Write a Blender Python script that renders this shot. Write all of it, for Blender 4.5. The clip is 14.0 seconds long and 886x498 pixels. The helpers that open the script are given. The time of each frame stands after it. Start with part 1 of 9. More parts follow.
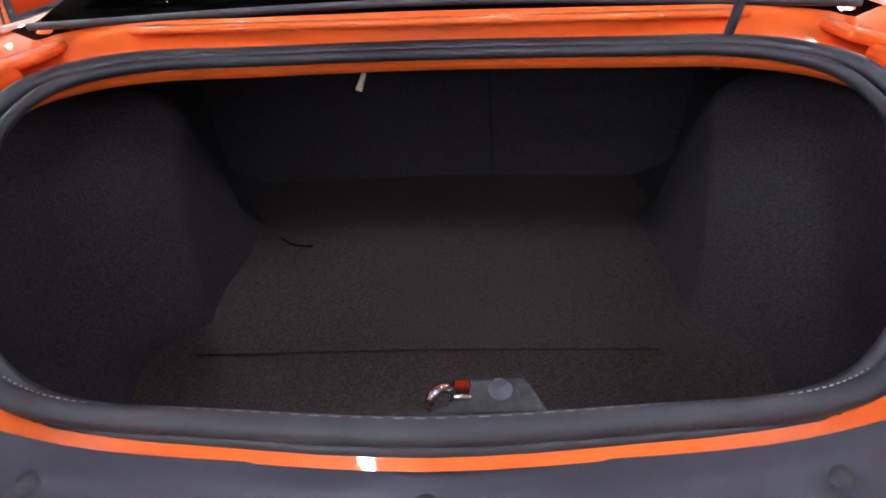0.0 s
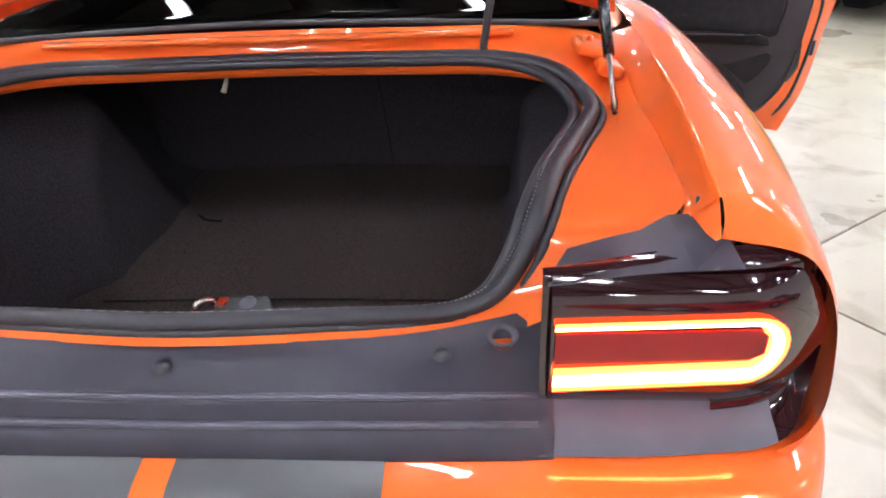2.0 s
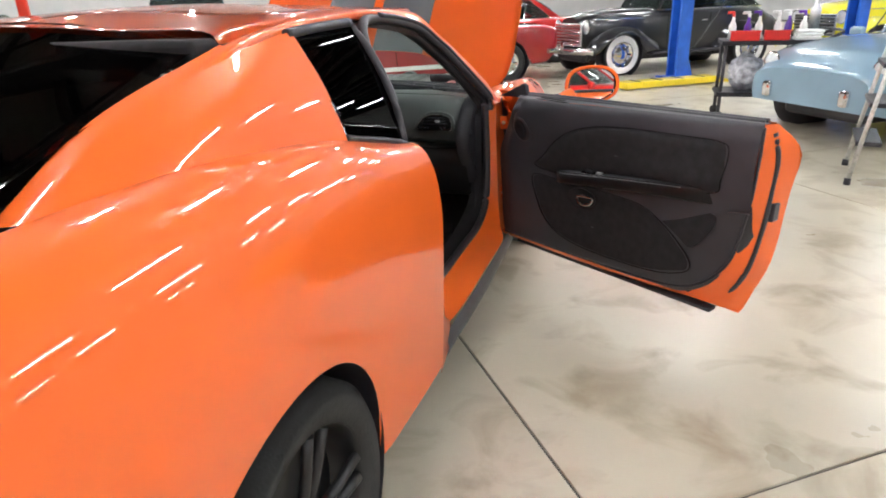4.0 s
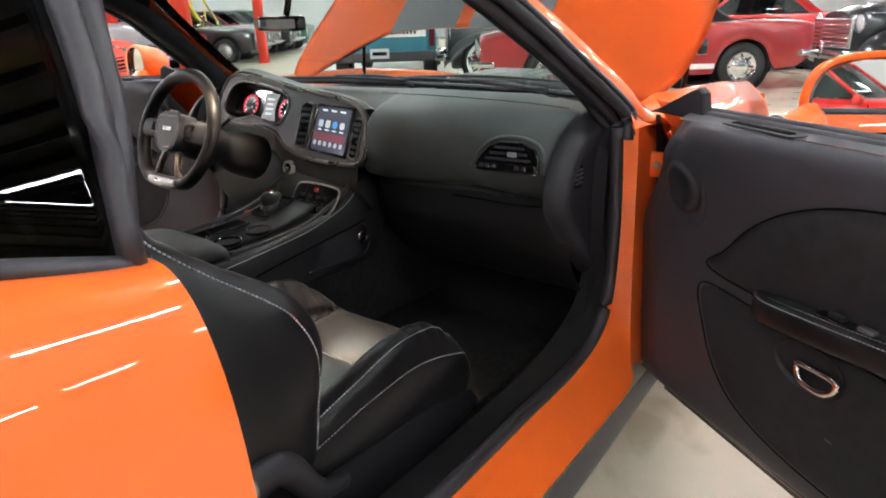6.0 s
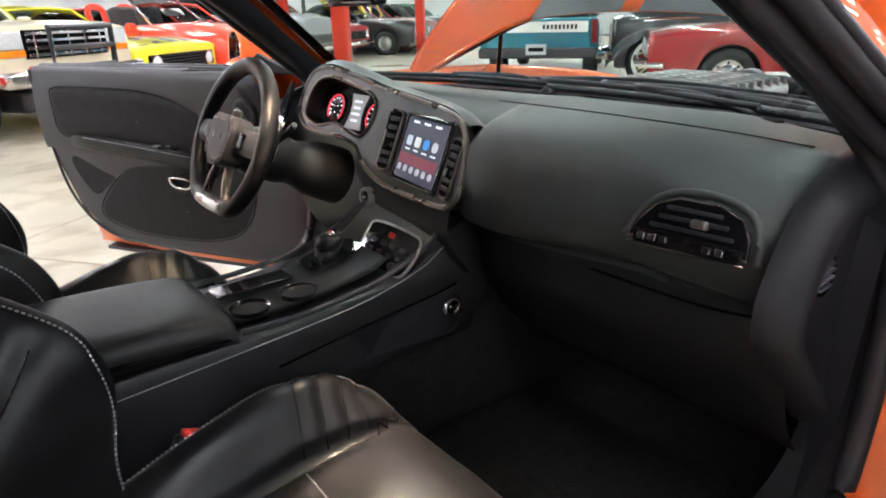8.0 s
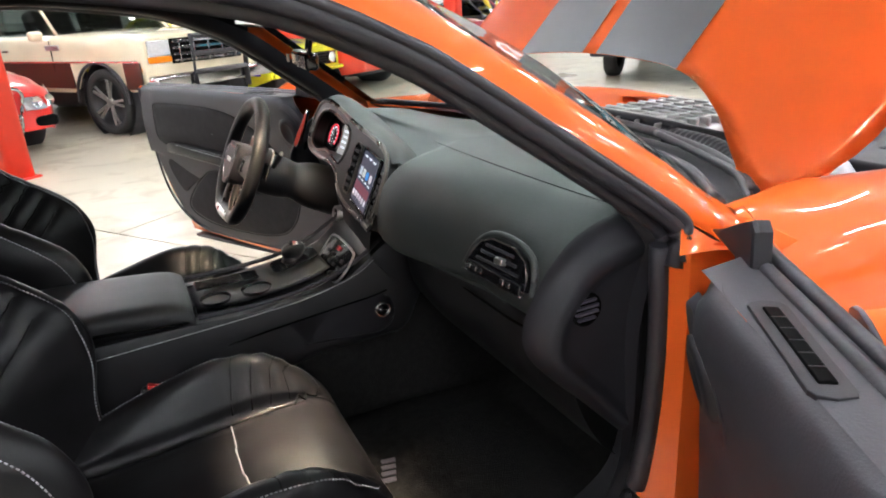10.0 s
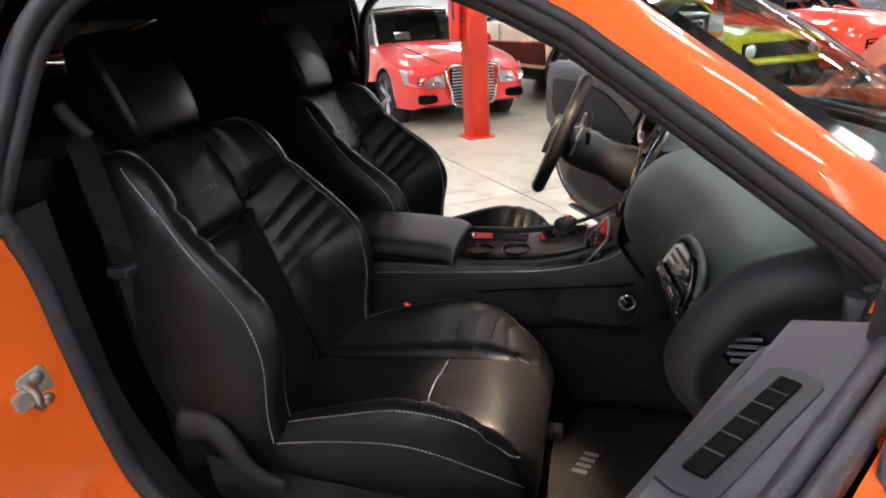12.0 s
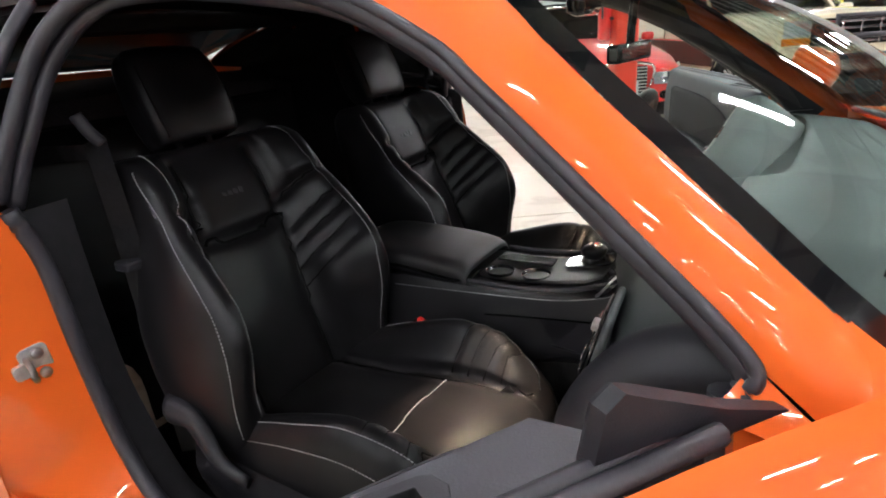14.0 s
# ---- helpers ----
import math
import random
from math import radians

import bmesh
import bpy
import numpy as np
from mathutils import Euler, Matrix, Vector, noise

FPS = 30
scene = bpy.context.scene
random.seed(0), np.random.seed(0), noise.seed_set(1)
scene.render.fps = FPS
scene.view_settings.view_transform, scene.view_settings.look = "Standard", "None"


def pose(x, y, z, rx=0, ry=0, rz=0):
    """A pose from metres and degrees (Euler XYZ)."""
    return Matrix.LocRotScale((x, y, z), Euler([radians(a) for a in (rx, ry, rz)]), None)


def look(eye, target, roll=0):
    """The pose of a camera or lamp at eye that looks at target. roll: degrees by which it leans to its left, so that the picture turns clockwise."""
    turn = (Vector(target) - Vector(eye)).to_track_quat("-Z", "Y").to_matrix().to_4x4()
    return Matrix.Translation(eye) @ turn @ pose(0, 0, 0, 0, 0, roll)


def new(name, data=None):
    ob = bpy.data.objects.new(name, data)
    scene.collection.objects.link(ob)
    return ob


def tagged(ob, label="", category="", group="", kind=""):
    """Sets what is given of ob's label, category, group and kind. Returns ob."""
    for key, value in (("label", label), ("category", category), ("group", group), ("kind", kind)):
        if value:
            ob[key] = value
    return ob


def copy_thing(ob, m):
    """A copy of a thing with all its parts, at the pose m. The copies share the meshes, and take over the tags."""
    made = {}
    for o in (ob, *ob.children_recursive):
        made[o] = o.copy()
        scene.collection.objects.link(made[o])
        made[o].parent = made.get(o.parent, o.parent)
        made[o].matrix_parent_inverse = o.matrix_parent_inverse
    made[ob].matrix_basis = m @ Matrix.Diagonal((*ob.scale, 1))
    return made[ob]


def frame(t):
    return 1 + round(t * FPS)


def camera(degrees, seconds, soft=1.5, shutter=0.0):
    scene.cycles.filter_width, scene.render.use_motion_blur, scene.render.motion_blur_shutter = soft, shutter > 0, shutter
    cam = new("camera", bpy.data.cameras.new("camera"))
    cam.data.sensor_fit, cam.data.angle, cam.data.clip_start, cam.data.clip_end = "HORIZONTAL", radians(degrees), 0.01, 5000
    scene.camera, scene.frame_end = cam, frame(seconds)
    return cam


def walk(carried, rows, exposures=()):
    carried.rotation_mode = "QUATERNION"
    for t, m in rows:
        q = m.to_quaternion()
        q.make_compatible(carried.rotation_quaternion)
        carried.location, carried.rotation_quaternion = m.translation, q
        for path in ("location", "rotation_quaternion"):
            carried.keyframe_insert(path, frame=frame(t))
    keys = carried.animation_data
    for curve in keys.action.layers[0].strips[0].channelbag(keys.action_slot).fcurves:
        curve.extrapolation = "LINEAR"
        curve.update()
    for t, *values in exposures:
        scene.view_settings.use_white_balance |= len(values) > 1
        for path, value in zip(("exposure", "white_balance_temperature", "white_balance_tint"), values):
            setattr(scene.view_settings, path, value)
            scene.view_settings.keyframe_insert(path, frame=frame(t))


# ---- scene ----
cam = camera(70.1, 14.0, soft=1.9)
PATH = [
    (0, (0.039, -0.328, 1.368), (-0.025, 1.403, 0.366), -2.1),
    (0.5, (0.045, -0.298, 1.375), (-0.035, 1.407, 0.333), -2.5),
    (1, (0.07, -0.313, 1.375), (-0.027, 1.388, 0.328), -2.7),
    (1.5, (0.192, -0.458, 1.406), (0.077, 1.25, 0.372), -2.5),
    (2, (0.456, -0.601, 1.442), (0.312, 1.125, 0.441), -2.8),
    (2.5, (0.824, -0.599, 1.434), (0.628, 1.166, 0.515), -2.8),
    (3, (1.153, -0.438, 1.422), (0.878, 1.365, 0.601), -2.5),
    (3.2, (1.266, -0.328, 1.444), (0.949, 1.487, 0.665), -2.3),
    (5.3, (1.653, 1.329, 1.307), (0.64, 2.9, 0.596), -1.9),
    (5.5, (1.584, 1.482, 1.276), (0.521, 3.02, 0.565), -1.9),
    (6, (1.411, 1.785, 1.227), (0.272, 3.268, 0.517), -2.0),
    (6.5, (1.248, 1.988, 1.21), (0.018, 3.392, 0.491), -1.7),
    (7, (1.152, 2.127, 1.187), (-0.187, 3.431, 0.477), -1.6),
    (7.5, (1.072, 2.229, 1.168), (-0.345, 3.458, 0.474), -1.4),
    (7.7, (1.052, 2.256, 1.171), (-0.383, 3.462, 0.473), -1.3),
    (9.8, (1.391, 2.518, 1.277), (-0.251, 3.396, 0.548), -2.8),
    (10, (1.492, 2.543, 1.31), (-0.179, 3.372, 0.588), -2.6),
    (10.5, (1.665, 2.621, 1.391), (-0.081, 3.261, 0.655), -2.7),
    (11, (1.719, 2.777, 1.371), (-0.13, 3.018, 0.649), -2.9),
    (11.5, (1.637, 2.882, 1.314), (-0.229, 2.728, 0.61), -2.9),
    (12, (1.566, 2.96, 1.267), (-0.249, 2.482, 0.574), -3.1),
    (12.5, (1.505, 3.024, 1.243), (-0.254, 2.367, 0.556), -3.2),
    (13, (1.462, 3.066, 1.235), (-0.256, 2.305, 0.549), -3.3),
    (13.5, (1.427, 3.12, 1.235), (-0.251, 2.276, 0.551), -3.3),
    (14, (1.389, 3.285, 1.286), (-0.235, 2.332, 0.61), -3.6),
]
walk(cam, [(t, look(eye, target, roll)) for t, eye, target, roll in PATH], exposures=[(0.0, 0.08, 5500, 14), (1.3, 0.12, 5550, 14), (2.2, 0.22, 5800, 12), (3.0, -0.08, 6100, 11), (5.5, 0.15, 6000, 9), (6.5, 0.3, 5950, 9), (7.5, 0.32, 5900, 10), (10.5, 0.28, 5900, 9), (12.0, 0.05, 5950, 12), (13.0, 0.12, 6000, 12), (14.0, 0.15, 6000, 12)])

from mathutils.bvhtree import BVHTree

# ---- world and light ----
world = bpy.data.worlds.new("hall_dark")
world.use_nodes = True
world.node_tree.nodes["Background"].inputs["Color"].default_value = (0.05, 0.055, 0.06, 1)
world.node_tree.nodes["Background"].inputs["Strength"].default_value = 0.3
scene.world = world
LIGHT = 158.0


# ---- materials ----
def mat(name, color, rough=0.5, metal=0.0, vary=0.12, scale=8.0, bump=0.0, bscale=60.0, coat=0.0, fine=None, spec=0.5, dist=0.004):
    m = bpy.data.materials.new(name)
    m.use_nodes = True
    nt = m.node_tree
    b = nt.nodes["Principled BSDF"]
    tc = nt.nodes.new("ShaderNodeTexCoord")
    n1 = nt.nodes.new("ShaderNodeTexNoise")
    n1.inputs["Scale"].default_value = scale
    n1.inputs["Detail"].default_value = 5
    nt.links.new(tc.outputs["Object"], n1.inputs["Vector"])
    ramp = nt.nodes.new("ShaderNodeValToRGB")
    ramp.color_ramp.elements[0].position, ramp.color_ramp.elements[1].position = 0.3, 0.7
    lo = tuple(max(0.0, c * (1 - vary)) for c in color)
    hi = tuple(min(1.0, c * (1 + vary)) for c in color)
    ramp.color_ramp.elements[0].color, ramp.color_ramp.elements[1].color = (*lo, 1), (*hi, 1)
    nt.links.new(n1.outputs["Fac"], ramp.inputs["Fac"])
    nt.links.new(ramp.outputs["Color"], b.inputs["Base Color"])
    b.inputs["Roughness"].default_value = rough
    b.inputs["Metallic"].default_value = metal
    b.inputs["Coat Weight"].default_value = coat
    b.inputs["Coat Roughness"].default_value = 0.03
    b.inputs["Specular IOR Level"].default_value = spec
    if bump:
        n2 = nt.nodes.new("ShaderNodeTexNoise")
        n2.inputs["Scale"].default_value = bscale
        n2.inputs["Detail"].default_value = 6
        nt.links.new(tc.outputs["Object"], n2.inputs["Vector"])
        bp = nt.nodes.new("ShaderNodeBump")
        bp.inputs["Strength"].default_value = bump
        bp.inputs["Distance"].default_value = dist
        nt.links.new(n2.outputs["Fac"], bp.inputs["Height"])
        nt.links.new(bp.outputs["Normal"], b.inputs["Normal"])
        rr = nt.nodes.new("ShaderNodeMapRange")
        rr.inputs["To Min"].default_value, rr.inputs["To Max"].default_value = max(0.02, rough - 0.08), min(1, rough + 0.08)
        nt.links.new(n1.outputs["Fac"], rr.inputs["Value"])
        nt.links.new(rr.outputs["Result"], b.inputs["Roughness"])
    return m


def glow(name, color, strength):
    m = bpy.data.materials.new(name)
    m.use_nodes = True
    b = m.node_tree.nodes["Principled BSDF"]
    b.inputs["Base Color"].default_value = (*color, 1)
    b.inputs["Emission Color"].default_value = (*color, 1)
    b.inputs["Emission Strength"].default_value = strength
    return m


def glass(name, color, rough=0.0, ior=1.45, edge=0.9):
    m = bpy.data.materials.new(name)
    m.use_nodes = True
    nt = m.node_tree
    nt.nodes.remove(nt.nodes["Principled BSDF"])
    out = nt.nodes["Material Output"]
    tr = nt.nodes.new("ShaderNodeBsdfTransparent")
    tr.inputs["Color"].default_value = (*color, 1)
    gl = nt.nodes.new("ShaderNodeBsdfGlossy")
    gl.inputs["Roughness"].default_value = rough
    lw = nt.nodes.new("ShaderNodeLayerWeight")
    lw.inputs["Blend"].default_value = 0.5
    pw = nt.nodes.new("ShaderNodeMath")
    pw.operation = "POWER"
    pw.inputs[1].default_value = 4.5
    nt.links.new(lw.outputs["Facing"], pw.inputs[0])
    fr = nt.nodes.new("ShaderNodeMapRange")
    fr.inputs["To Min"].default_value, fr.inputs["To Max"].default_value = ((ior - 1) / (ior + 1)) ** 2 * 1.6, edge
    nt.links.new(pw.outputs["Value"], fr.inputs["Value"])
    mx = nt.nodes.new("ShaderNodeMixShader")
    nt.links.new(fr.outputs["Result"], mx.inputs["Fac"])
    nt.links.new(tr.outputs["BSDF"], mx.inputs[1])
    nt.links.new(gl.outputs["BSDF"], mx.inputs[2])
    nt.links.new(mx.outputs["Shader"], out.inputs["Surface"])
    return m


M_ORANGE = mat("orange_paint", (0.86, 0.142, 0.017), 0.34, 0.0, 0.04, 3, coat=1.0, spec=0.2)
M_STRIPE = mat("grey_stripe", (0.10, 0.10, 0.105), 0.38, 0.35, 0.08, 5, bump=0.05, bscale=300, coat=0.4)
M_SEAL = mat("black_rubber", (0.026, 0.024, 0.030), 0.45, 0, 0.2, 20, bump=0.15, bscale=150)
M_PLAST = mat("charcoal_plastic", (0.020, 0.019, 0.023), 0.46, 0, 0.15, 12, bump=0.25, bscale=500, dist=0.001, spec=0.28)
M_SILLPL = mat("sill_plastic", (0.085, 0.078, 0.105), 0.34, 0, 0.12, 10, bump=0.2, bscale=420, dist=0.001)
M_CARPET = mat("trunk_carpet", (0.052, 0.044, 0.050), 0.95, 0, 0.45, 230, bump=0.9, bscale=420, spec=0.1)
M_FLOORCP = mat("trunk_floor_carpet", (0.084, 0.064, 0.060), 0.95, 0, 0.5, 230, bump=0.9, bscale=420, spec=0.1)
M_LEATHER = mat("black_leather", (0.0090, 0.0084, 0.0094), 0.32, 0, 0.25, 14, bump=0.25, bscale=300, dist=0.0010, spec=0.22)
M_SUEDE = mat("black_suede", (0.020, 0.0192, 0.0212), 0.75, 0, 0.25, 30, bump=0.3, bscale=420, dist=0.001, spec=0.2)
M_DASH = mat("soft_dash_vinyl", (0.033, 0.037, 0.036), 0.46, 0, 0.2, 9, bump=0.35, bscale=330, dist=0.001)
M_CARDV = mat("door_card_vinyl", (0.034, 0.033, 0.040), 0.5, 0, 0.15, 9, bump=0.3, bscale=360, dist=0.001)
M_INNER = mat("cabin_carpet", (0.015, 0.0142, 0.014), 0.95, 0, 0.4, 60, bump=0.8, bscale=300, spec=0.1)
M_SATIN = mat("satin_bezel", (0.15, 0.13, 0.115), 0.28, 0.8, 0.1, 10, bump=0.05, bscale=200)
M_CHROME = mat("chrome", (0.78, 0.78, 0.8), 0.07, 1.0, 0.04, 6)
M_STEEL = mat("brushed_steel", (0.5, 0.5, 0.5), 0.3, 1.0, 0.15, 30, bump=0.1, bscale=300)
M_ZINC = mat("zinc_plate", (0.58, 0.57, 0.55), 0.42, 0.8, 0.2, 40, bump=0.2, bscale=200)
M_GLOSSBLK = mat("gloss_black", (0.006, 0.006, 0.007), 0.08, 0, 0.2, 6, coat=0.6)
M_THREAD = mat("grey_thread", (0.36, 0.36, 0.37), 0.8, 0, 0.2, 90)
# near-black: shade painted into seams and gaps, also used on plain black parts
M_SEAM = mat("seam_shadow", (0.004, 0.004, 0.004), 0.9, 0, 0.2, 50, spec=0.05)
M_REDBTN = mat("red_plastic", (0.6, 0.02, 0.015), 0.35, 0, 0.1, 20)
M_TYRE = mat("tyre_rubber", (0.016, 0.016, 0.016), 0.7, 0, 0.25, 12, bump=0.4, bscale=120)
M_WEB = mat("belt_webbing", (0.045, 0.043, 0.047), 0.6, 0, 0.2, 120, bump=0.5, bscale=500, dist=0.001, spec=0.4)
M_RIM = mat("dark_rim", (0.035, 0.035, 0.037), 0.35, 0.6, 0.2, 10)
M_ALU = mat("cast_aluminium", (0.45, 0.45, 0.44), 0.42, 0.9, 0.25, 18, bump=0.4, bscale=90)
M_LAMPRED = mat("dark_red_lens", (0.09, 0.004, 0.006), 0.06, 0, 0.2, 5, coat=1.0)
M_LAMPBLK = mat("smoked_lens", (0.018, 0.004, 0.006), 0.08, 0, 0.2, 5, coat=1.0)
M_RING = glow("lamp_ring", (1.0, 0.10, 0.012), 9.0)
M_RINGHOT = glow("lamp_ring_hot", (1.0, 0.50, 0.10), 26.0)
M_WSGLASS = glass("windshield_glass", (0.80, 0.90, 0.86))
M_TINT = glass("dark_tinted_glass", (0.0025, 0.0026, 0.003), 0.0, 1.5, 0.35)
M_MIRROR = mat("mirror_glass", (0.85, 0.87, 0.88), 0.015, 1.0, 0.01, 3)
M_WHITEP = mat("white_paint", (0.78, 0.78, 0.76), 0.5, 0, 0.06, 4, bump=0.1, bscale=60)
M_WALL = mat("hall_wall", (0.62, 0.62, 0.60), 0.7, 0, 0.08, 1.2, bump=0.1, bscale=30)
M_CEIL = mat("dark_roof_deck", (0.20, 0.195, 0.195), 0.7, 0, 0.2, 2, bump=0.2, bscale=12)
M_BEAM = mat("roof_beam", (0.030, 0.026, 0.026), 0.6, 0.2, 0.2, 5)
M_POSTRED = mat("red_post_paint", (0.72, 0.045, 0.02), 0.4, 0, 0.1, 5, bump=0.1, bscale=40)
M_BLUEP = mat("blue_lift_paint", (0.025, 0.12, 0.55), 0.35, 0, 0.15, 6)
M_YELP = mat("yellow_paint", (0.85, 0.66, 0.02), 0.35, 0, 0.08, 6, coat=0.5)
M_TUBE = glow("lamp_tube", (1.0, 0.97, 0.92), LIGHT)
M_TAN = mat("tan_handle", (0.62, 0.52, 0.36), 0.6, 0, 0.1, 30)


def concrete():
    m = mat("sealed_concrete", (0.50, 0.455, 0.355), 0.3, 0, 0.16, 0.9, bump=0.12, bscale=45)
    nt = m.node_tree
    b = nt.nodes["Principled BSDF"]
    oi = nt.nodes.new("ShaderNodeObjectInfo")
    tc = nt.nodes.new("ShaderNodeTexCoord")
    add = nt.nodes.new("ShaderNodeVectorMath")
    add.operation = "ADD"
    nt.links.new(tc.outputs["Object"], add.inputs[0])
    mul = nt.nodes.new("ShaderNodeVectorMath")
    mul.operation = "SCALE"
    mul.inputs[0].default_value = (37, 23, 11)
    nt.links.new(oi.outputs["Random"], mul.inputs["Scale"])
    nt.links.new(mul.outputs["Vector"], add.inputs[1])
    st = nt.nodes.new("ShaderNodeTexNoise")
    st.inputs["Scale"].default_value, st.inputs["Detail"].default_value, st.inputs["Distortion"].default_value = 3.2, 8, 0.6
    nt.links.new(add.outputs["Vector"], st.inputs["Vector"])
    r = nt.nodes.new("ShaderNodeValToRGB")
    r.color_ramp.elements[0].position, r.color_ramp.elements[1].position = 0.30, 0.50
    r.color_ramp.elements[0].color, r.color_ramp.elements[1].color = (0.66, 0.61, 0.54, 1), (1, 1, 1, 1)
    nt.links.new(st.outputs["Fac"], r.inputs["Fac"])
    mx = nt.nodes.new("ShaderNodeMix")
    mx.data_type, mx.blend_type = "RGBA", "MULTIPLY"
    mx.inputs["Factor"].default_value = 1.0
    src = b.inputs["Base Color"].links[0].from_socket
    nt.links.new(src, mx.inputs[6])
    nt.links.new(r.outputs["Color"], mx.inputs[7])
    nt.links.new(mx.outputs[2], b.inputs["Base Color"])
    for n in list(nt.nodes):
        if n.type == "TEX_NOISE" and n != st:
            nt.links.new(add.outputs["Vector"], n.inputs["Vector"])
    return m


M_CONC = concrete()
M_JOINT = mat("joint_filler", (0.10, 0.09, 0.08), 0.8, 0, 0.2, 10)


# ---- mesh helpers ----
def V(*p):
    return Vector(p)


def curve_pts(pts, n, closed=False):
    """Catmull-Rom through pts, n samples."""
    p = [Vector(q) for q in pts]
    m = len(p)
    out = []
    segs = m if closed else m - 1
    for i in range(n):
        s = i / n * segs if closed else i / (n - 1) * segs
        k = min(int(s), segs - 1)
        t = s - k
        if closed:
            a, b, c, d = p[(k - 1) % m], p[k % m], p[(k + 1) % m], p[(k + 2) % m]
        else:
            b, c = p[k], p[k + 1]
            a = p[k - 1] if k > 0 else b * 2 - c
            d = p[k + 2] if k + 2 < m else c * 2 - b
        out.append(0.5 * (2 * b + (c - a) * t + (2 * a - 5 * b + 4 * c - d) * t * t + (3 * b - 3 * c + d - a) * t ** 3))
    return out


def grid_into(bm, rows, wrap=False):
    vs = [[bm.verts.new(q) for q in r] for r in rows]
    for i in range(len(vs) - 1):
        n = len(vs[i])
        for j in range(n if wrap else n - 1):
            try:
                f = bm.faces.new((vs[i][j], vs[i][(j + 1) % n], vs[i + 1][(j + 1) % n], vs[i + 1][j]))
                f.smooth = True
            except ValueError:
                pass
    return vs


def loft(sections, nu=14, nv=20, thick=0.0, flip=False, wrap=False, bm=None):
    """A smooth sheet through the sections; thick gives it depth."""
    bm = bm or bmesh.new()
    secs = [curve_pts(s, nu, wrap) for s in sections]
    cols = [curve_pts([s[j] for s in secs], nv) for j in range(nu)]
    rows = [[cols[j][i] for j in range(nu)] for i in range(nv)]
    grid_into(bm, rows, wrap)
    if flip:
        bmesh.ops.reverse_faces(bm, faces=bm.faces[:])
    if thick:
        bmesh.ops.solidify(bm, geom=bm.faces[:], thickness=thick)
        for f in bm.faces:
            f.smooth = True
    return bm


def ruled(a, b, n=20, steps=2, thick=0.0, bm=None, sag=None):
    """A strip between two curves of points."""
    bm = bm or bmesh.new()
    ca, cb = curve_pts(a, n), curve_pts(b, n)
    rows = []
    for k in range(steps + 1):
        t = k / steps
        row = [p.lerp(q, t) for p, q in zip(ca, cb)]
        if sag:
            s = Vector(sag) * (4 * t * (1 - t))
            row = [p + s for p in row]
        rows.append(row)
    grid_into(bm, rows)
    if thick:
        bmesh.ops.solidify(bm, geom=bm.faces[:], thickness=thick)
    return bm


def tube(pts, r=0.01, n=8, count=24, closed=False, bm=None, flat=1.0, up=(0, 0, 1), smooth=True):
    bm = bm or bmesh.new()
    c = curve_pts(pts, count, closed) if smooth else [Vector(p) for p in pts]
    count = len(c)
    rings = []
    for i in range(count):
        d = (c[(i + 1) % count] - c[i - 1]) if closed else (c[min(i + 1, count - 1)] - c[max(i - 1, 0)])
        d.normalize()
        u = Vector(up)
        if abs(d.dot(u)) > 0.95:
            u = Vector((0, 1, 0)) if abs(d.y) < 0.9 else Vector((1, 0, 0))
        s = d.cross(u).normalized()
        w = s.cross(d).normalized()
        rad = r(i / max(1, count - 1)) if callable(r) else r
        rings.append([c[i] + s * (math.cos(a) * rad) + w * (math.sin(a) * rad * flat) for a in [2 * math.pi * k / n for k in range(n)]])
    if closed:
        rings.append(rings[0])
        vs = [[bm.verts.new(q) for q in r_] for r_ in rings[:-1]]
        vs.append(vs[0])
    else:
        vs = [[bm.verts.new(q) for q in r_] for r_ in rings]
        for end in (vs[0][::-1], vs[-1]):
            try:
                bm.faces.new(end)
            except ValueError:
                pass
    for i in range(len(vs) - 1):
        for j in range(n):
            f = bm.faces.new((vs[i][j], vs[i][(j + 1) % n], vs[i + 1][(j + 1) % n], vs[i + 1][j]))
            f.smooth = True
    return bm


def box(c, s, bevel=0.0, m=None, bm=None, seg=2):
    bm = bm or bmesh.new()
    r = bmesh.ops.create_cube(bm, size=1.0)
    vs = r["verts"]
    for v in vs:
        v.co = Vector((v.co.x * s[0], v.co.y * s[1], v.co.z * s[2]))
    if bevel:
        es = list({e for v in vs for e in v.link_edges})
        q = bmesh.ops.bevel(bm, geom=es, offset=bevel, segments=seg, profile=0.5, affect="EDGES")
        vs = list({v for f in q["faces"] for v in f.verts} | {v for v in vs if v.is_valid})
        for f in q["faces"]:
            f.smooth = True
    t = Matrix.Translation(Vector(c))
    t = t @ m if m is not None else t
    for v in vs:
        v.co = t @ v.co
    return bm


def rrect(w, h, r, n=4):
    pts = []
    for cx, cy, a0 in ((w / 2 - r, h / 2 - r, 0), (-w / 2 + r, h / 2 - r, 90), (-w / 2 + r, -h / 2 + r, 180), (w / 2 - r, -h / 2 + r, 270)):
        for k in range(n + 1):
            a = radians(a0 + 90 * k / n)
            pts.append((cx + r * math.cos(a), cy + r * math.sin(a)))
    return pts


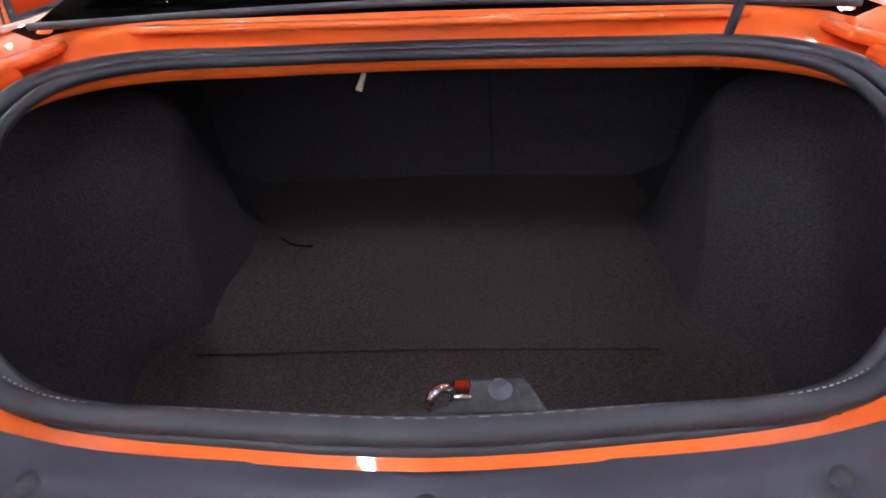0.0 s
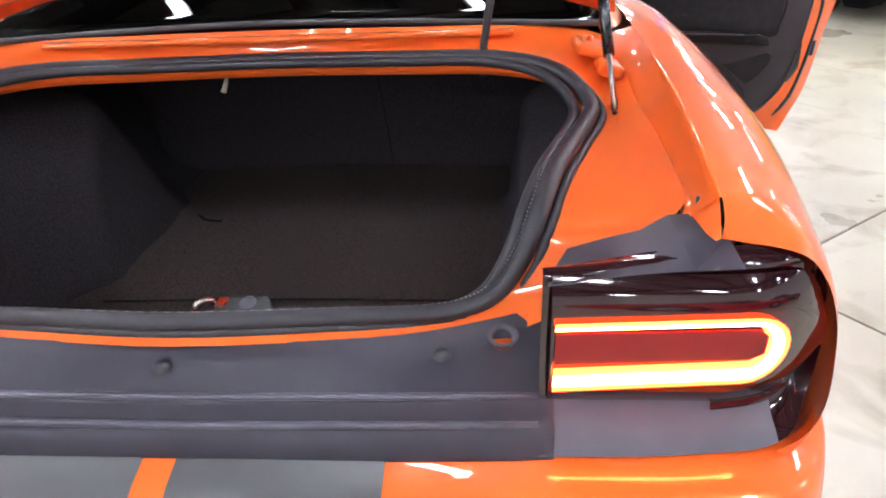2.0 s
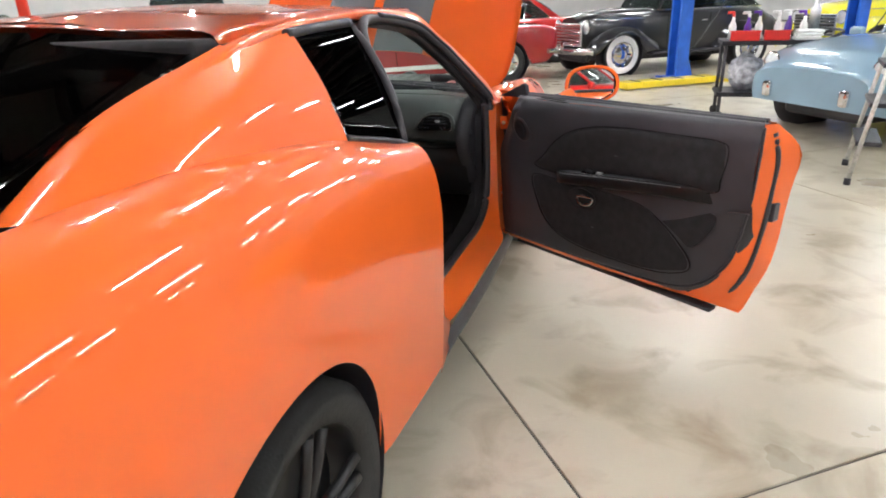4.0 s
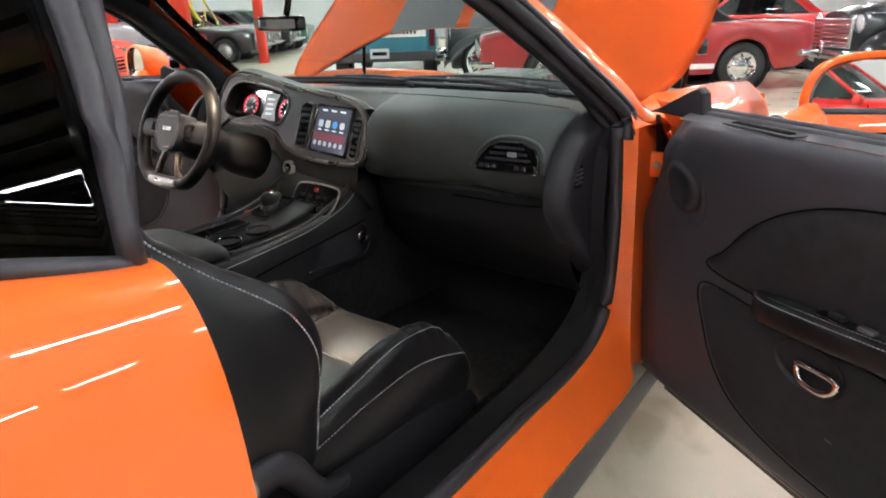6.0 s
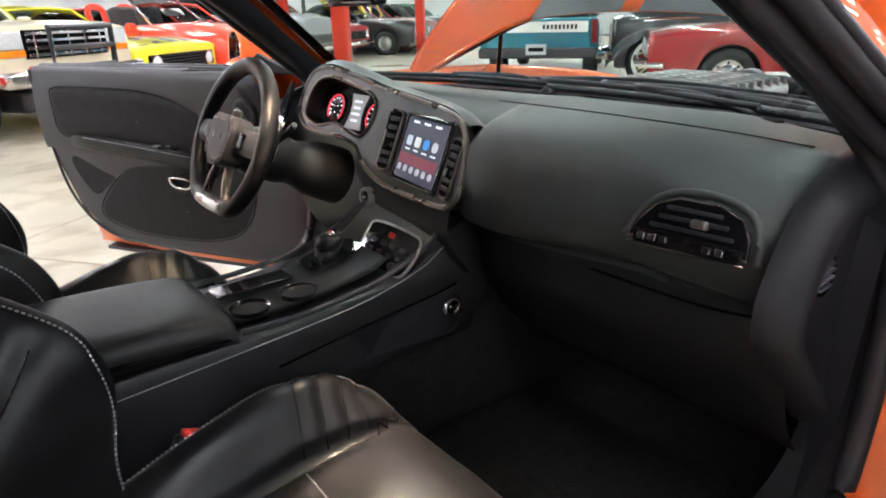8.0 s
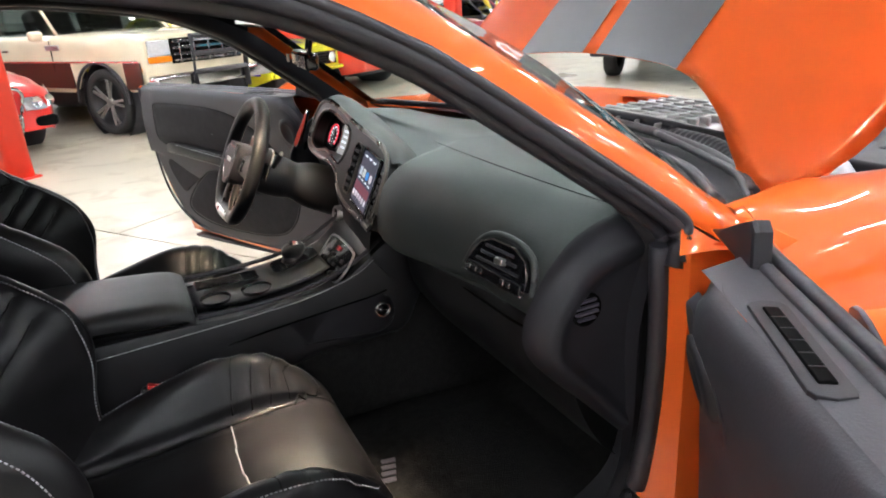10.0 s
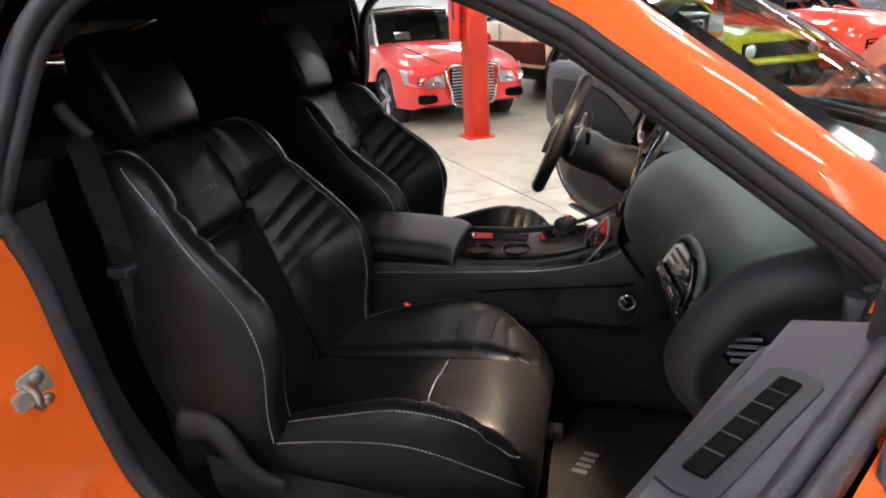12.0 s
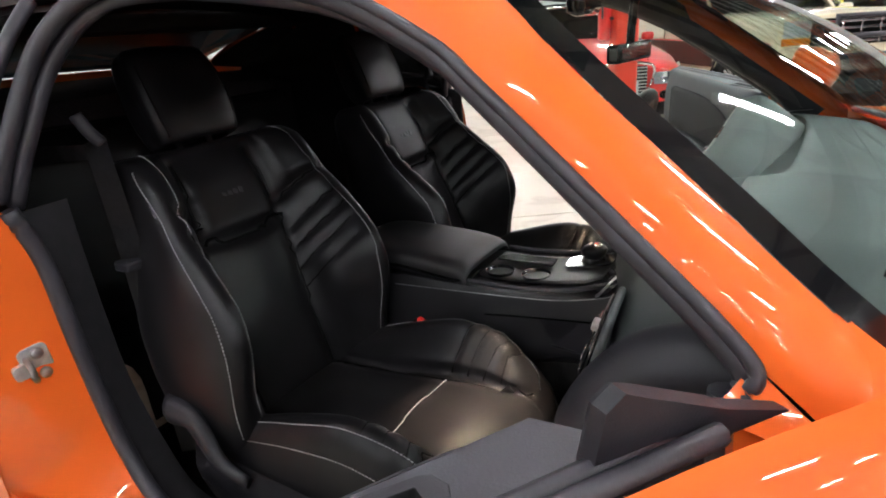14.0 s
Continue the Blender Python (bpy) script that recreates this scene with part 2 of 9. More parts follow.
def prism(poly, d, m=None, bevel=0.0, bm=None, smooth=False):
    """A flat outline (x, y) given the depth d along z, laid by m."""
    bm = bm or bmesh.new()
    m = m or Matrix()
    bot = [bm.verts.new((x, y, 0)) for x, y in poly]
    top = [bm.verts.new((x, y, d)) for x, y in poly]
    n = len(poly)
    fs = [bm.faces.new(top), bm.faces.new(bot[::-1])]
    for i in range(n):
        f = bm.faces.new((bot[i], bot[(i + 1) % n], top[(i + 1) % n], top[i]))
        f.smooth = smooth
        fs.append(f)
    vs = bot + top
    if bevel:
        es = list(fs[0].edges)
        q = bmesh.ops.bevel(bm, geom=es, offset=bevel, segments=2, profile=0.5, affect="EDGES")
        vs = list({v for v in vs if v.is_valid} | {v for f in q["faces"] for v in f.verts})
    for v in vs:
        v.co = m @ v.co
    return bm


def lathe(prof, n=32, m=None, bm=None):
    """A turned shape: (radius, height) points about z, laid by m."""
    bm = bm or bmesh.new()
    m = m or Matrix()
    rows = []
    for r, z in prof:
        rows.append([m @ Vector((r * math.cos(2 * math.pi * k / n), r * math.sin(2 * math.pi * k / n), z)) for k in range(n)])
    grid_into(bm, rows, True)
    return bm


def basis(o, x, y):
    """A matrix with origin o and axes x, y (z = x cross y)."""
    x = Vector(x).normalized()
    y = Vector(y)
    z = x.cross(y).normalized()
    y = z.cross(x)
    return Matrix(((x.x, y.x, z.x, o[0]), (x.y, y.y, z.y, o[1]), (x.z, y.z, z.z, o[2]), (0, 0, 0, 1)))


def mirror_x(bm):
    for v in bm.verts:
        v.co.x = -v.co.x
    bmesh.ops.reverse_faces(bm, faces=bm.faces[:])
    return bm


def thing(name, label, category, at=(0, 0, 0), group="", kind=""):
    e = new(name)
    e.empty_display_size = 0.1
    e.location = at
    return tagged(e, label, category, group, kind)


def part(name, bm, material, parent=None, label="", local=False):
    """Links a bmesh as one mesh object under a thing or a part. Coordinates are the world's, unless local."""
    me = bpy.data.meshes.new(name)
    bmesh.ops.recalc_face_normals(bm, faces=bm.faces[:])
    bm.to_mesh(me)
    bm.free()
    me.materials.append(material)
    ob = new(name, me)
    if parent is not None:
        ob.parent = parent
        if not local:
            base = Vector((0, 0, 0))
            q = parent
            while q is not None:
                base += q.location
                q = q.parent
            ob.location = -base
    if label:
        ob["label"] = label
    return ob


def stitches(pts, r=0.0017, step=0.0075, fill=0.62, bm=None):
    """A row of short thread stitches along a curve."""
    bm = bm or bmesh.new()
    c = curve_pts(pts, 200)
    acc = [0.0]
    for a, b in zip(c, c[1:]):
        acc.append(acc[-1] + (b - a).length)
    n = max(2, int(acc[-1] / step))
    xs, ys, zs = [p.x for p in c], [p.y for p in c], [p.z for p in c]

    def at(s):
        return Vector((float(np.interp(s, acc, xs)), float(np.interp(s, acc, ys)), float(np.interp(s, acc, zs))))
    for k in range(n):
        s0 = acc[-1] * k / n
        tube([at(s0), at(s0 + step * fill)], r, 4, 2, bm=bm, smooth=False)
    return bm


def dense(pts, n=60):
    return [Vector(p) for p in curve_pts([Vector(p) for p in pts], n)]


def upholster(bm, grooves, probe, ahead, puff=0.003):
    """Press seams into a padded sheet and let the leather swell between them."""
    bm.normal_update()
    vs = list(bm.verts)
    co = np.array([v.co for v in vs])
    near = vs[int(((co - np.array(probe)) ** 2).sum(1).argmin())]
    sign = 1.0 if near.normal.dot(Vector(ahead)) > 0 else -1.0
    tree = BVHTree.FromBMesh(bm)
    move = np.zeros(len(vs))
    least = np.full(len(vs), 1.0)
    for pts, depth, width in grooves:
        line = np.array([tree.find_nearest(p)[0] for p in dense(pts)])
        d = np.sqrt(((co[:, None, :] - line[None, :, :]) ** 2).sum(2)).min(1)
        move -= depth * np.exp(-(d / width) ** 2)
        least = np.minimum(least, d)
    move += puff * (1 - np.exp(-(least / 0.028) ** 2))
    for v, m in zip(vs, move):
        v.co += v.normal * sign * (float(m) + 0.0016 * noise.noise(v.co * 11.0))
    return BVHTree.FromBMesh(bm), sign


def drape(tree, pts, lift=0.0, n=30):
    """Lay a curve onto a surface."""
    t_, sign = tree
    out = []
    for p in dense(pts, n):
        loc, nor, _, _ = t_.find_nearest(p)
        out.append(loc + nor * sign * lift)
    return out


def clear_of(bm, m):
    for v in bm.verts:
        v.co = m @ v.co
    return bm


# ---- the hall ----
HA = math.atan2(0.586, 0.81)
HALL = Matrix.Rotation(HA, 4, "Z")
HC = Vector((-3.0, 7.0, 0))


def hall_xy(a, b):
    """Hall coordinates (along, across its slab joints) to the world; the crossing at (1.57, 1.66) is the origin."""
    return Vector((1.566, 1.657, 0)) + HALL @ Vector((a, b, 0))


SLAB = 3.25
floor_base = part("floor", box((HC.x, HC.y, -0.11), (70, 70, 0.2), 0, HALL), M_JOINT)
tagged(floor_base, "sealed beige concrete hall floor with saw-cut joints", "floor", kind="structure")
slab_me = None
for i in range(-9, 7):
    for j in range(-6, 9):
        if slab_me is None:
            s = part("slab", box((0, 0, -0.0055), (SLAB - 0.011, SLAB - 0.011, 0.011), 0.003, None), M_CONC, floor_base, local=True)
            slab_me = s.data
        else:
            s = new("slab", slab_me)
            s.parent = floor_base
        s.matrix_local = Matrix.Translation(hall_xy((i + 0.5) * SLAB, (j + 0.5) * SLAB)) @ HALL

HW = 25.0
for k, (dx, dy, sx, sy) in enumerate(((HW, 0, 0.3, 2 * HW), (-HW, 0, 0.3, 2 * HW), (0, HW, 2 * HW + 0.3, 0.3), (0, -HW, 2 * HW + 0.3, 0.3))):
    c = HC + HALL @ Vector((dx, dy, 0))
    w = part("wall_" + ("east", "west", "north", "south")[k], box((c.x, c.y, 3.0), (sx, sy, 6.0), 0, HALL), M_WALL)
    tagged(w, "plain off-white painted hall wall", "wall", kind="structure")
ceil_bm = box((HC.x, HC.y, 6.3), (2 * HW + 0.6, 2 * HW + 0.6, 0.2), 0, HALL)
deck_faces = len(ceil_bm.faces)
for i in range(-20, 21):
    c = HC + HALL @ Vector((i * 1.2 + 0.5, 0, 0))
    box((c.x, c.y, 6.06), (0.17, 2 * HW, 0.28), 0, HALL, ceil_bm)
for j in range(-3, 4):
    c = HC + HALL @ Vector((0, j * 7.0 + 1.5, 0))
    box((c.x, c.y, 5.82), (2 * HW, 0.24, 0.40), 0, HALL, ceil_bm)
for j in range(-7, 8):
    c = HC + HALL @ Vector((0, j * 3.1, 0))
    box((c.x, c.y, 5.88), (2 * HW, 0.07, 0.07), 0, HALL, ceil_bm)
ceil_bm.faces.ensure_lookup_table()
for k, f in enumerate(ceil_bm.faces):
    f.material_index = 0 if k < deck_faces else 1
ceil_ob = part("ceiling", ceil_bm, M_CEIL)
ceil_ob.data.materials.append(M_BEAM)
tagged(ceil_ob, "grey roof deck over dark steel joists and beams", "ceiling", kind="structure")

# hanging strip lights
light_thing = thing("ceiling_light", "white linear strip light with a glowing diffuser", "light", (0, 0, 0), "strip lights under the roof")
part("housing", box((0, 0, 0.05), (0.20, 1.28, 0.06), 0.01), M_WHITEP, light_thing, local=True)
part("diffuser", box((0, 0, 0.0), (0.13, 1.2, 0.04), 0.012), M_TUBE, light_thing, local=True)
for s_ in (-0.5, 0.5):
    part("hanger", tube([(0, s_, 0.08), (0, s_, 0.91)], 0.004, 6, 2, smooth=False), M_STEEL, light_thing, local=True)
lights = []
for i in range(-6, 7):
    for j in range(-4, 5):
        c = HC + HALL @ Vector((i * 3.2 - 1.0, j * 5.3 - 0.7 + 2.65 * (i % 2), 5.3))
        lights.append(Matrix.Translation(c) @ HALL)
light_thing.matrix_basis = lights[0]
for m_ in lights[1:]:
    copy_thing(light_thing, m_)

# ---- the orange coupe: body ----
car = thing("muscle_car", "orange two-door muscle car with open doors, hood and trunk", "car")


def eased(y, xs, zs, reach=0.13, lo=0.10, hi=9.0):
    """Interpolation with its corners rounded off."""
    r = max(0.0, min(reach, y - lo, hi - y))
    return float(np.mean(np.interp(y + r * np.linspace(-1, 1, 15), xs, zs)))


def belt(y):
    """Height of the shoulder under the side glass."""
    return eased(y, (0.0, 0.35, 0.8, 1.2, 1.6, 2.05, 2.6, 3.4, 3.8, 4.6), (1.085, 1.14, 1.165, 1.165, 1.125, 1.015, 0.99, 0.985, 0.98, 0.90))


def arch(y, yc, r=0.385, zc=0.355):
    return zc + math.sqrt(max(0.0, r * r - (y - yc) ** 2)) if abs(y - yc) < r else 0.0


YR, YF = 1.13, 4.08


def flank(y, k, n=40):
    """Point k of n down the rear flank: a rounded shoulder, then a side that tucks in towards the floor."""
    w = eased(y, (0.02, 0.12, 0.3, 0.6, 1.1, 1.6, 2.12), (0.885, 0.915, 0.945, 0.967, 0.987, 0.982, 0.974))
    zb, inner = belt(y), inner_edge(y)
    lo = max(eased(y, (0.0, 0.2, 0.75, 1.6, 2.2), (0.745, 0.70, 0.42, 0.24, 0.24), 0.05), arch(y, YR))
    h = min(0.29, zb - 0.73)
    if k <= n // 2:
        q = h * (k / (n // 2)) ** 2.6
        return Vector((inner + (w - inner) * max(0.0, 1 - (1 - q / h) ** 2.4) ** 0.38, y, zb - q))
    zc = zb - h
    z = zc + (lo - zc) * (k - n // 2) / (n - n // 2)
    tuck = eased(y, (0.1, 0.8, 1.13, 1.5, 2.0), (0.10, 0.105, 0.085, 0.045, 0.016))
    return Vector((w - tuck * max(0.0, (zc - z) / (zc - 0.24)) ** 1.35, y, z))


def inner_edge(y):
    return eased(y, (0.0, 0.1, 0.4, 0.85, 1.3, 1.7, 2.05), (0.732, 0.737, 0.757, 0.765, 0.79, 0.825, 0.868))


for sgn in (1, -1):
    bm = bmesh.new()
    grid_into(bm, [[flank(0.116 + 1.936 * i / 110, k) for k in range(41)] for i in range(111)])
    if sgn < 0:
        mirror_x(bm)
    part("rear_quarter_panel", bm, M_ORANGE, car, "glossy orange rear quarter panel")
    bm = ruled([(0.737, 0.118, 1.101), (0.735, 0.095, 1.083), (0.733, 0.075, 1.062)], [(0.70, 0.165, 1.03), (0.70, 0.12, 1.03), (0.70, 0.075, 1.036)], 8, 3)
    if sgn < 0:
        mirror_x(bm)
    part("notch_filler", bm, M_ORANGE, car)
    part("lamp_back_plate", box((sgn * 0.592, 0.085, 0.905), (0.122, 0.006, 0.16), 0.002), M_SILLPL, car)
    part("notch_back", box((sgn * 0.752, 0.150, 1.040), (0.06, 0.006, 0.085), 0.002), M_SILLPL, car)
    # wheel house lining
    bm = lathe([(0.395, 0), (0.395, 0.28), (0.10, 0.285)], 40, basis((0.955, YR, 0.355), (0, 1, 0), (0, 0, 1)) @ Matrix.Rotation(math.pi, 4, "X"))
    if sgn < 0:
        mirror_x(bm)
    part("wheel_house", bm, M_SEAL, car)
    # thin shut line between bumper cover and flank
    rim_a = [tuple(p) for p in dense([(0.733, 0.075, 1.062), (0.815, 0.05, 1.055), (0.852, 0.045, 1.02), (0.873, 0.04, 0.97), (0.88, 0.03, 0.92), (0.878, 0.015, 0.86), (0.86, 0.0, 0.82), (0.82, -0.012, 0.80)], 200)]
    rim_b = [flank(0.117, k) for k in range(41)] + [Vector((0.90, 0.09, 0.722)), Vector((0.885, 0.05, 0.735)), Vector((0.86, 0.0, 0.745))]
    reach_b = np.concatenate(([0], np.cumsum([(q - p).length for p, q in zip(rim_b, rim_b[1:])])))
    rows_ = []
    for k, b in enumerate(rim_b):
        a = Vector(rim_a[min(199, int(round(199 * reach_b[k] / reach_b[-1])))])
        kk = min(k, 40)
        tb = (flank(0.15, kk) - flank(0.117, kk)) / 0.033 * (b - a).length if k < 41 else (b - a)
        ta = (b - a) * 0.6 + Vector((0.02, -0.004, 0.008))
        rows_.append([a * (2 * u ** 3 - 3 * u * u + 1) + ta * (u ** 3 - 2 * u * u + u) + b * (3 * u * u - 2 * u ** 3) + tb * (u ** 3 - u * u) for u in [m_ / 8 for m_ in range(9)]])
    bm = bmesh.new()
    grid_into(bm, rows_)
    if sgn < 0:
        mirror_x(bm)
    part("lamp_corner", bm, M_ORANGE, car, "orange corner panel wrapping the tail lamp")
    bm = box((0.951, 0.56, 0.79), (0.006, 0.13, 0.035), 0.003)
    if sgn < 0:
        mirror_x(bm)
    part("side_marker", bm, M_LAMPRED, car, "small red side marker lamp")

# pillar foot over the fender
for sgn in (1, -1):
    bm = ruled([(0.846, 3.27, 0.992), (0.868, 3.34, 0.947), (0.890, 3.40, 0.905)], [(0.795, 3.33, 1.03), (0.825, 3.41, 0.976), (0.93, 3.43, 0.95)], 16, 5, 0.0, sag=(0.01, 0.0, 0.01))
    if sgn < 0:
        mirror_x(bm)
    part("pillar_foot", bm, M_ORANGE, car)

# top of the hinge pillar
for sgn in (1, -1):
    bm = ruled([(0.846, 3.27, 0.99), (0.868, 3.34, 0.945), (0.885, 3.41, 0.935)], [(0.874, 3.24, 0.948), (0.905, 3.30, 0.955), (0.925, 3.39, 0.935)], 14, 4)
    if sgn < 0:
        mirror_x(bm)
    part("hinge_pillar_top", bm, M_ORANGE, car)

# roof and pillars
def roof_sec(y, zt, xr, zr):
    return [(-xr, y, zr), (-xr * 0.93, y, zr + 0.03), (-xr * 0.55, y, zt - 0.015), (0, y, zt), (xr * 0.55, y, zt - 0.015), (xr * 0.93, y, zr + 0.03), (xr, y, zr)]


bm = loft([roof_sec(2.90, 1.402, 0.60, 1.372), roof_sec(2.6, 1.432, 0.655, 1.372), roof_sec(2.2, 1.44, 0.665, 1.378), roof_sec(1.8, 1.43, 0.66, 1.372), roof_sec(1.5, 1.40, 0.645, 1.35)], 26, 26, 0.02)
part("roof", bm, M_ORANGE, car)
RAIL = [(0.70, 1.30, 1.27), (0.685, 1.6, 1.345), (0.672, 1.95, 1.376), (0.67, 2.3, 1.384), (0.680, 2.55, 1.369), (0.698, 2.74, 1.338), (0.722, 2.90, 1.265), (0.752, 2.98, 1.214), (0.777, 3.06, 1.158), (0.804, 3.14, 1.101), (0.830, 3.215, 1.044), (0.850, 3.28, 0.990), (0.868, 3.34, 0.945)]
TOPE = [(0.645, 1.45, 1.335), (0.645, 1.65, 1.37), (0.645, 1.95, 1.388), (0.645, 2.3, 1.394), (0.635, 2.6, 1.392), (0.615, 2.84, 1.380), (0.643, 2.95, 1.311), (0.682, 3.02, 1.258), (0.722, 3.10, 1.200), (0.745, 3.16, 1.157), (0.772, 3.23, 1.105), (0.800, 3.30, 1.052), (0.812, 3.40, 0.972)]
for sgn in (1, -1):
    bm = ruled(RAIL, TOPE, 60, 6, 0.0, sag=(0.012, 0, 0.012))
    if sgn < 0:
        mirror_x(bm)
    part("roof_side_rail", bm, M_ORANGE, car)
    bm = ruled([(x - 0.010, y, z - 0.010) for x, y, z in RAIL[1:8]], [(x - 0.03, y, z - 0.022) for x, y, z in TOPE[1:7]], 40, 4, 0.0, sag=(-0.004, 0, -0.006))
    if sgn < 0:
        mirror_x(bm)
    part("rail_lining", bm, M_SUEDE, car)
    # C-pillar
    bm = loft([[(0.645, 1.5, 1.35), (0.665, 1.1, 1.26), (0.70, 0.84, 1.155)],
               [(0.672, 1.50, 1.345), (0.702, 1.13, 1.252), (0.738, 0.86, 1.155)],
               [(0.686, 1.52, 1.340), (0.735, 1.20, 1.240), (0.770, 0.97, 1.155)],
               [(0.690, 1.57, 1.345), (0.766, 1.36, 1.243), (0.805, 1.22, 1.150)],
               [(0.692, 1.65, 1.357), (0.778, 1.54, 1.240), (0.828, 1.48, 1.125)],
               [(0.696, 1.73, 1.363), (0.783, 1.71, 1.235), (0.848, 1.69, 1.095)]], 22, 40)
    if sgn < 0:
        mirror_x(bm)
    part("rear_pillar", bm, M_ORANGE, car)
    # quarter glass and its black trim
    QB = [(0.868, 2.03, 1.022), (0.858, 1.93, 1.05), (0.848, 1.81, 1.078), (0.838, 1.69, 1.106)]
    QT = [(0.70, 2.06, 1.372), (0.695, 1.95, 1.369), (0.692, 1.83, 1.365), (0.690, 1.71, 1.358)]
    bm = ruled(QB, QT, 20, 6, 0.004, sag=(0.02, 0, 0.0))
    if sgn < 0:
        mirror_x(bm)
    part("quarter_glass", bm, M_TINT, car, "dark tinted rear quarter window")
    bm = tube(QB, 0.012, 8, 24, flat=0.8)
    tube([(0.868, 2.035, 1.02), (0.83, 2.05, 1.16), (0.76, 2.065, 1.29), (0.70, 2.07, 1.365)], 0.013, 8, 14, bm=bm)
    tube(QT, 0.014, 8, 20, bm=bm)
    if sgn < 0:
        mirror_x(bm)
    part("window_trim", bm, M_SEAL, car, "black rubber window trim")

# rear glass and rear deck
bm = loft([[(-0.62, 1.5, 1.36), (0, 1.56, 1.408), (0.62, 1.5, 1.36)], [(-0.665, 1.15, 1.27), (0, 1.17, 1.305), (0.665, 1.15, 1.27)],
           [(-0.70, 0.80, 1.178), (0, 0.80, 1.198), (0.70, 0.80, 1.178)]], 22, 14, 0.004)
part("rear_glass", bm, M_TINT, car, "dark tinted rear window")
bm = tube([(-0.705, 0.795, 1.176), (0, 0.795, 1.197), (0.705, 0.795, 1.176)], 0.007, 6, 20)
part("glass_trim", bm, M_SEAL, car)

# trunk rim
SEAL_R = [(0.0, 0.762, 1.123), (0.297, 0.722, 1.129), (0.472, 0.665, 1.138), (0.587, 0.591, 1.127), (0.638, 0.512, 1.085), (0.599, 0.411, 1.059), (0.558, 0.307, 1.047), (0.528, 0.217, 1.019), (0.504, 0.189, 0.962), (0.461, 0.173, 0.906), (0.38, 0.158, 0.887), (0.222, 0.131, 0.899), (0.0, 0.106, 0.909)]
SEAL = SEAL_R + [(-x, y, z) for x, y, z in SEAL_R[-2:0:-1]]
OUT_R = [(0.0, 0.790, 1.184), (0.30, 0.788, 1.182), (0.52, 0.788, 1.178), (0.70, 0.79, 1.152), (0.722, 0.56, 1.095), (0.730, 0.42, 1.078), (0.735, 0.30, 1.064), (0.727, 0.20, 1.050), (0.64, 0.15, 1.000), (0.53, 0.118, 0.908), (0.42, 0.122, 0.880), (0.22, 0.101, 0.884), (0.0, 0.080, 0.890)]
OUT = OUT_R + [(-x, y, z) for x, y, z in OUT_R[-2:0:-1]]
bm = bmesh.new()
a_, b_ = curve_pts(SEAL, 96, True), curve_pts(OUT, 96, True)
rows = []
for t_ in (-0.06, 0.0, 0.12, 0.3, 0.55, 0.8, 1.0):
    rows.append([p.lerp(q, t_) - Vector((0, 0, 0.022 * math.sin(math.pi * max(0, t_)) if p.y > 0.2 else 0.0)) for p, q in zip(a_, b_)])
grid_into(bm, rows, True)
part("trunk_rim", bm, M_ORANGE, car, "orange painted trunk opening flange and gutter")
# inner flange below the seal
bm = bmesh.new()
cen = sum((Vector(p) for p in SEAL), Vector()) / len(SEAL)
grid_into(bm, [[p for p in a_], [p + (Vector((cen.x, cen.y, p.z)) - p) * 0.02 - Vector((0, 0, 0.018)) for p in a_], [p - (Vector((cen.x, cen.y, p.z)) - p) * 0.03 - Vector((0, 0, 0.034)) for p in a_]], True)
part("trunk_flange", bm, M_ORANGE, car)
bm = tube([Vector(p) + Vector((0, 0, 0.006)) for p in SEAL], 0.0155, 12, 140, True, flat=0.85)
tube([Vector(p) + (Vector((cen.x, cen.y, p[2])) - Vector(p)) * 0.045 + Vector((0, 0, 0.0)) for p in SEAL], 0.010, 8, 110, True, bm=bm)
tube([Vector(p) - (Vector((cen.x, cen.y, p[2])) - Vector(p)) * 0.035 - Vector((0, 0, 0.008)) for p in SEAL], 0.008, 8, 110, True, bm=bm)
part("weatherstrip", bm, M_SEAL, car, "black rubber trunk weatherstrip with stitched edge")
bm = bmesh.new()
st_ = curve_pts([Vector(p) + (Vector((cen.x, cen.y, p[2])) - Vector(p)) * 0.024 + Vector((0, 0, 0.0175)) for p in SEAL], 520, True)
for k in [k for k in range(0, 520, 2) if st_[k].y < 0.42]:
    tube([st_[k], st_[k + 1]], 0.0009, 4, 2, smooth=False, bm=bm)
part("edge_stitching", bm, M_THREAD, car)
for sgn in (1, -1):
    # hinge pockets and pressed ribs between gutter and flank
    bm = loft([[(inner_edge(y) + 0.006, y, belt(y) - 0.001), (inner_edge(y) - 0.006, y, belt(y) - 0.006), (xo, yo, zo)] for y, xo, yo, zo in ((0.84, 0.70, 0.80, 1.15), (0.72, 0.712, 0.70, 1.125), (0.60, 0.720, 0.58, 1.095), (0.48, 0.726, 0.47, 1.08), (0.36, 0.731, 0.36, 1.068), (0.24, 0.731, 0.25, 1.056), (0.16, 0.722, 0.19, 1.045), (0.11, 0.70, 0.16, 1.03))], 8, 40)
    if sgn < 0:
        mirror_x(bm)
    part("gutter_wall", bm, M_ORANGE, car)
    bm = box((0.668, 0.725, 1.142), (0.075, 0.10, 0.022), 0.008, Matrix.Rotation(radians(14), 4, "Y"))
    box((0.692, 0.655, 1.118), (0.05, 0.07, 0.028), 0.010, Matrix.Rotation(radians(18), 4, "Y"), bm)
    lathe([(0.0, 0.014), (0.009, 0.012), (0.012, 0.0)], 12, Matrix.Translation((0.66, 0.735, 1.152)), bm)
    lathe([(0.0, 0.012), (0.008, 0.010), (0.010, 0.0)], 12, Matrix.Translation((0.69, 0.66, 1.132)), bm)
    if sgn < 0:
        mirror_x(bm)
    part("hinge_bracket", bm, M_ORANGE, car)
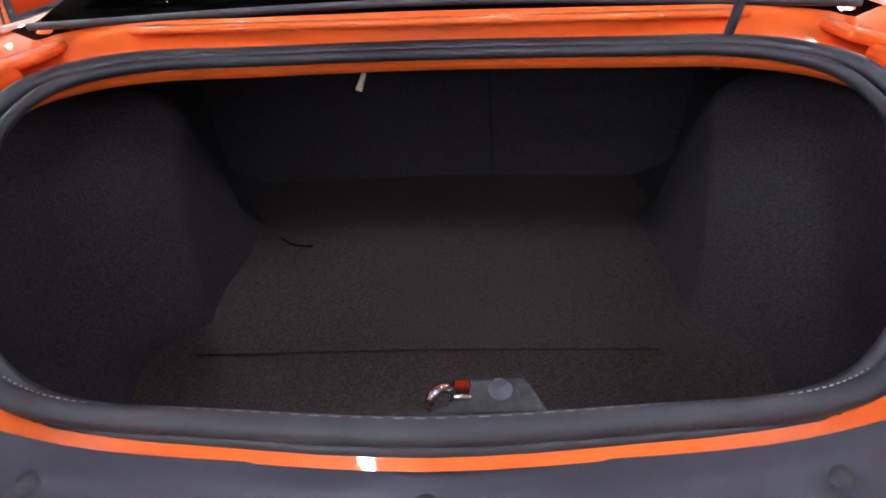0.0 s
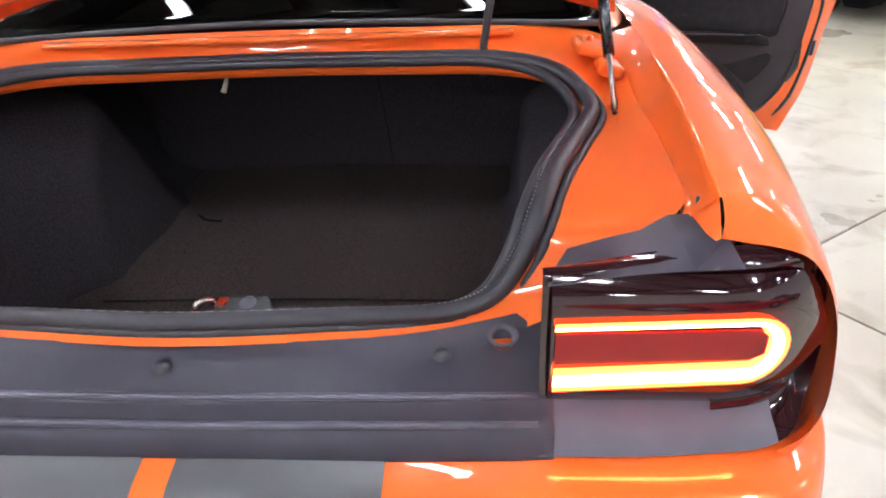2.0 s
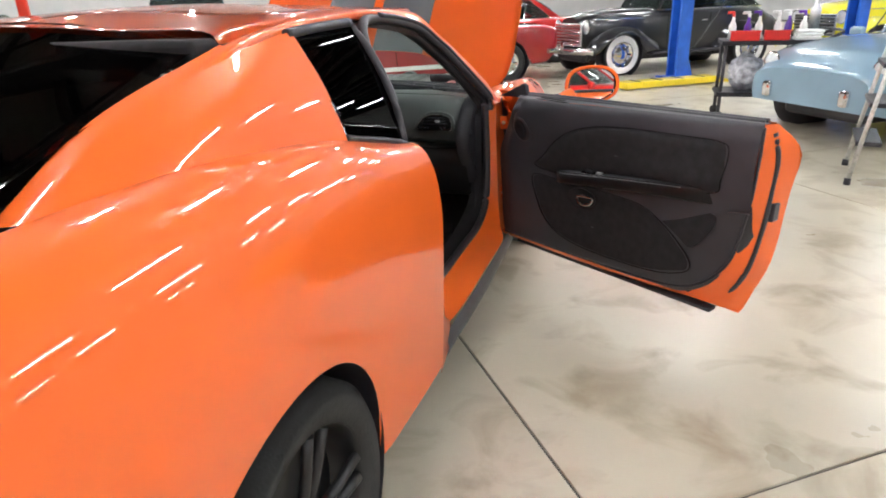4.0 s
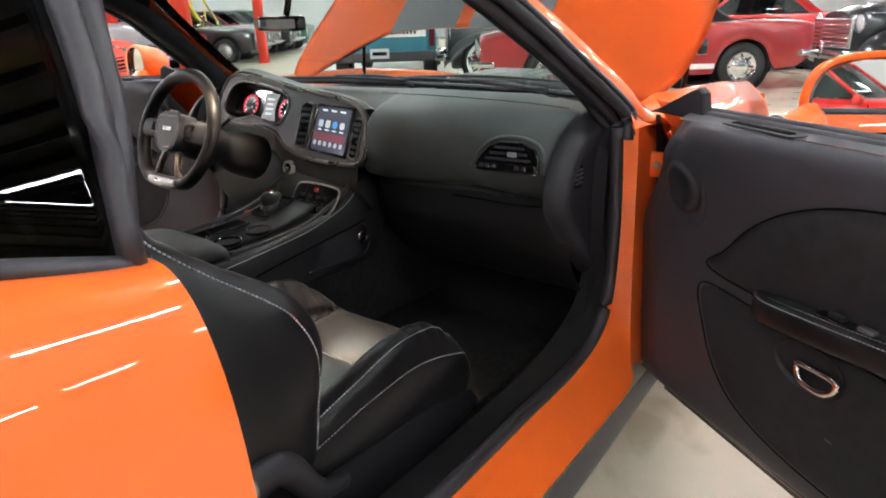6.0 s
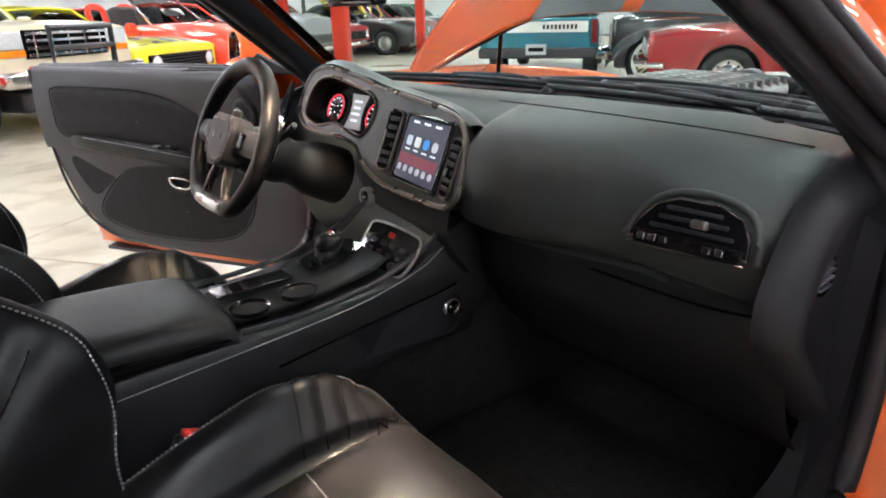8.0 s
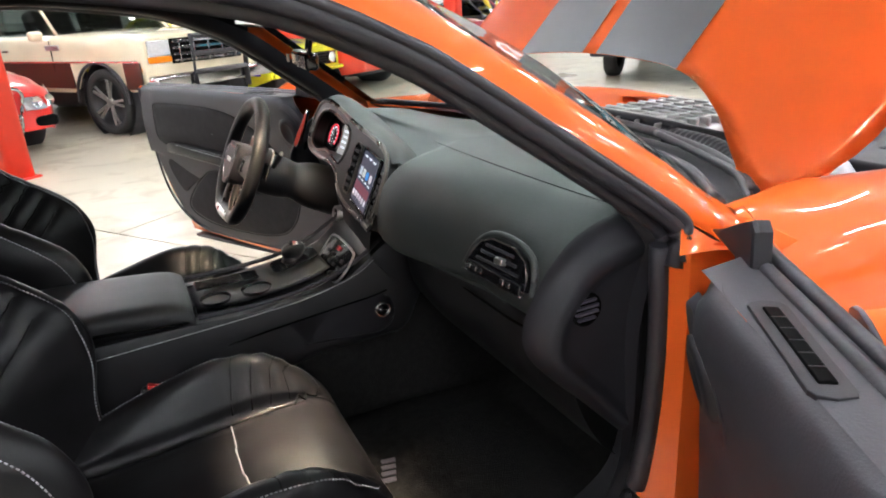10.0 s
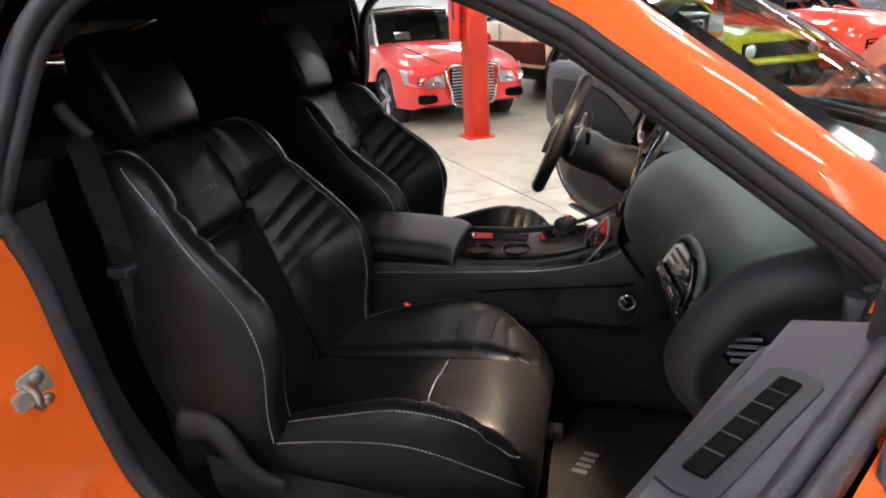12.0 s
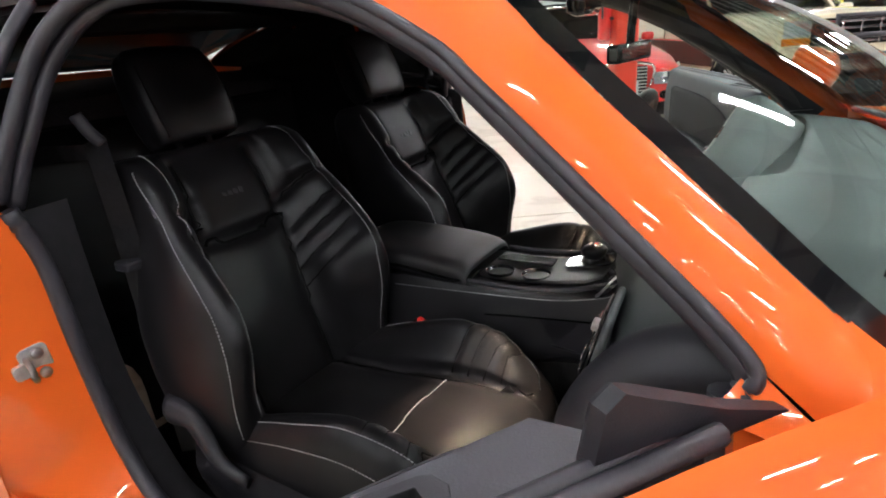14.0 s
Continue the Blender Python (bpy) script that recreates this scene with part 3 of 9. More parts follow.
bm = box((0, 0.762, 1.172), (1.02, 0.03, 0.012), 0.005)
part("deck_rib", bm, M_ORANGE, car)

# trunk lining
FZ = 0.60
bm = loft([[(-0.54, 0.20, 0.66), (-0.57, 0.30, FZ + 0.005), (-0.60, 0.60, FZ), (-0.60, 1.0, FZ), (-0.58, 1.45, FZ + 0.01)],
           [(0, 0.19, 0.66), (0, 0.30, FZ + 0.008), (0, 0.6, FZ), (0, 1.0, FZ - 0.002), (0, 1.45, FZ + 0.008)],
           [(0.54, 0.20, 0.66), (0.57, 0.30, FZ + 0.005), (0.60, 0.60, FZ), (0.60, 1.0, FZ), (0.58, 1.45, FZ + 0.01)]], 26, 24)
for v in bm.verts:
    v.co.z += 0.006 * noise.noise(v.co * 4.0)
part("trunk_floor", bm, M_FLOORCP, car, "dark grey-brown trunk floor carpet")
part("floor_seam", tube([(-0.47, 0.60, FZ + 0.007), (0, 0.605, FZ + 0.009), (0.40, 0.60, FZ + 0.007)], 0.0022, 5, 20), M_SUEDE, car)
part("floor_fold", tube([(-0.42, 1.06, FZ + 0.005), (-0.38, 1.02, FZ + 0.008), (-0.33, 1.01, FZ + 0.008)], 0.0035, 6, 12, flat=0.6), M_SEAM, car, "black pull loop")
bm = loft([[(-0.64, 1.40, 0.57), (-0.66, 1.30, 1.10)], [(0, 1.44, 0.57), (0, 1.30, 1.13)], [(0.64, 1.40, 0.57), (0.66, 1.30, 1.10)]], 10, 20)
part("seatback_panel", bm, M_CARPET, car, "black carpeted back of the rear seat")
part("seatback_split", tube([(0.13, 1.425, 0.60), (0.12, 1.37, 0.85), (0.10, 1.298, 1.12)], 0.003, 6, 10), M_SUEDE, car)
for sgn in (1, -1):
    # side carpet, swelling over the wheel arch into a soft hump
    rows = []
    for a in range(70):
        y = 0.16 + 1.26 * a / 69
        top = float(np.interp(y, (0.16, 0.36, 0.52, 0.76, 1.12, 1.32, 1.42), (0.93, 1.01, 1.07, 1.13, 1.14, 1.10, 1.09)))
        wall = float(np.interp(y, (0.16, 0.25, 0.35, 0.55, 1.1, 1.42), (0.56, 0.62, 0.665, 0.70, 0.69, 0.64)))
        row = []
        for b in range(44):
            z = FZ - 0.012 + (top - FZ + 0.012) * b / 43
            q = min(1.0, max(0.0, (z - FZ) / 0.46))
            half = 0.31 * max(0.0, 1.0 - q * 1.06) ** 0.45
            e = min(1.0, max(0.0, (half - abs(y - 0.93) + 0.05) / 0.19))
            hump = (0.175 - 0.03 * q) * e * e * (3 - 2 * e)
            foot = 0.13 * max(0.0, 1 - (z - FZ) / 0.09) ** 2 * (1 - e * 0.8)
            x = wall - hump - foot + 0.014 * noise.noise(Vector((sgn * 3.1, y * 4.5, z * 4.5))) + 0.004 * noise.noise(Vector((sgn * 3.1, y * 16, z * 9)))
            row.append(Vector((sgn * x, y, z)))
        rows.append(row)
    bm = bmesh.new()
    grid_into(bm, rows)
    part("side_liner", bm, M_CARPET, car, "dark trunk side carpet moulded over the wheel arch")
    part("liner_seam", tube([(sgn * 0.640, 0.36, 0.68), (sgn * 0.668, 0.37, 0.80), (sgn * 0.672, 0.385, 0.93), (sgn * 0.672, 0.40, 1.0)], 0.0025, 6, 14), M_FLOORCP, car)
bm = loft([[(-0.66, 1.30, 1.10), (-0.69, 1.0, 1.13), (-0.69, 0.80, 1.12)], [(0, 1.30, 1.13), (0, 1.0, 1.13), (0, 0.80, 1.10)], [(0.66, 1.30, 1.10), (0.69, 1.0, 1.13), (0.69, 0.80, 1.12)]], 12, 16)
part("shelf_underside", bm, M_CARPET, car)
bm = box((0, 0.16, 0.76), (1.1, 0.02, 0.24), 0.004)
part("rear_liner", bm, M_CARPET, car)
# latch hoop, retainer and carpet flap
bm = prism([(-0.13, 0.0), (-0.09, 0.012), (0.0, 0.016), (0.02, 0.055), (0.085, 0.058), (0.115, 0.0)], 0.012, basis((0.02, 0.160, 0.862), (1, 0, 0), (0, 1, 0.25)), 0.003)
part("carpet_flap", bm, mat("grey_felt", (0.06, 0.06, 0.06), 0.95, 0, 0.35, 60, bump=0.8, bscale=350), car, "grey felt flap with a push retainer")
bm = tube([(0.0, 0.176, 0.862), (0.0, 0.176, 0.889), (0.012, 0.188, 0.894), (0.024, 0.198, 0.884), (0.024, 0.198, 0.862)], 0.0055, 8, 16)
box((0.035, 0.198, 0.875), (0.022, 0.03, 0.024), 0.004, None, bm)
part("latch_striker", bm, M_CHROME, car, "bright steel trunk latch striker")
for p_, r_ in (((0.077, 0.225, 0.871), 0.019),):
    part("push_retainer", lathe([(0.0, 0.012), (0.010, 0.010), (0.017, 0.004), (r_, 0.0), (r_, -0.004)], 20, basis((p_[0], p_[1] - 0.026, p_[2] + 0.006), (1, 0, 0), (0, 1, 0.25))), M_SILLPL, car)
bm = tube([(-0.13, 0.80, 1.10), (-0.133, 0.795, 1.078), (-0.143, 0.788, 1.052)], lambda t: 0.003 + 0.0035 * t, 8, 10)
part("release_pull", bm, M_TAN, car, "pale glow-in-the-dark trunk release pull")

# trunk sill cover with ribs
SP = [(0.090, 0.887), (0.066, 0.880), (0.046, 0.862), (0.032, 0.842), (0.024, 0.838), (0.012, 0.812), (0.004, 0.808), (-0.006, 0.795), (-0.014, 0.772), (-0.010, 0.760)]


def sill_sec(x):
    k = max(0.0, abs(x) - 0.38)
    return [(x, y + 0.02 * k + (0.20 * x * x if i < 3 else 0.0), z + (0.16 * k if i < 3 else 0.06 * k)) for i, (y, z) in enumerate(SP)]


bm = loft([sill_sec(x) for x in (-0.54, -0.46, -0.3, 0.0, 0.3, 0.46, 0.54)], 40, 30, 0.006)
part("trunk_sill_cover", bm, M_SILLPL, car, "dark grey ribbed plastic trunk sill cover")
for zz, yy in ((0.842, 0.030), (0.811, 0.008)):
    part("sill_rib", tube([(-0.52, yy + 0.004, zz + 0.004), (0, yy, zz), (0.52, yy + 0.004, zz + 0.004)], 0.0055, 8, 20), M_SILLPL, car)
for x_ in (-0.39, 0.0, 0.39):
    part("trim_clip", lathe([(0.0, 0.010), (0.008, 0.009), (0.012, 0.004), (0.014, 0.0)], 16, basis((x_, 0.054 + 0.2 * x_ * x_, 0.8735), (1, 0, 0), (0, 1, 0.1))), M_SEAL, car)
part("trim_badge", lathe([(0.0, 0.004), (0.018, 0.004), (0.021, 0.0)], 20, basis((0.085, 0.034, 0.827), (1, 0, 0), (0, 0.4, 1))), M_STEEL, car)
for x_ in (-0.475, 0.475):
    part("sill_socket", lathe([(0.022, 0.006), (0.016, 0.006), (0.014, -0.01), (0.0, -0.01)], 20, basis((x_, 0.10, 0.892), (1, 0, 0), (0, 1, 0.2))), M_SILLPL, car)
    part("socket_paint", lathe([(0.0, -0.006), (0.0135, -0.006), (0.0142, -0.010)], 20, basis((x_, 0.10, 0.892), (1, 0, 0), (0, 1, 0.2))), M_ORANGE, car)

# tail lamps
M_LENSLIT = glow("lit_red_lens", (0.20, 0.005, 0.007), 0.10)
for sgn in (1, -1):
    def LM(bm):
        return mirror_x(bm) if sgn < 0 else bm

    def lamp_xy(x):
        """Set-back of the lamp face towards the flank."""
        return 0.03 + (0.0 if x < 0.74 else 2.4 * (x - 0.74) ** 2)

    lamp = thing("tail_lamp", "", "")
    lamp.name = "tail_lamp"
    lamp.parent = car
    lamp["label"] = "lit red tail lamp with a glowing loop in a black surround"
    # black bucket
    bm = loft([[(0.52, -0.012, 0.782), (0.52, 0.03, 0.85), (0.52, 0.035, 1.028), (0.52, 0.06, 1.030)],
               [(0.70, -0.010, 0.787), (0.70, 0.03, 0.85), (0.70, 0.035, 1.032), (0.70, 0.068, 1.054)],
               [(0.84, 0.0, 0.805), (0.83, 0.044, 0.86), (0.83, 0.05, 1.02), (0.83, 0.058, 1.054)],
               [(0.876, 0.032, 0.86), (0.865, 0.068, 0.89), (0.865, 0.072, 0.99), (0.870, 0.052, 1.012)],
               [(0.884, 0.045, 0.92), (0.88, 0.08, 0.925), (0.88, 0.08, 0.945), (0.884, 0.06, 0.96)]], 16, 26)
    for v in bm.verts:
        k_ = min(1.0, max(0.0, (v.co.x - 0.80) / 0.07))
        v.co.x -= 0.012 * k_
        v.co.y += 0.006 * k_
    for f in bm.faces:
        f.material_index = 1 if f.calc_center_median().z > (0.842 if f.calc_center_median().x < 0.82 else 0.80) else 0
    part("surround", LM(bm), M_SILLPL, lamp, "grey plastic lamp surround with a gloss black upper part").data.materials.append(M_LAMPBLK)
    # lens body
    bm = bmesh.new()
    xs_ = [0.53 + 0.342 * k / 16 for k in range(17)]
    rows_ = []
    for x in xs_:
        e = max(0.0, (x - 0.795) / 0.08)
        hh = 0.098 * math.sqrt(max(0.02, 1 - min(1, e) ** 2.2))
        row = []
        for k in range(13):
            a = -1 + 2 * k / 12
            row.append(Vector((x, lamp_xy(x) - 0.022 * (1 - a ** 4), 0.942 + a * hh)))
        rows_.append(row)
    grid_into(bm, rows_)
    part("lens", LM(bm), M_LAMPBLK, lamp, "smoked dark red lens")
    bm = bmesh.new()
    poly_ = [(0.535, 0.928), (0.765, 0.938), (0.78, 0.946), (0.78, 0.972), (0.77, 0.980), (0.535, 0.974)]
    prism([(x, z) for x, z in poly_], 0.004, basis((0, 0.0055, 0), (1, 0, 0), (0, 0, 1)), bm=bm)
    part("lens_core", LM(bm), M_LENSLIT, lamp, "dim lit red lens")
    # glowing loop: thin above, broad end and base
    loop_o = [(0.534, 0.989)] + [(0.76, 0.997)] + [(0.762 + 0.051 * math.cos(a), 0.948 + 0.049 * math.sin(a)) for a in [math.pi / 2 - math.pi * k / 12 for k in range(13)]] + [(0.534, 0.884)]
    loop_i = [(0.534, 0.979)] + [(0.76, 0.987)] + [(0.762 + 0.016 * math.cos(a), 0.961 + 0.026 * math.sin(a)) for a in [math.pi / 2 - math.pi * k / 12 for k in range(13)]] + [(0.534, 0.922)]
    bm = bmesh.new()
    vo = [bm.verts.new((x, lamp_xy(x) - 0.0285, z)) for x, z in loop_o]
    vi = [bm.verts.new((x, lamp_xy(x) - 0.0285, z)) for x, z in loop_i]
    for k in range(len(vo) - 1):
        bm.faces.new((vo[k], vo[k + 1], vi[k + 1], vi[k]))
    bmesh.ops.solidify(bm, geom=bm.faces[:], thickness=0.004)
    part("light_loop", LM(bm), M_RING, lamp, "glowing red loop")
    bm = bmesh.new()
    mo = [a * 0.72 + b * 0.28 for a, b in zip([Vector((x, 0, z)) for x, z in loop_o], [Vector((x, 0, z)) for x, z in loop_i])]
    mi = [a * 0.25 + b * 0.75 for a, b in zip([Vector((x, 0, z)) for x, z in loop_o], [Vector((x, 0, z)) for x, z in loop_i])]
    vo = [bm.verts.new((p.x, lamp_xy(p.x) - 0.0325, p.z)) for p in mo]
    vi = [bm.verts.new((p.x, lamp_xy(p.x) - 0.0325, p.z)) for p in mi]
    for k in range(len(vo) - 1):
        bm.faces.new((vo[k], vo[k + 1], vi[k + 1], vi[k]))
    part("light_core", LM(bm), M_RINGHOT, lamp, "white-hot core of the loop")
    # dark cover above the lamp
    near_e = [(0.525, 0.02, 1.030), (0.57, 0.02, 1.038), (0.61, 0.02, 1.044), (0.65, 0.02, 1.048), (0.69, 0.02, 1.051), (0.745, 0.02, 1.053)]
    far_e = [(0.532, 0.075, 1.010), (0.558, 0.118, 1.024), (0.602, 0.126, 1.034), (0.650, 0.130, 1.044), (0.690, 0.150, 1.056), (0.742, 0.140, 1.064)]
    bm = bmesh.new()
    rows = [[Vector(p) for p in near_e], [Vector(p) * 0.5 + Vector(q_) * 0.5 + Vector((0, 0, 0.002)) for p, q_ in zip(near_e, far_e)], [Vector(p) for p in far_e]]
    grid_into(bm, rows)
    bmesh.ops.solidify(bm, geom=bm.faces[:], thickness=0.004)
    part("lamp_cover", LM(bm), M_SILLPL, lamp, "dark grey plastic cover over the lamp")

# rear bumper
def bump_sec(x, yo):
    p = [(0.0, 0.772), (-0.03, 0.766), (-0.07, 0.752), (-0.10, 0.71), (-0.115, 0.62), (-0.115, 0.5), (-0.09, 0.38), (-0.03, 0.26), (0.10, 0.22)]
    return [(x, y + yo, z + (0.0 if abs(x) < 0.55 else 0.08 * (abs(x) - 0.55) * (1 if i < 3 else 0))) for i, (y, z) in enumerate(p)]


def corner_sec(s, k):
    """Bumper sections sweeping round the corner, k from 0 to 1."""
    a = k * math.pi / 2
    p = [(0.0, 0.785), (-0.03, 0.780), (-0.07, 0.765), (-0.10, 0.71), (-0.115, 0.62), (-0.115, 0.5), (-0.09, 0.38), (-0.03, 0.26), (0.10, 0.22)]
    return [(s * (0.70 + (0.222 - 0.01 * i * (i > 5)) * math.sin(a) ** 0.62), y + (0.22 - y) * (1 - max(0.0, math.cos(a)) ** 0.62), z + 0.02 * k * (i < 4)) for i, (y, z) in enumerate(p)]


secs = [corner_sec(-1, k) for k in (1.0, 0.8, 0.6, 0.4, 0.2)] + [bump_sec(x, 0) for x in (-0.66, -0.33, 0, 0.33, 0.66)] + [corner_sec(1, k) for k in (0.2, 0.4, 0.6, 0.8, 1.0)]
part("rear_bumper", loft(secs, 26, 80, 0.0), M_ORANGE, car, "orange rear bumper cover")
for s in (1, -1):
    bm = loft([[(x, y - 0.0012, z + 0.0012) for (_, y, z) in bump_sec(x, 0)] for x in (s * 0.024, s * 0.10, s * 0.20, s * 0.315)], 26, 8)
    part("bumper_stripe", bm, M_STRIPE, car, "broad matte grey racing stripe")

# trunk lid, raised
LID = basis((0, 0.80, 1.245), (1, 0, 0), (0, -0.36, 0.933))
lidp = [[(-0.72, -0.045, 0.02), (-0.40, 0.03, 0.0), (0, 0.045, 0.0), (0.40, 0.03, 0.0), (0.72, -0.045, 0.02)],
        [(-0.70, 0.25, -0.01), (-0.40, 0.25, -0.03), (0, 0.25, -0.035), (0.40, 0.25, -0.03), (0.70, 0.25, -0.01)],
        [(-0.68, 0.55, 0.0), (-0.40, 0.58, -0.02), (0, 0.60, -0.02), (0.40, 0.58, -0.02), (0.68, 0.55, 0.0)],
        [(-0.64, 0.68, 0.09), (-0.40, 0.72, 0.08), (0, 0.74, 0.08), (0.40, 0.72, 0.08), (0.64, 0.68, 0.09)]]
lid = part("trunk_lid", loft([[tuple(LID @ Vector(p)) for p in s] for s in lidp], 30, 24, 0.012), M_ORANGE, car, "open orange trunk lid")
bm = loft([[tuple(LID @ Vector((p[0] * k, p[1] * 0.86 + 0.10, p[2] + 0.035))) for p in s] for s, k in zip(lidp, (0.70, 0.78, 0.78, 0.7))], 30, 20, 0.008)
part("lid_liner", bm, M_PLAST, lid, "black felt lid liner")
bm = tube([tuple(LID @ Vector(p)) for p in ((-0.66, 0.02, 0.035), (-0.4, 0.07, 0.02), (0, 0.085, 0.02), (0.4, 0.07, 0.02), (0.66, 0.02, 0.035))], 0.016, 8, 24)
part("lid_rib", bm, M_ORANGE, lid)
for s in (1, -1):
    st = thing("gas_strut", "", "")
    st.parent = car
    st["label"] = "black gas strut holding the trunk lid"
    p0, p1 = Vector((s * 0.69, 0.535, 1.055)), Vector((s * 0.667, 0.700, 1.292))
    part("rod", tube([p0, p0.lerp(p1, 0.5)], 0.0055, 8, 2, smooth=False), M_STEEL, st)
    part("cylinder", tube([p0.lerp(p1, 0.42), p1], 0.011, 10, 2, smooth=False), M_GLOSSBLK, st)
    for q in (p0, p1):
        b2 = bmesh.new()
        bmesh.ops.create_uvsphere(b2, u_segments=10, v_segments=8, radius=0.016)
        for v in b2.verts:
            v.co += q
        part("ball_joint", b2, M_SEAL, st)
bm = tube([(0.448, 0.70, 1.10), (0.449, 0.675, 1.16), (0.455, 0.672, 1.20), (0.47, 0.675, 1.30), (0.485, 0.665, 1.42)], 0.008, 8, 20)
part("wiring_loom", bm, M_SEAL, car, "black corrugated wiring loom")


# ---- door opening, sills, cabin shell ----
for sgn in (1, -1):
    def S(bm):
        return mirror_x(bm) if sgn < 0 else bm

    OUTE = [(0.868, 2.045, 1.018), (0.935, 2.050, 0.95), (0.970, 2.050, 0.79), (0.970, 2.050, 0.60), (0.962, 2.052, 0.45), (0.930, 2.18, 0.33), (0.922, 2.40, 0.275), (0.922, 2.9, 0.265), (0.922, 3.22, 0.27), (0.898, 3.27, 0.33), (0.886, 3.274, 0.48), (0.880, 3.270, 0.72), (0.876, 3.262, 0.955)]
    INE = [(0.830, 2.055, 1.005), (0.802, 2.065, 0.90), (0.796, 2.085, 0.75), (0.790, 2.11, 0.60), (0.788, 2.15, 0.48), (0.800, 2.24, 0.40), (0.818, 2.42, 0.365), (0.820, 2.85, 0.36), (0.828, 3.09, 0.372), (0.836, 3.21, 0.44), (0.838, 3.246, 0.56), (0.836, 3.258, 0.74), (0.830, 3.25, 0.94)]
    part("door_jamb", S(ruled(OUTE, INE, 90, 5, 0.0, sag=(0.0, 0, 0.008))), M_ORANGE, car, "orange painted door jamb and sill")
    # recess with the hinges and the check strap
    part("hinge_recess", S(ruled([(0.900, 3.268, 0.30)] + OUTE[9:], [(0.905, 3.43, 0.27), (0.900, 3.43, 0.33), (0.894, 3.43, 0.48), (0.892, 3.43, 0.72), (0.890, 3.42, 0.955)], 30, 4)), M_ORANGE, car, "orange painted hinge recess")
    for hz in (0.845, 0.485):
        hg = part("hinge", S(box((0.902, 3.345, hz), (0.044, 0.012, 0.066), 0.006)), M_ORANGE, car, "orange painted door hinge")
        part("hinge_arm", S(box((0.912, 3.372, hz + 0.012), (0.016, 0.055, 0.030), 0.005)), M_ORANGE, hg)
        part("hinge_knuckle", S(lathe([(0.0, -0.045), (0.011, -0.045), (0.011, 0.045), (0.0, 0.045)], 14, Matrix.Translation((0.922, 3.392, hz)))), M_ORANGE, hg)
        part("hinge_bolt", S(lathe([(0.0, 0.007), (0.007, 0.007), (0.010, 0.003), (0.010, 0.0)], 14, basis((0.900, 3.339, hz), (1, 0, 0), (0, 0, 1)))), M_ZINC, hg)
    part("check_strap_boot", S(box((0.900, 3.36, 0.665), (0.036, 0.06, 0.055), 0.014)), M_SEAL, car, "black rubber boot in the hinge recess")
    bm = tube([(p[0] - 0.004, p[1], p[2] + 0.008) for p in INE], 0.017, 10, 80)
    part("door_seal", S(bm), M_SEAL, car, "black rubber door seal")
    # black scuff and inner sill
    INF = [(0.70, 2.02, 1.0), (0.70, 2.03, 0.9), (0.70, 2.05, 0.75), (0.70, 2.08, 0.60), (0.70, 2.15, 0.46), (0.70, 2.24, 0.36), (0.69, 2.42, 0.33), (0.69, 2.85, 0.32), (0.695, 3.10, 0.335), (0.73, 3.24, 0.44), (0.75, 3.27, 0.58), (0.76, 3.28, 0.75), (0.77, 3.26, 0.95)]
    part("scuff_panel", S(ruled([(p[0] - 0.012, p[1], p[2]) for p in INE], INF, 70, 4, 0.0)), M_SUEDE, car, "black plastic sill trim")
    part("rocker_moulding", S(loft([[(0.925, 2.2, 0.275), (0.935, 2.2, 0.20), (0.90, 2.2, 0.15)], [(0.928, 2.8, 0.265), (0.942, 2.8, 0.19), (0.90, 2.8, 0.145)], [(0.925, 3.42, 0.27), (0.935, 3.42, 0.20), (0.90, 3.42, 0.15)]], 10, 14)), M_SEAL, car, "black rocker moulding")
    # roof-side seals round the opening
    RS = [(0.835, 2.045, 1.03), (0.80, 2.075, 1.14), (0.735, 2.11, 1.28), (0.685, 2.20, 1.362), (0.664, 2.35, 1.374), (0.670, 2.55, 1.356), (0.686, 2.73, 1.324), (0.710, 2.885, 1.256), (0.738, 2.965, 1.205), (0.790, 3.125, 1.090), (0.834, 3.258, 0.990), (0.846, 3.266, 0.955), (0.850, 3.258, 0.918)]
    bm = tube(RS, 0.016, 10, 70)
    tube([(p[0] - 0.028, p[1], p[2] - 0.016) for p in RS], 0.015, 10, 70, bm=bm)
    tube([(p[0] + 0.012, p[1] + 0.004, p[2] + 0.012) for p in RS[4:]], 0.008, 8, 50, bm=bm)
    part("roof_seal", S(bm), M_SEAL, car, "black double door-frame seal")
    ia = [(p[0] - 0.035, p[1], p[2] - 0.02) for p in RS[3:]]
    ib = [(0.60, 2.18, 1.375), (0.585, 2.35, 1.385), (0.585, 2.55, 1.37), (0.59, 2.75, 1.34), (0.61, 2.90, 1.28), (0.64, 2.99, 1.235), (0.70, 3.16, 1.11), (0.755, 3.33, 0.985)]
    part("pillar_trim", S(ruled(ia, ib, 40, 5, 0.0, sag=(-0.01, -0.012, -0.012))), M_PLAST, car, "charcoal windshield pillar trim")
    part("rear_side_trim", S(loft([[(0.80, 2.04, 1.02), (0.78, 1.6, 1.07), (0.72, 1.25, 1.12)], [(0.72, 2.03, 0.7), (0.70, 1.6, 0.75), (0.66, 1.35, 0.8)], [(0.70, 2.05, 0.35), (0.66, 1.6, 0.38), (0.6, 1.4, 0.4)]], 14, 14)), M_SUEDE, car)
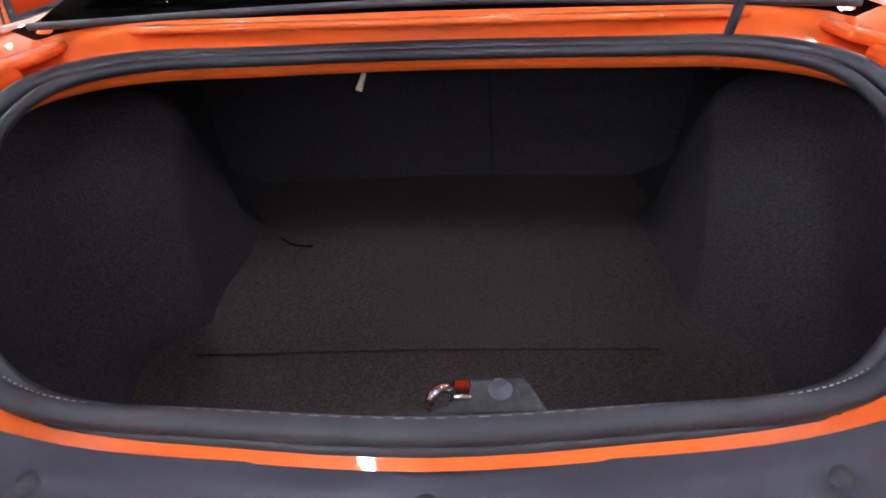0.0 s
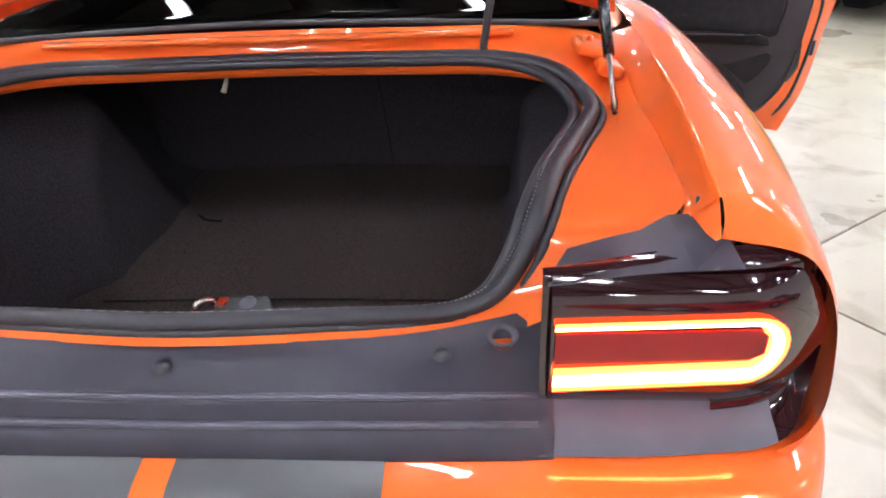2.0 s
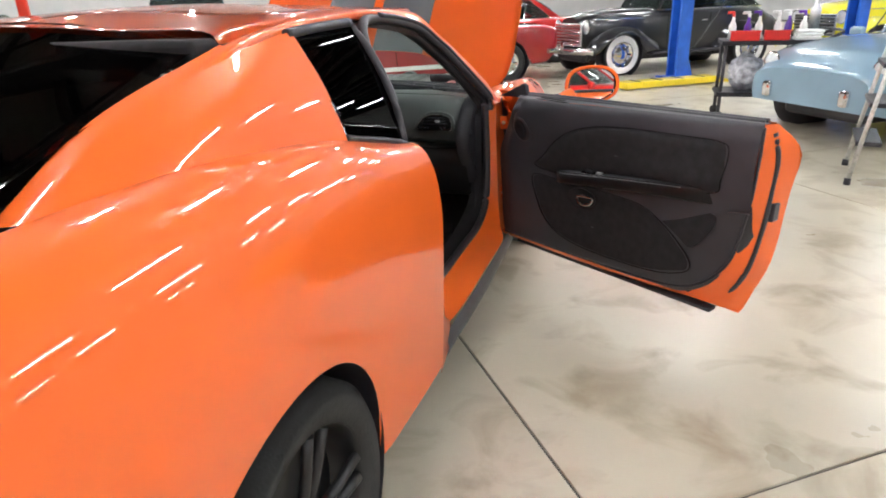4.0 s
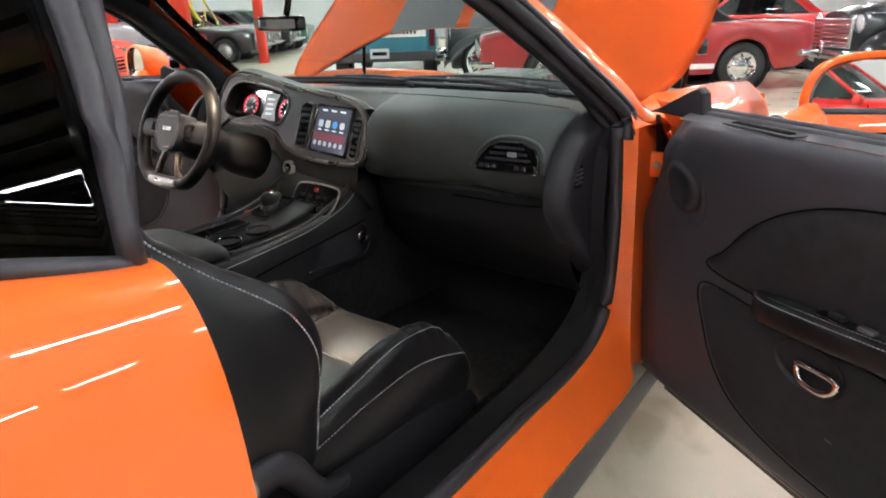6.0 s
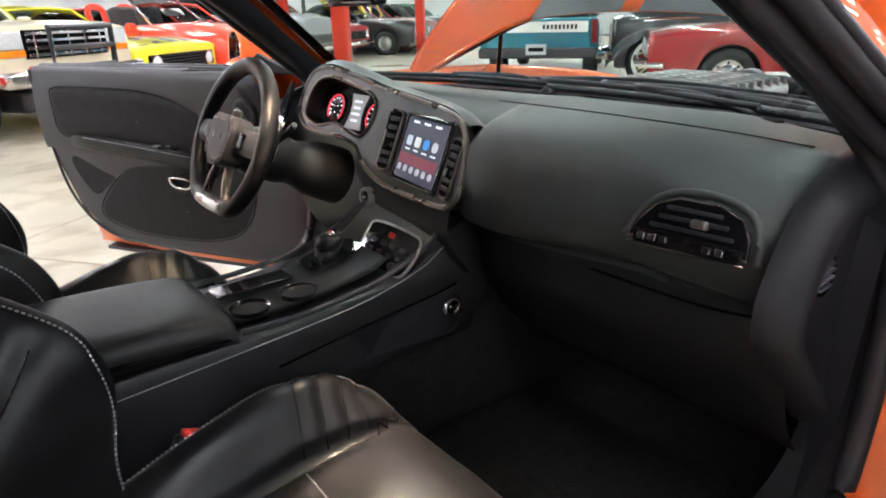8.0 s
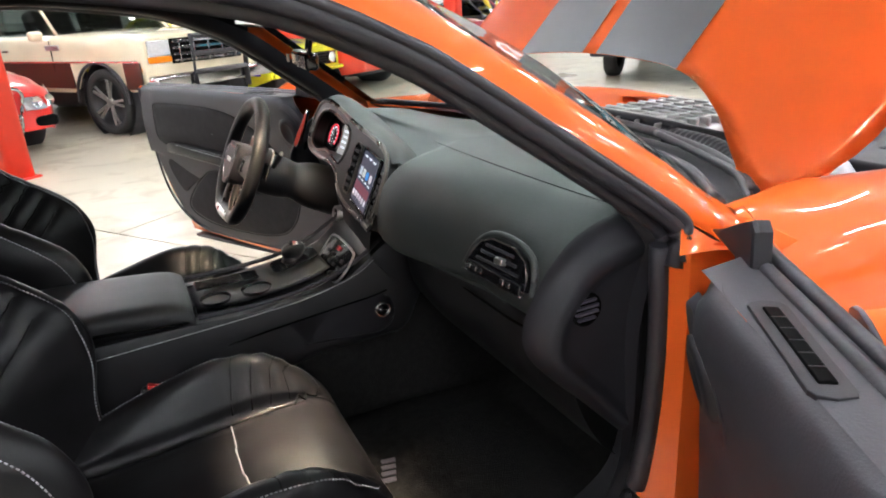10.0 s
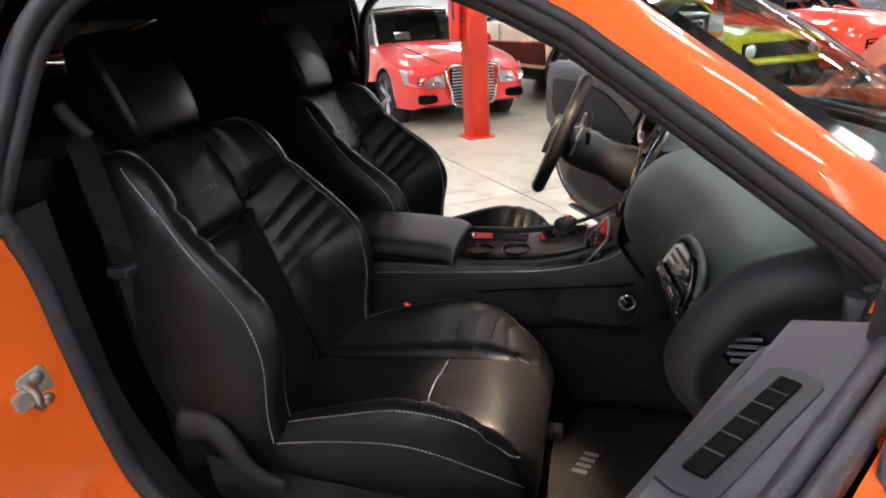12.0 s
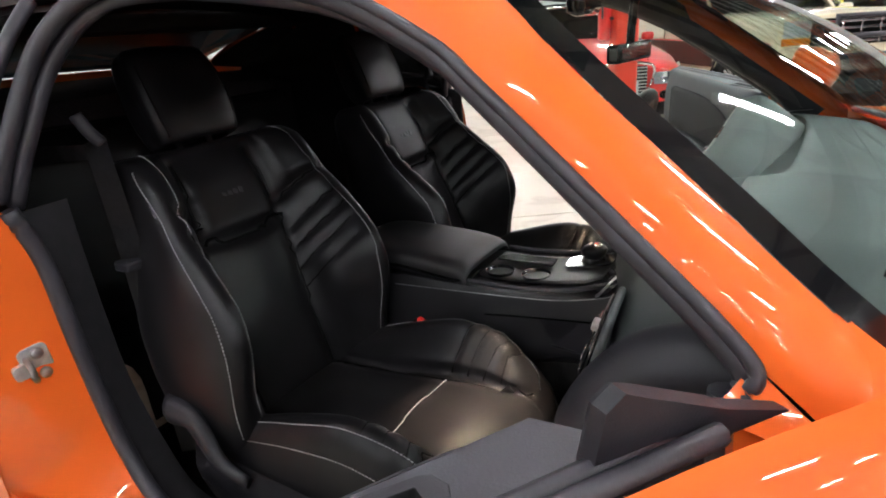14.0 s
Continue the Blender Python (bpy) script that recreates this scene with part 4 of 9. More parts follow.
    # striker, belt
    if True:
        stk = thing("door_striker", "", "")
        stk.parent = car
        stk["label"] = "zinc-plated door striker on the jamb"
        cM = basis((0.862, 2.068, 0.725), (0.975, -0.22, 0), (0, 0, 1)) @ Matrix.Rotation(math.pi, 4, "Y")
        cM = cM @ Matrix.Rotation(radians(8), 4, "Z")
        part("plate", S(prism(rrect(0.052, 0.075, 0.012), 0.008, cM @ Matrix.Translation((0, 0, 0.0)), 0.002)), M_ZINC, stk)
        part("plate_tab", S(prism(rrect(0.03, 0.03, 0.008), 0.014, cM @ Matrix.Translation((-0.028, 0.0, 0.004)), 0.002)), M_ZINC, stk)
        for dz in (-0.022, 0.022):
            part("bolt", S(lathe([(0.0, 0.006), (0.006, 0.006), (0.011, 0.003), (0.011, -0.006)], 14, cM @ Matrix.Translation((0.006, dz, 0.010)))), M_STEEL, stk)
        part("hoop", S(tube([tuple(cM @ Vector(p)) for p in ((-0.014, 0.018, 0.004), (-0.016, 0.016, 0.036), (-0.016, -0.016, 0.036), (-0.014, -0.018, 0.004))], 0.006, 8, 14)), M_STEEL, stk)
    bl = thing("seat_belt", "", "")
    bl.parent = car
    bl["label"] = "black seat belt hanging from the pillar guide"
    part("webbing", S(ruled([(0.655, 2.045, 1.10), (0.662, 2.085, 0.90), (0.672, 2.12, 0.70), (0.675, 2.16, 0.42)], [(0.625, 2.075, 1.115), (0.632, 2.12, 0.90), (0.642, 2.155, 0.70), (0.645, 2.20, 0.42)], 20, 1, 0.003)), M_WEB, bl)
    part("webbing_run", S(ruled([(0.655, 2.05, 1.10), (0.70, 1.9, 1.09), (0.72, 1.75, 1.02)], [(0.64, 2.06, 1.07), (0.69, 1.9, 1.05), (0.71, 1.75, 0.97)], 14, 1, 0.003)), M_WEB, bl)
    part("belt_guide", S(tube([(0.665, 2.06, 1.16), (0.655, 2.07, 1.13), (0.64, 2.085, 1.10)], 0.013, 8, 10)), M_PLAST, bl)
    part("latch_tongue", S(box((0.652, 2.108, 0.855), (0.055, 0.045, 0.022), 0.006)), M_PLAST, bl)

# cabin floor, tunnel, firewall, headliner, rear bench
bm = loft([[(-0.70, 1.9, 0.33), (0, 1.9, 0.33), (0.70, 1.9, 0.33)], [(-0.70, 2.6, 0.27), (0, 2.6, 0.28), (0.70, 2.6, 0.27)], [(-0.70, 3.2, 0.25), (0, 3.2, 0.26), (0.70, 3.2, 0.25)], [(-0.72, 3.5, 0.33), (0, 3.5, 0.34), (0.72, 3.5, 0.33)], [(-0.72, 3.68, 0.62), (0, 3.68, 0.62), (0.72, 3.68, 0.62)]], 14, 24)
part("cabin_floor", bm, M_INNER, car, "black cabin carpet")
for sgn in (1, -1):
    bm = prism(rrect(0.44, 0.52, 0.06), 0.012, basis((sgn * 0.41, 3.13, 0.262), (1, 0, 0), (0, 1, 0.0)), 0.004)
    fm = part("floor_mat", bm, M_INNER, car, "black carpet floor mat with grey lettering bars")
    for k in range(4):
        part("mat_mark", box((sgn * 0.41 + 0.021 * (k - 1.5) - 0.08, 2.96 - 0.008 * k, 0.2765), (0.014, 0.034, 0.003), 0.001, Matrix.Rotation(radians(-12), 4, "Z")), M_SILLPL, fm)
part("headliner", loft([[(-0.655, 2.84, 1.318), (-0.60, 2.86, 1.352), (0, 2.88, 1.378), (0.60, 2.86, 1.352), (0.655, 2.84, 1.318)], [(-0.655, 2.3, 1.352), (-0.58, 2.3, 1.376), (0, 2.3, 1.395), (0.58, 2.3, 1.376), (0.655, 2.3, 1.352)], [(-0.655, 1.5, 1.30), (-0.58, 1.5, 1.335), (0, 1.5, 1.375), (0.58, 1.5, 1.335), (0.655, 1.5, 1.30)]], 24, 18), M_SUEDE, car, "black headliner")
part("rear_bench", loft([[(-0.62, 2.0, 0.42), (-0.62, 1.95, 0.56), (-0.62, 1.65, 0.52), (-0.62, 1.52, 0.6), (-0.62, 1.42, 1.02), (-0.62, 1.33, 1.05)], [(0, 2.0, 0.42), (0, 1.95, 0.55), (0, 1.65, 0.50), (0, 1.52, 0.6), (0, 1.42, 1.02), (0, 1.33, 1.05)], [(0.62, 2.0, 0.42), (0.62, 1.95, 0.56), (0.62, 1.65, 0.52), (0.62, 1.52, 0.6), (0.62, 1.42, 1.02), (0.62, 1.33, 1.05)]], 22, 20), M_LEATHER, car, "black leather rear bench")
part("parcel_shelf", ruled([(-0.66, 1.36, 1.05), (0.66, 1.36, 1.05)], [(-0.69, 0.84, 1.16), (0.69, 0.84, 1.16)], 10, 3), M_SUEDE, car)

# windshield
WB = [(-0.80, 3.40, 0.975), (-0.5, 3.60, 0.965), (0, 3.68, 0.96), (0.5, 3.60, 0.965), (0.80, 3.40, 0.975)]
WT = [(-0.612, 2.875, 1.378), (-0.35, 2.925, 1.40), (0, 2.94, 1.405), (0.35, 2.925, 1.40), (0.612, 2.875, 1.378)]
WM = [(-0.722, 3.13, 1.178), (-0.42, 3.27, 1.215), (0, 3.33, 1.23), (0.42, 3.27, 1.215), (0.722, 3.13, 1.178)]
ws = part("windshield", loft([WB, WM, WT], 30, 14), M_WSGLASS, car, "clear windshield with a black band")
bm = ruled(WT, [(x * 1.02, y + 0.075, z - 0.052) for x, y, z in WT], 30, 2, 0.0)
part("shade_band", bm, M_GLOSSBLK, car)
bm = tube([(x, y + 0.006, z + 0.006) for x, y, z in WB], 0.010, 8, 30)
part("windshield_base_trim", bm, M_SEAL, car)
for s in (1, -1):
    ea = [(s * x, y, z) for x, y, z in ((0.612, 2.862, 1.381), (0.640, 2.95, 1.311), (0.679, 3.02, 1.258), (0.719, 3.10, 1.200), (0.769, 3.23, 1.105), (0.797, 3.30, 1.052), (0.806, 3.40, 0.974))]
    eb = [(x - s * 0.034, y + 0.022, z + 0.003) for x, y, z in ea]
    part("glass_border", ruled(ea, eb, 30, 2, 0.0), M_GLOSSBLK, car, "black ceramic border of the windshield")

# ---- dashboard ----
dash = thing("dashboard", "", "")
dash.parent = car
dash["label"] = "black soft-touch dashboard with stitched top"


def dash_sec(x, top=1.0, fy=0.0):
    e = 0.05 * max(0.0, (abs(x) - 0.45) / 0.3) ** 2
    return [(x, 3.62 - 0.55 * (x * x), 0.955), (x, 3.44 - e, top - 0.012), (x, 3.30 - e, top), (x, 3.19 + fy, top - 0.015), (x, 3.115 + fy, top - 0.06), (x, 3.085 + fy, top - 0.13), (x, 3.10 + fy, top - 0.19), (x, 3.14 + fy * 0.7, top - 0.215), (x, 3.13 + fy * 0.6, top - 0.235), (x, 3.135 + fy * 0.3, 0.66), (x, 3.25, 0.50), (x, 3.42, 0.44)]


bm = loft([dash_sec(x, t, fy) for x, t, fy in ((-0.755, 0.972, 0.07), (-0.55, 0.99, 0.09), (-0.3, 0.99, 0.09), (0.0, 0.995, 0.07), (0.12, 1.0, 0.05), (0.15, 1.0, 0.0), (0.185, 1.0, -0.058), (0.22, 1.0, -0.072), (0.30, 1.0, -0.072), (0.43, 1.0, -0.034), (0.52, 1.0, -0.008), (0.6, 0.993, 0.0), (0.70, 0.985, 0.02), (0.755, 0.972, 0.06))], 46, 110)
# lower dash: dark glove box plastic, its colour lowered further for the shade there
for f in bm.faces:
    f.material_index = 1 if f.calc_center_median().z < 0.772 else 0
dp = part("dash_pad", bm, M_DASH, dash)
dp.data.materials.append(mat("shaded_glove_box_plastic", (0.010, 0.0096, 0.0105), 0.5, 0, 0.15, 12, bump=0.3, bscale=420, dist=0.001, spec=0.3))
# instrument hood and centre bezel
BZ = basis((0, 2.685 + 0.45 * 0.90, 0.90), (1, 0, 0), (0, 0.45, 1))
bz_out = [(-0.535, 0.03), (-0.537, 0.09), (-0.507, 0.139), (-0.42, 0.149), (-0.30, 0.137), (-0.222, 0.121), (-0.13, 0.109), (-0.04, 0.099), (0.06, 0.088), (0.113, 0.074), (0.15, 0.045), (0.168, 0.015), (0.182, -0.02), (0.184, -0.055), (0.155, -0.080), (0.09, -0.093), (0.0, -0.097), (-0.085, -0.092), (-0.15, -0.074), (-0.19, -0.052), (-0.225, -0.028), (-0.30, -0.016), (-0.40, -0.018), (-0.49, -0.008)]
bzc = curve_pts([(a, b, 0) for a, b in bz_out], 90, True)
gw = curve_pts([(-0.500, 0.02, 0), (-0.500, 0.08, 0), (-0.465, 0.118, 0), (-0.40, 0.126, 0), (-0.30, 0.113, 0), (-0.215, 0.098, 0), (-0.186, 0.068, 0), (-0.193, 0.02, 0), (-0.222, -0.006, 0), (-0.29, 0.004, 0), (-0.35, 0.012, 0), (-0.43, -0.002, 0)], 60, True)
bm = bmesh.new()
face_out = [bm.verts.new(BZ @ Vector((p.x, p.y, 0.018))) for p in bzc]
face_in = [bm.verts.new(BZ @ Vector((p.x, p.y, 0.018))) for p in gw]
loops = [bm.edges.new((r[k], r[(k + 1) % len(r)])) for r in (face_out, face_in) for k in range(len(r))]
bmesh.ops.triangle_fill(bm, use_beauty=True, use_dissolve=False, edges=loops)
for ring, depth in ((bzc, -0.012), (gw, -0.026)):
    grid_into(bm, [[BZ @ Vector((p.x, p.y, 0.0182)) for p in ring], [BZ @ Vector((p.x, p.y, depth)) for p in ring]], True)
part("bezel", bm, mat("bronze_bezel_face", (0.0095, 0.0078, 0.0072), 0.34, 0.1, 0.12, 10, bump=0.1, bscale=300, dist=0.001), dash, "dark bronze bezel round gauges and centre stack")
part("bezel_rim", tube([tuple(BZ @ Vector((p.x, p.y, 0.017))) for p in bzc], 0.006, 8, 120, True), M_SATIN, dash, "satin bronze-grey bezel rim")
bm = loft([[tuple(BZ @ Vector(q)) for q in ((-0.56, 0.03, 0.010), (-0.553, 0.12, 0.016), (-0.46, 0.158, 0.020), (-0.32, 0.146, 0.020), (-0.15, 0.119, 0.018), (0.05, 0.098, 0.014), (0.13, 0.075, 0.008))],
           [tuple(BZ @ Vector(q)) for q in ((-0.59, 0.04, -0.03), (-0.57, 0.145, -0.03), (-0.46, 0.182, -0.03), (-0.32, 0.164, -0.035), (-0.15, 0.134, -0.04), (0.05, 0.108, -0.03), (0.14, 0.083, -0.02))],
           [tuple(BZ @ Vector(q)) for q in ((-0.62, 0.02, -0.14), (-0.60, 0.12, -0.16), (-0.46, 0.15, -0.17), (-0.32, 0.13, -0.17), (-0.15, 0.10, -0.17), (0.05, 0.085, -0.10), (0.15, 0.06, -0.08))]], 30, 16)
part("gauge_hood", bm, M_DASH, dash)
part("gauge_well", prism([(p.x, p.y) for p in gw], 0.004, BZ @ Matrix.Translation((0, 0, -0.026))), M_GLOSSBLK, dash, "dark gauge well")
part("gauge_rim", tube([tuple(BZ @ Vector((p.x, p.y, 0.019))) for p in gw], 0.0045, 6, 60, True), M_SATIN, dash)
M_GRED = glow("gauge_red", (0.75, 0.03, 0.05), 1.1)
M_GWHT = glow("gauge_white", (0.85, 0.9, 0.95), 0.9)
for gx, gy in ((-0.418, 0.056), (-0.232, 0.050)):
    g = part("gauge", lathe([(0.0, 0.001), (0.034, 0.001), (0.039, 0.004), (0.040, 0.0)], 30, BZ @ Matrix.Translation((gx, gy, -0.0215))), M_GLOSSBLK, dash, "round gauge with a red lit ring")
    arc = [(gx + 0.035 * math.cos(a), gy + 0.035 * math.sin(a), -0.0165) for a in [radians(225 - 270 * k / 20) for k in range(21)]]
    part("ring", tube([tuple(BZ @ Vector(p)) for p in arc], 0.0016, 5, 30), M_GRED, g)
    bm = bmesh.new()
    for k in range(10):
        a = radians(220 - 260 * k / 9)
        tube([tuple(BZ @ Vector((gx + r * math.cos(a), gy + r * math.sin(a), -0.0165))) for r in (0.024, 0.030)], 0.0011, 4, 2, smooth=False, bm=bm)
    part("ticks", bm, M_GWHT, g)
part("gauge_screen", prism([(-0.036, -0.044), (0.036, -0.044), (0.026, -0.012), (0.026, 0.012), (0.036, 0.044), (-0.036, 0.044), (-0.026, 0.012), (-0.026, -0.012)], 0.002, BZ @ Matrix.Translation((-0.322, 0.056, -0.0215))), glow("cluster_panel", (0.40, 0.39, 0.36), 0.28), dash, "lit display between the gauges")
for k in range(4):
    part("display_bar", box((0, 0, 0), (0.034 - 0.006 * (k % 2), 0.005, 0.001), 0, BZ @ Matrix.Translation((-0.322, 0.082 - 0.016 * k, -0.0188))), M_GWHT, dash)
# touch screen
SCX = 0.023
scr = part("touch_screen", prism(rrect(0.148, 0.128, 0.006), 0.006, BZ @ Matrix.Translation((SCX, 0.001, 0.016)), 0.001), glow("screen_base", (0.04, 0.04, 0.065), 0.6), dash, "lit colour touch screen with icon rows")
part("screen_frame", tube([tuple(BZ @ Vector((SCX + p[0], 0.001 + p[1], 0.018))) for p in rrect(0.158, 0.138, 0.008)], 0.005, 6, 60, True), M_GLOSSBLK, scr)
icon_cols = ((0.55, 0.6, 0.65), (0.75, 0.75, 0.7), (0.08, 0.35, 0.8), (0.7, 0.65, 0.68))
for k, c in enumerate(icon_cols):
    part("icon", prism(rrect(0.019, 0.021, 0.005 if k < 2 else 0.009), 0.0015, BZ @ Matrix.Translation((-0.025 + 0.032 * k, 0.016, 0.0222))), glow("icon_%d" % k, c, 0.55), scr)
    part("icon_caption", box((0, 0, 0), (0.017, 0.003, 0.001), 0, BZ @ Matrix.Translation((-0.025 + 0.032 * k, -0.002, 0.0226))), M_GWHT, scr)
for k in range(6):
    part("dock_icon", prism(rrect(0.012, 0.014, 0.005), 0.0015, BZ @ Matrix.Translation((-0.036 + 0.0235 * k, -0.042, 0.0222))), glow("dock_%d" % k, (0.5, 0.5, 0.55), 0.45), scr)
part("screen_glow_band", box((0, 0, 0), (0.137, 0.022, 0.001), 0, BZ @ Matrix.Translation((SCX, -0.022, 0.0222))), glow("band", (0.16, 0.03, 0.05), 0.7), scr)
for k in range(3):
    part("status_bar", box((0, 0, 0), (0.022, 0.004, 0.001), 0, BZ @ Matrix.Translation((-0.018 + 0.041 * k, 0.056, 0.0226))), M_GWHT, scr)
# centre vents beside the screen
for vx, vy, vw, vh, sl in ((-0.098, 0.004, 0.034, 0.125, 0.035), (0.131, -0.012, 0.030, 0.105, -0.01)):
    vent = part("centre_vent", prism(rrect(vw + 0.008, vh + 0.008, 0.012), 0.006, BZ @ Matrix.Translation((vx, vy, 0.016))), M_SEAM, dash, "upright centre air vent")
    part("vent_rim", tube([tuple(BZ @ Vector((vx + p[0], vy + p[1], 0.021))) for p in rrect(vw + 0.008, vh + 0.008, 0.012)], 0.003, 6, 50, True), M_SATIN, vent)
    for k in range(6):
        part("slat", box((0, 0, 0), (vw, 0.009, 0.006), 0.002, BZ @ Matrix.Translation((vx, vy + (k - 2.5) * vh * 0.152, 0.022))), M_PLAST, vent)
    part("vent_tab", box((0, 0, 0), (0.012, 0.016, 0.012), 0.003, BZ @ Matrix.Translation((vx, vy - 0.01, 0.027))), M_GLOSSBLK, vent)
low_edge = [(-0.235, -0.022), (-0.19, -0.048), (-0.15, -0.070), (-0.085, -0.088), (0.0, -0.093), (0.09, -0.089), (0.155, -0.076)]
tops = [BZ @ Vector((x, y, 0.010)) for x, y in low_edge]
part("stack_panel", loft([[tuple(p) for p in tops], [(p.x, p.y - 0.008, p.z - 0.035) for p in tops], [(p.x, p.y - 0.004, p.z - 0.075) for p in tops], [(p.x, p.y + 0.05, p.z - 0.15) for p in tops]], 30, 14), M_SUEDE, dash)
SB = basis((-0.139, 3.030, 0.782), (1, 0.05, 0), (0, 0.15, 1))
sb_ = part("start_button", lathe([(0.0, 0.006), (0.013, 0.006), (0.015, 0.002), (0.015, -0.02)], 28, SB), M_GLOSSBLK, dash, "round start button with a chrome ring")
part("button_ring", lathe([(0.0155, -0.01), (0.0155, 0.006), (0.018, 0.008), (0.021, 0.005), (0.022, -0.01)], 28, SB), M_STEEL, sb_)
part("button_mark", box((0, 0, 0), (0.012, 0.003, 0.001), 0, SB @ Matrix.Translation((0, 0, 0.0068))), M_THREAD, sb_)
# outer driver vent
part("driver_vent", prism([(p.x, p.y) for p in curve_pts([(-0.64, -0.02, 0), (-0.62, 0.06, 0), (-0.605, 0.10, 0), (-0.59, 0.05, 0), (-0.595, -0.02, 0)], 24, True)], 0.01, BZ @ Matrix.Translation((0, 0, 0.02)), 0.002), M_GLOSSBLK, dash, "outer air vent with a bright edge")
# passenger vent with bright blade
PV = basis((0.625, 3.086, 0.885), (1, 0.10, 0), (0, 0.28, 1))
pv = [(-0.088, -0.028), (-0.075, 0.0), (-0.055, 0.024), (-0.025, 0.036), (0.03, 0.036), (0.065, 0.022), (0.078, 0.0), (0.080, -0.028)]
vent = part("passenger_vent", prism(pv, 0.012, PV @ Matrix.Translation((0, 0, -0.002))), M_GLOSSBLK, dash, "passenger air vent with a bright lettered blade")
part("vent_hood", tube([tuple(PV @ Vector((x, y, 0.0))) for x, y in [(-0.10, -0.03), (-0.082, 0.008), (-0.055, 0.034), (-0.02, 0.046), (0.03, 0.046), (0.072, 0.031), (0.088, 0.0), (0.092, -0.033)]], 0.006, 10, 40), M_DASH, vent)
part("vent_edge", tube([tuple(PV @ Vector((x, y, 0.009))) for x, y in pv], 0.0016, 6, 60, True, smooth=False), M_SATIN, vent)
part("vent_lower_edge", tube([tuple(PV @ Vector((x, -0.036, 0.012))) for x in (-0.088, 0.0, 0.08)], 0.0022, 6, 12), M_CHROME, vent)
part("vent_blade", box((0, 0, 0), (0.155, 0.018, 0.006), 0.002, PV @ Matrix.Translation((-0.002, -0.025, 0.014))), M_GLOSSBLK, vent)
for k in range(5):
    part("badge_bar", box((0, 0, 0), (0.011, 0.010, 0.003), 0.001, PV @ Matrix.Translation((-0.066 + 0.017 * k + (0.045 if k > 2 else 0), -0.025, 0.018))), M_CHROME, vent)
for k in range(3):
    part("slat", box((0, 0, 0), (0.12 - 0.02 * k, 0.006, 0.008), 0.002, PV @ Matrix.Translation((0, -0.006 + 0.014 * k, 0.008))), M_PLAST, vent)
part("vent_tab", box((0, 0, 0), (0.022, 0.012, 0.014), 0.003, PV @ Matrix.Translation((0.012, 0.006, 0.014))), M_STEEL, vent)
# glove box lid line, top stitching, defrost grille
part("glovebox_seam", tube([(0.19, 3.118, 0.755), (0.40, 3.112, 0.758), (0.62, 3.118, 0.757), (0.72, 3.15, 0.755)], 0.0025, 5, 24), M_SEAM, dash)
part("glovebox_latch", box((0.40, 3.112, 0.742), (0.035, 0.01, 0.008), 0.002), M_PLAST, dash)
part("dash_stitching", tube([(0.10, 3.215, 1.0), (0.35, 3.20, 1.004), (0.58, 3.215, 0.998), (0.70, 3.25, 0.985)], 0.0012, 5, 40), M_PLAST, dash)
part("defrost_grille", box((0.36, 3.42, 0.9885), (0.46, 0.022, 0.006), 0.002, Matrix.Rotation(radians(-7), 4, "Z")), M_SEAM, dash)
part("light_sensor", lathe([(0, 0.012), (0.01, 0.010), (0.014, 0.0)], 14, Matrix.Translation((0.0, 3.47, 0.985))), M_PLAST, dash)
# end cap with side vent
for s in (1, -1):
    outer = [(3.30, 0.985), (3.232, 0.977), (3.158, 0.953), (3.110, 0.912), (3.073, 0.859), (3.056, 0.812), (3.063, 0.765), (3.105, 0.710), (3.175, 0.640), (3.26, 0.55)]
    crest = [(3.30, 0.938), (3.236, 0.932), (3.172, 0.913), (3.132, 0.880), (3.102, 0.842), (3.089, 0.805), (3.094, 0.765), (3.128, 0.722), (3.192, 0.657), (3.27, 0.567)]
    step = [(3.30, 0.908), (3.236, 0.904), (3.186, 0.889), (3.150, 0.862), (3.123, 0.830), (3.111, 0.800), (3.115, 0.766), (3.146, 0.729), (3.204, 0.668), (3.275, 0.582)]

    def band(line, x, t=0.0):
        return [(x, y + (3.30 - y) * t, z + (0.79 - z) * t * 0.3) for y, z in line]
    bm = bmesh.new()
    grid_into(bm, [curve_pts(q, 60) for q in (band(outer, 0.735), band(outer, 0.752), band([((a[0] * 2 + b[0]) / 3, (a[1] * 2 + b[1]) / 3) for a, b in zip(outer, crest)], 0.768),
                                              band([((a[0] + b[0] * 2) / 3, (a[1] + b[1] * 2) / 3) for a, b in zip(outer, crest)], 0.781), band(crest, 0.788), band([((a[0] + b[0]) / 2, (a[1] + b[1]) / 2) for a, b in zip(crest, step)], 0.786),
                                              band(step, 0.777), band(step, 0.775, 0.08), band(step, 0.776, 0.5), band(step, 0.777, 1.0))])
    cap = part("end_cap", mirror_x(bm) if s < 0 else bm, M_PLAST, dash, "charcoal dashboard end cap")
    EV = basis((0.777, 3.150, 0.842), (0.0, 1.0, 0), (0, 0, 1))
    bm = lathe([(0.0, 0.0), (0.025, 0.0), (0.029, 0.003), (0.030, -0.004)], 28, EV)
    part("side_vent", mirror_x(bm) if s < 0 else bm, M_SEAM, cap)
    for k in range(4):
        bm = box((0, 0, 0), (0.050 - 0.010 * abs(k - 1.5), 0.0045, 0.006), 0.0015, EV @ Matrix.Translation((0, -0.016 + 0.0107 * k, 0.003)))
        part("slat", mirror_x(bm) if s < 0 else bm, M_SILLPL, cap)
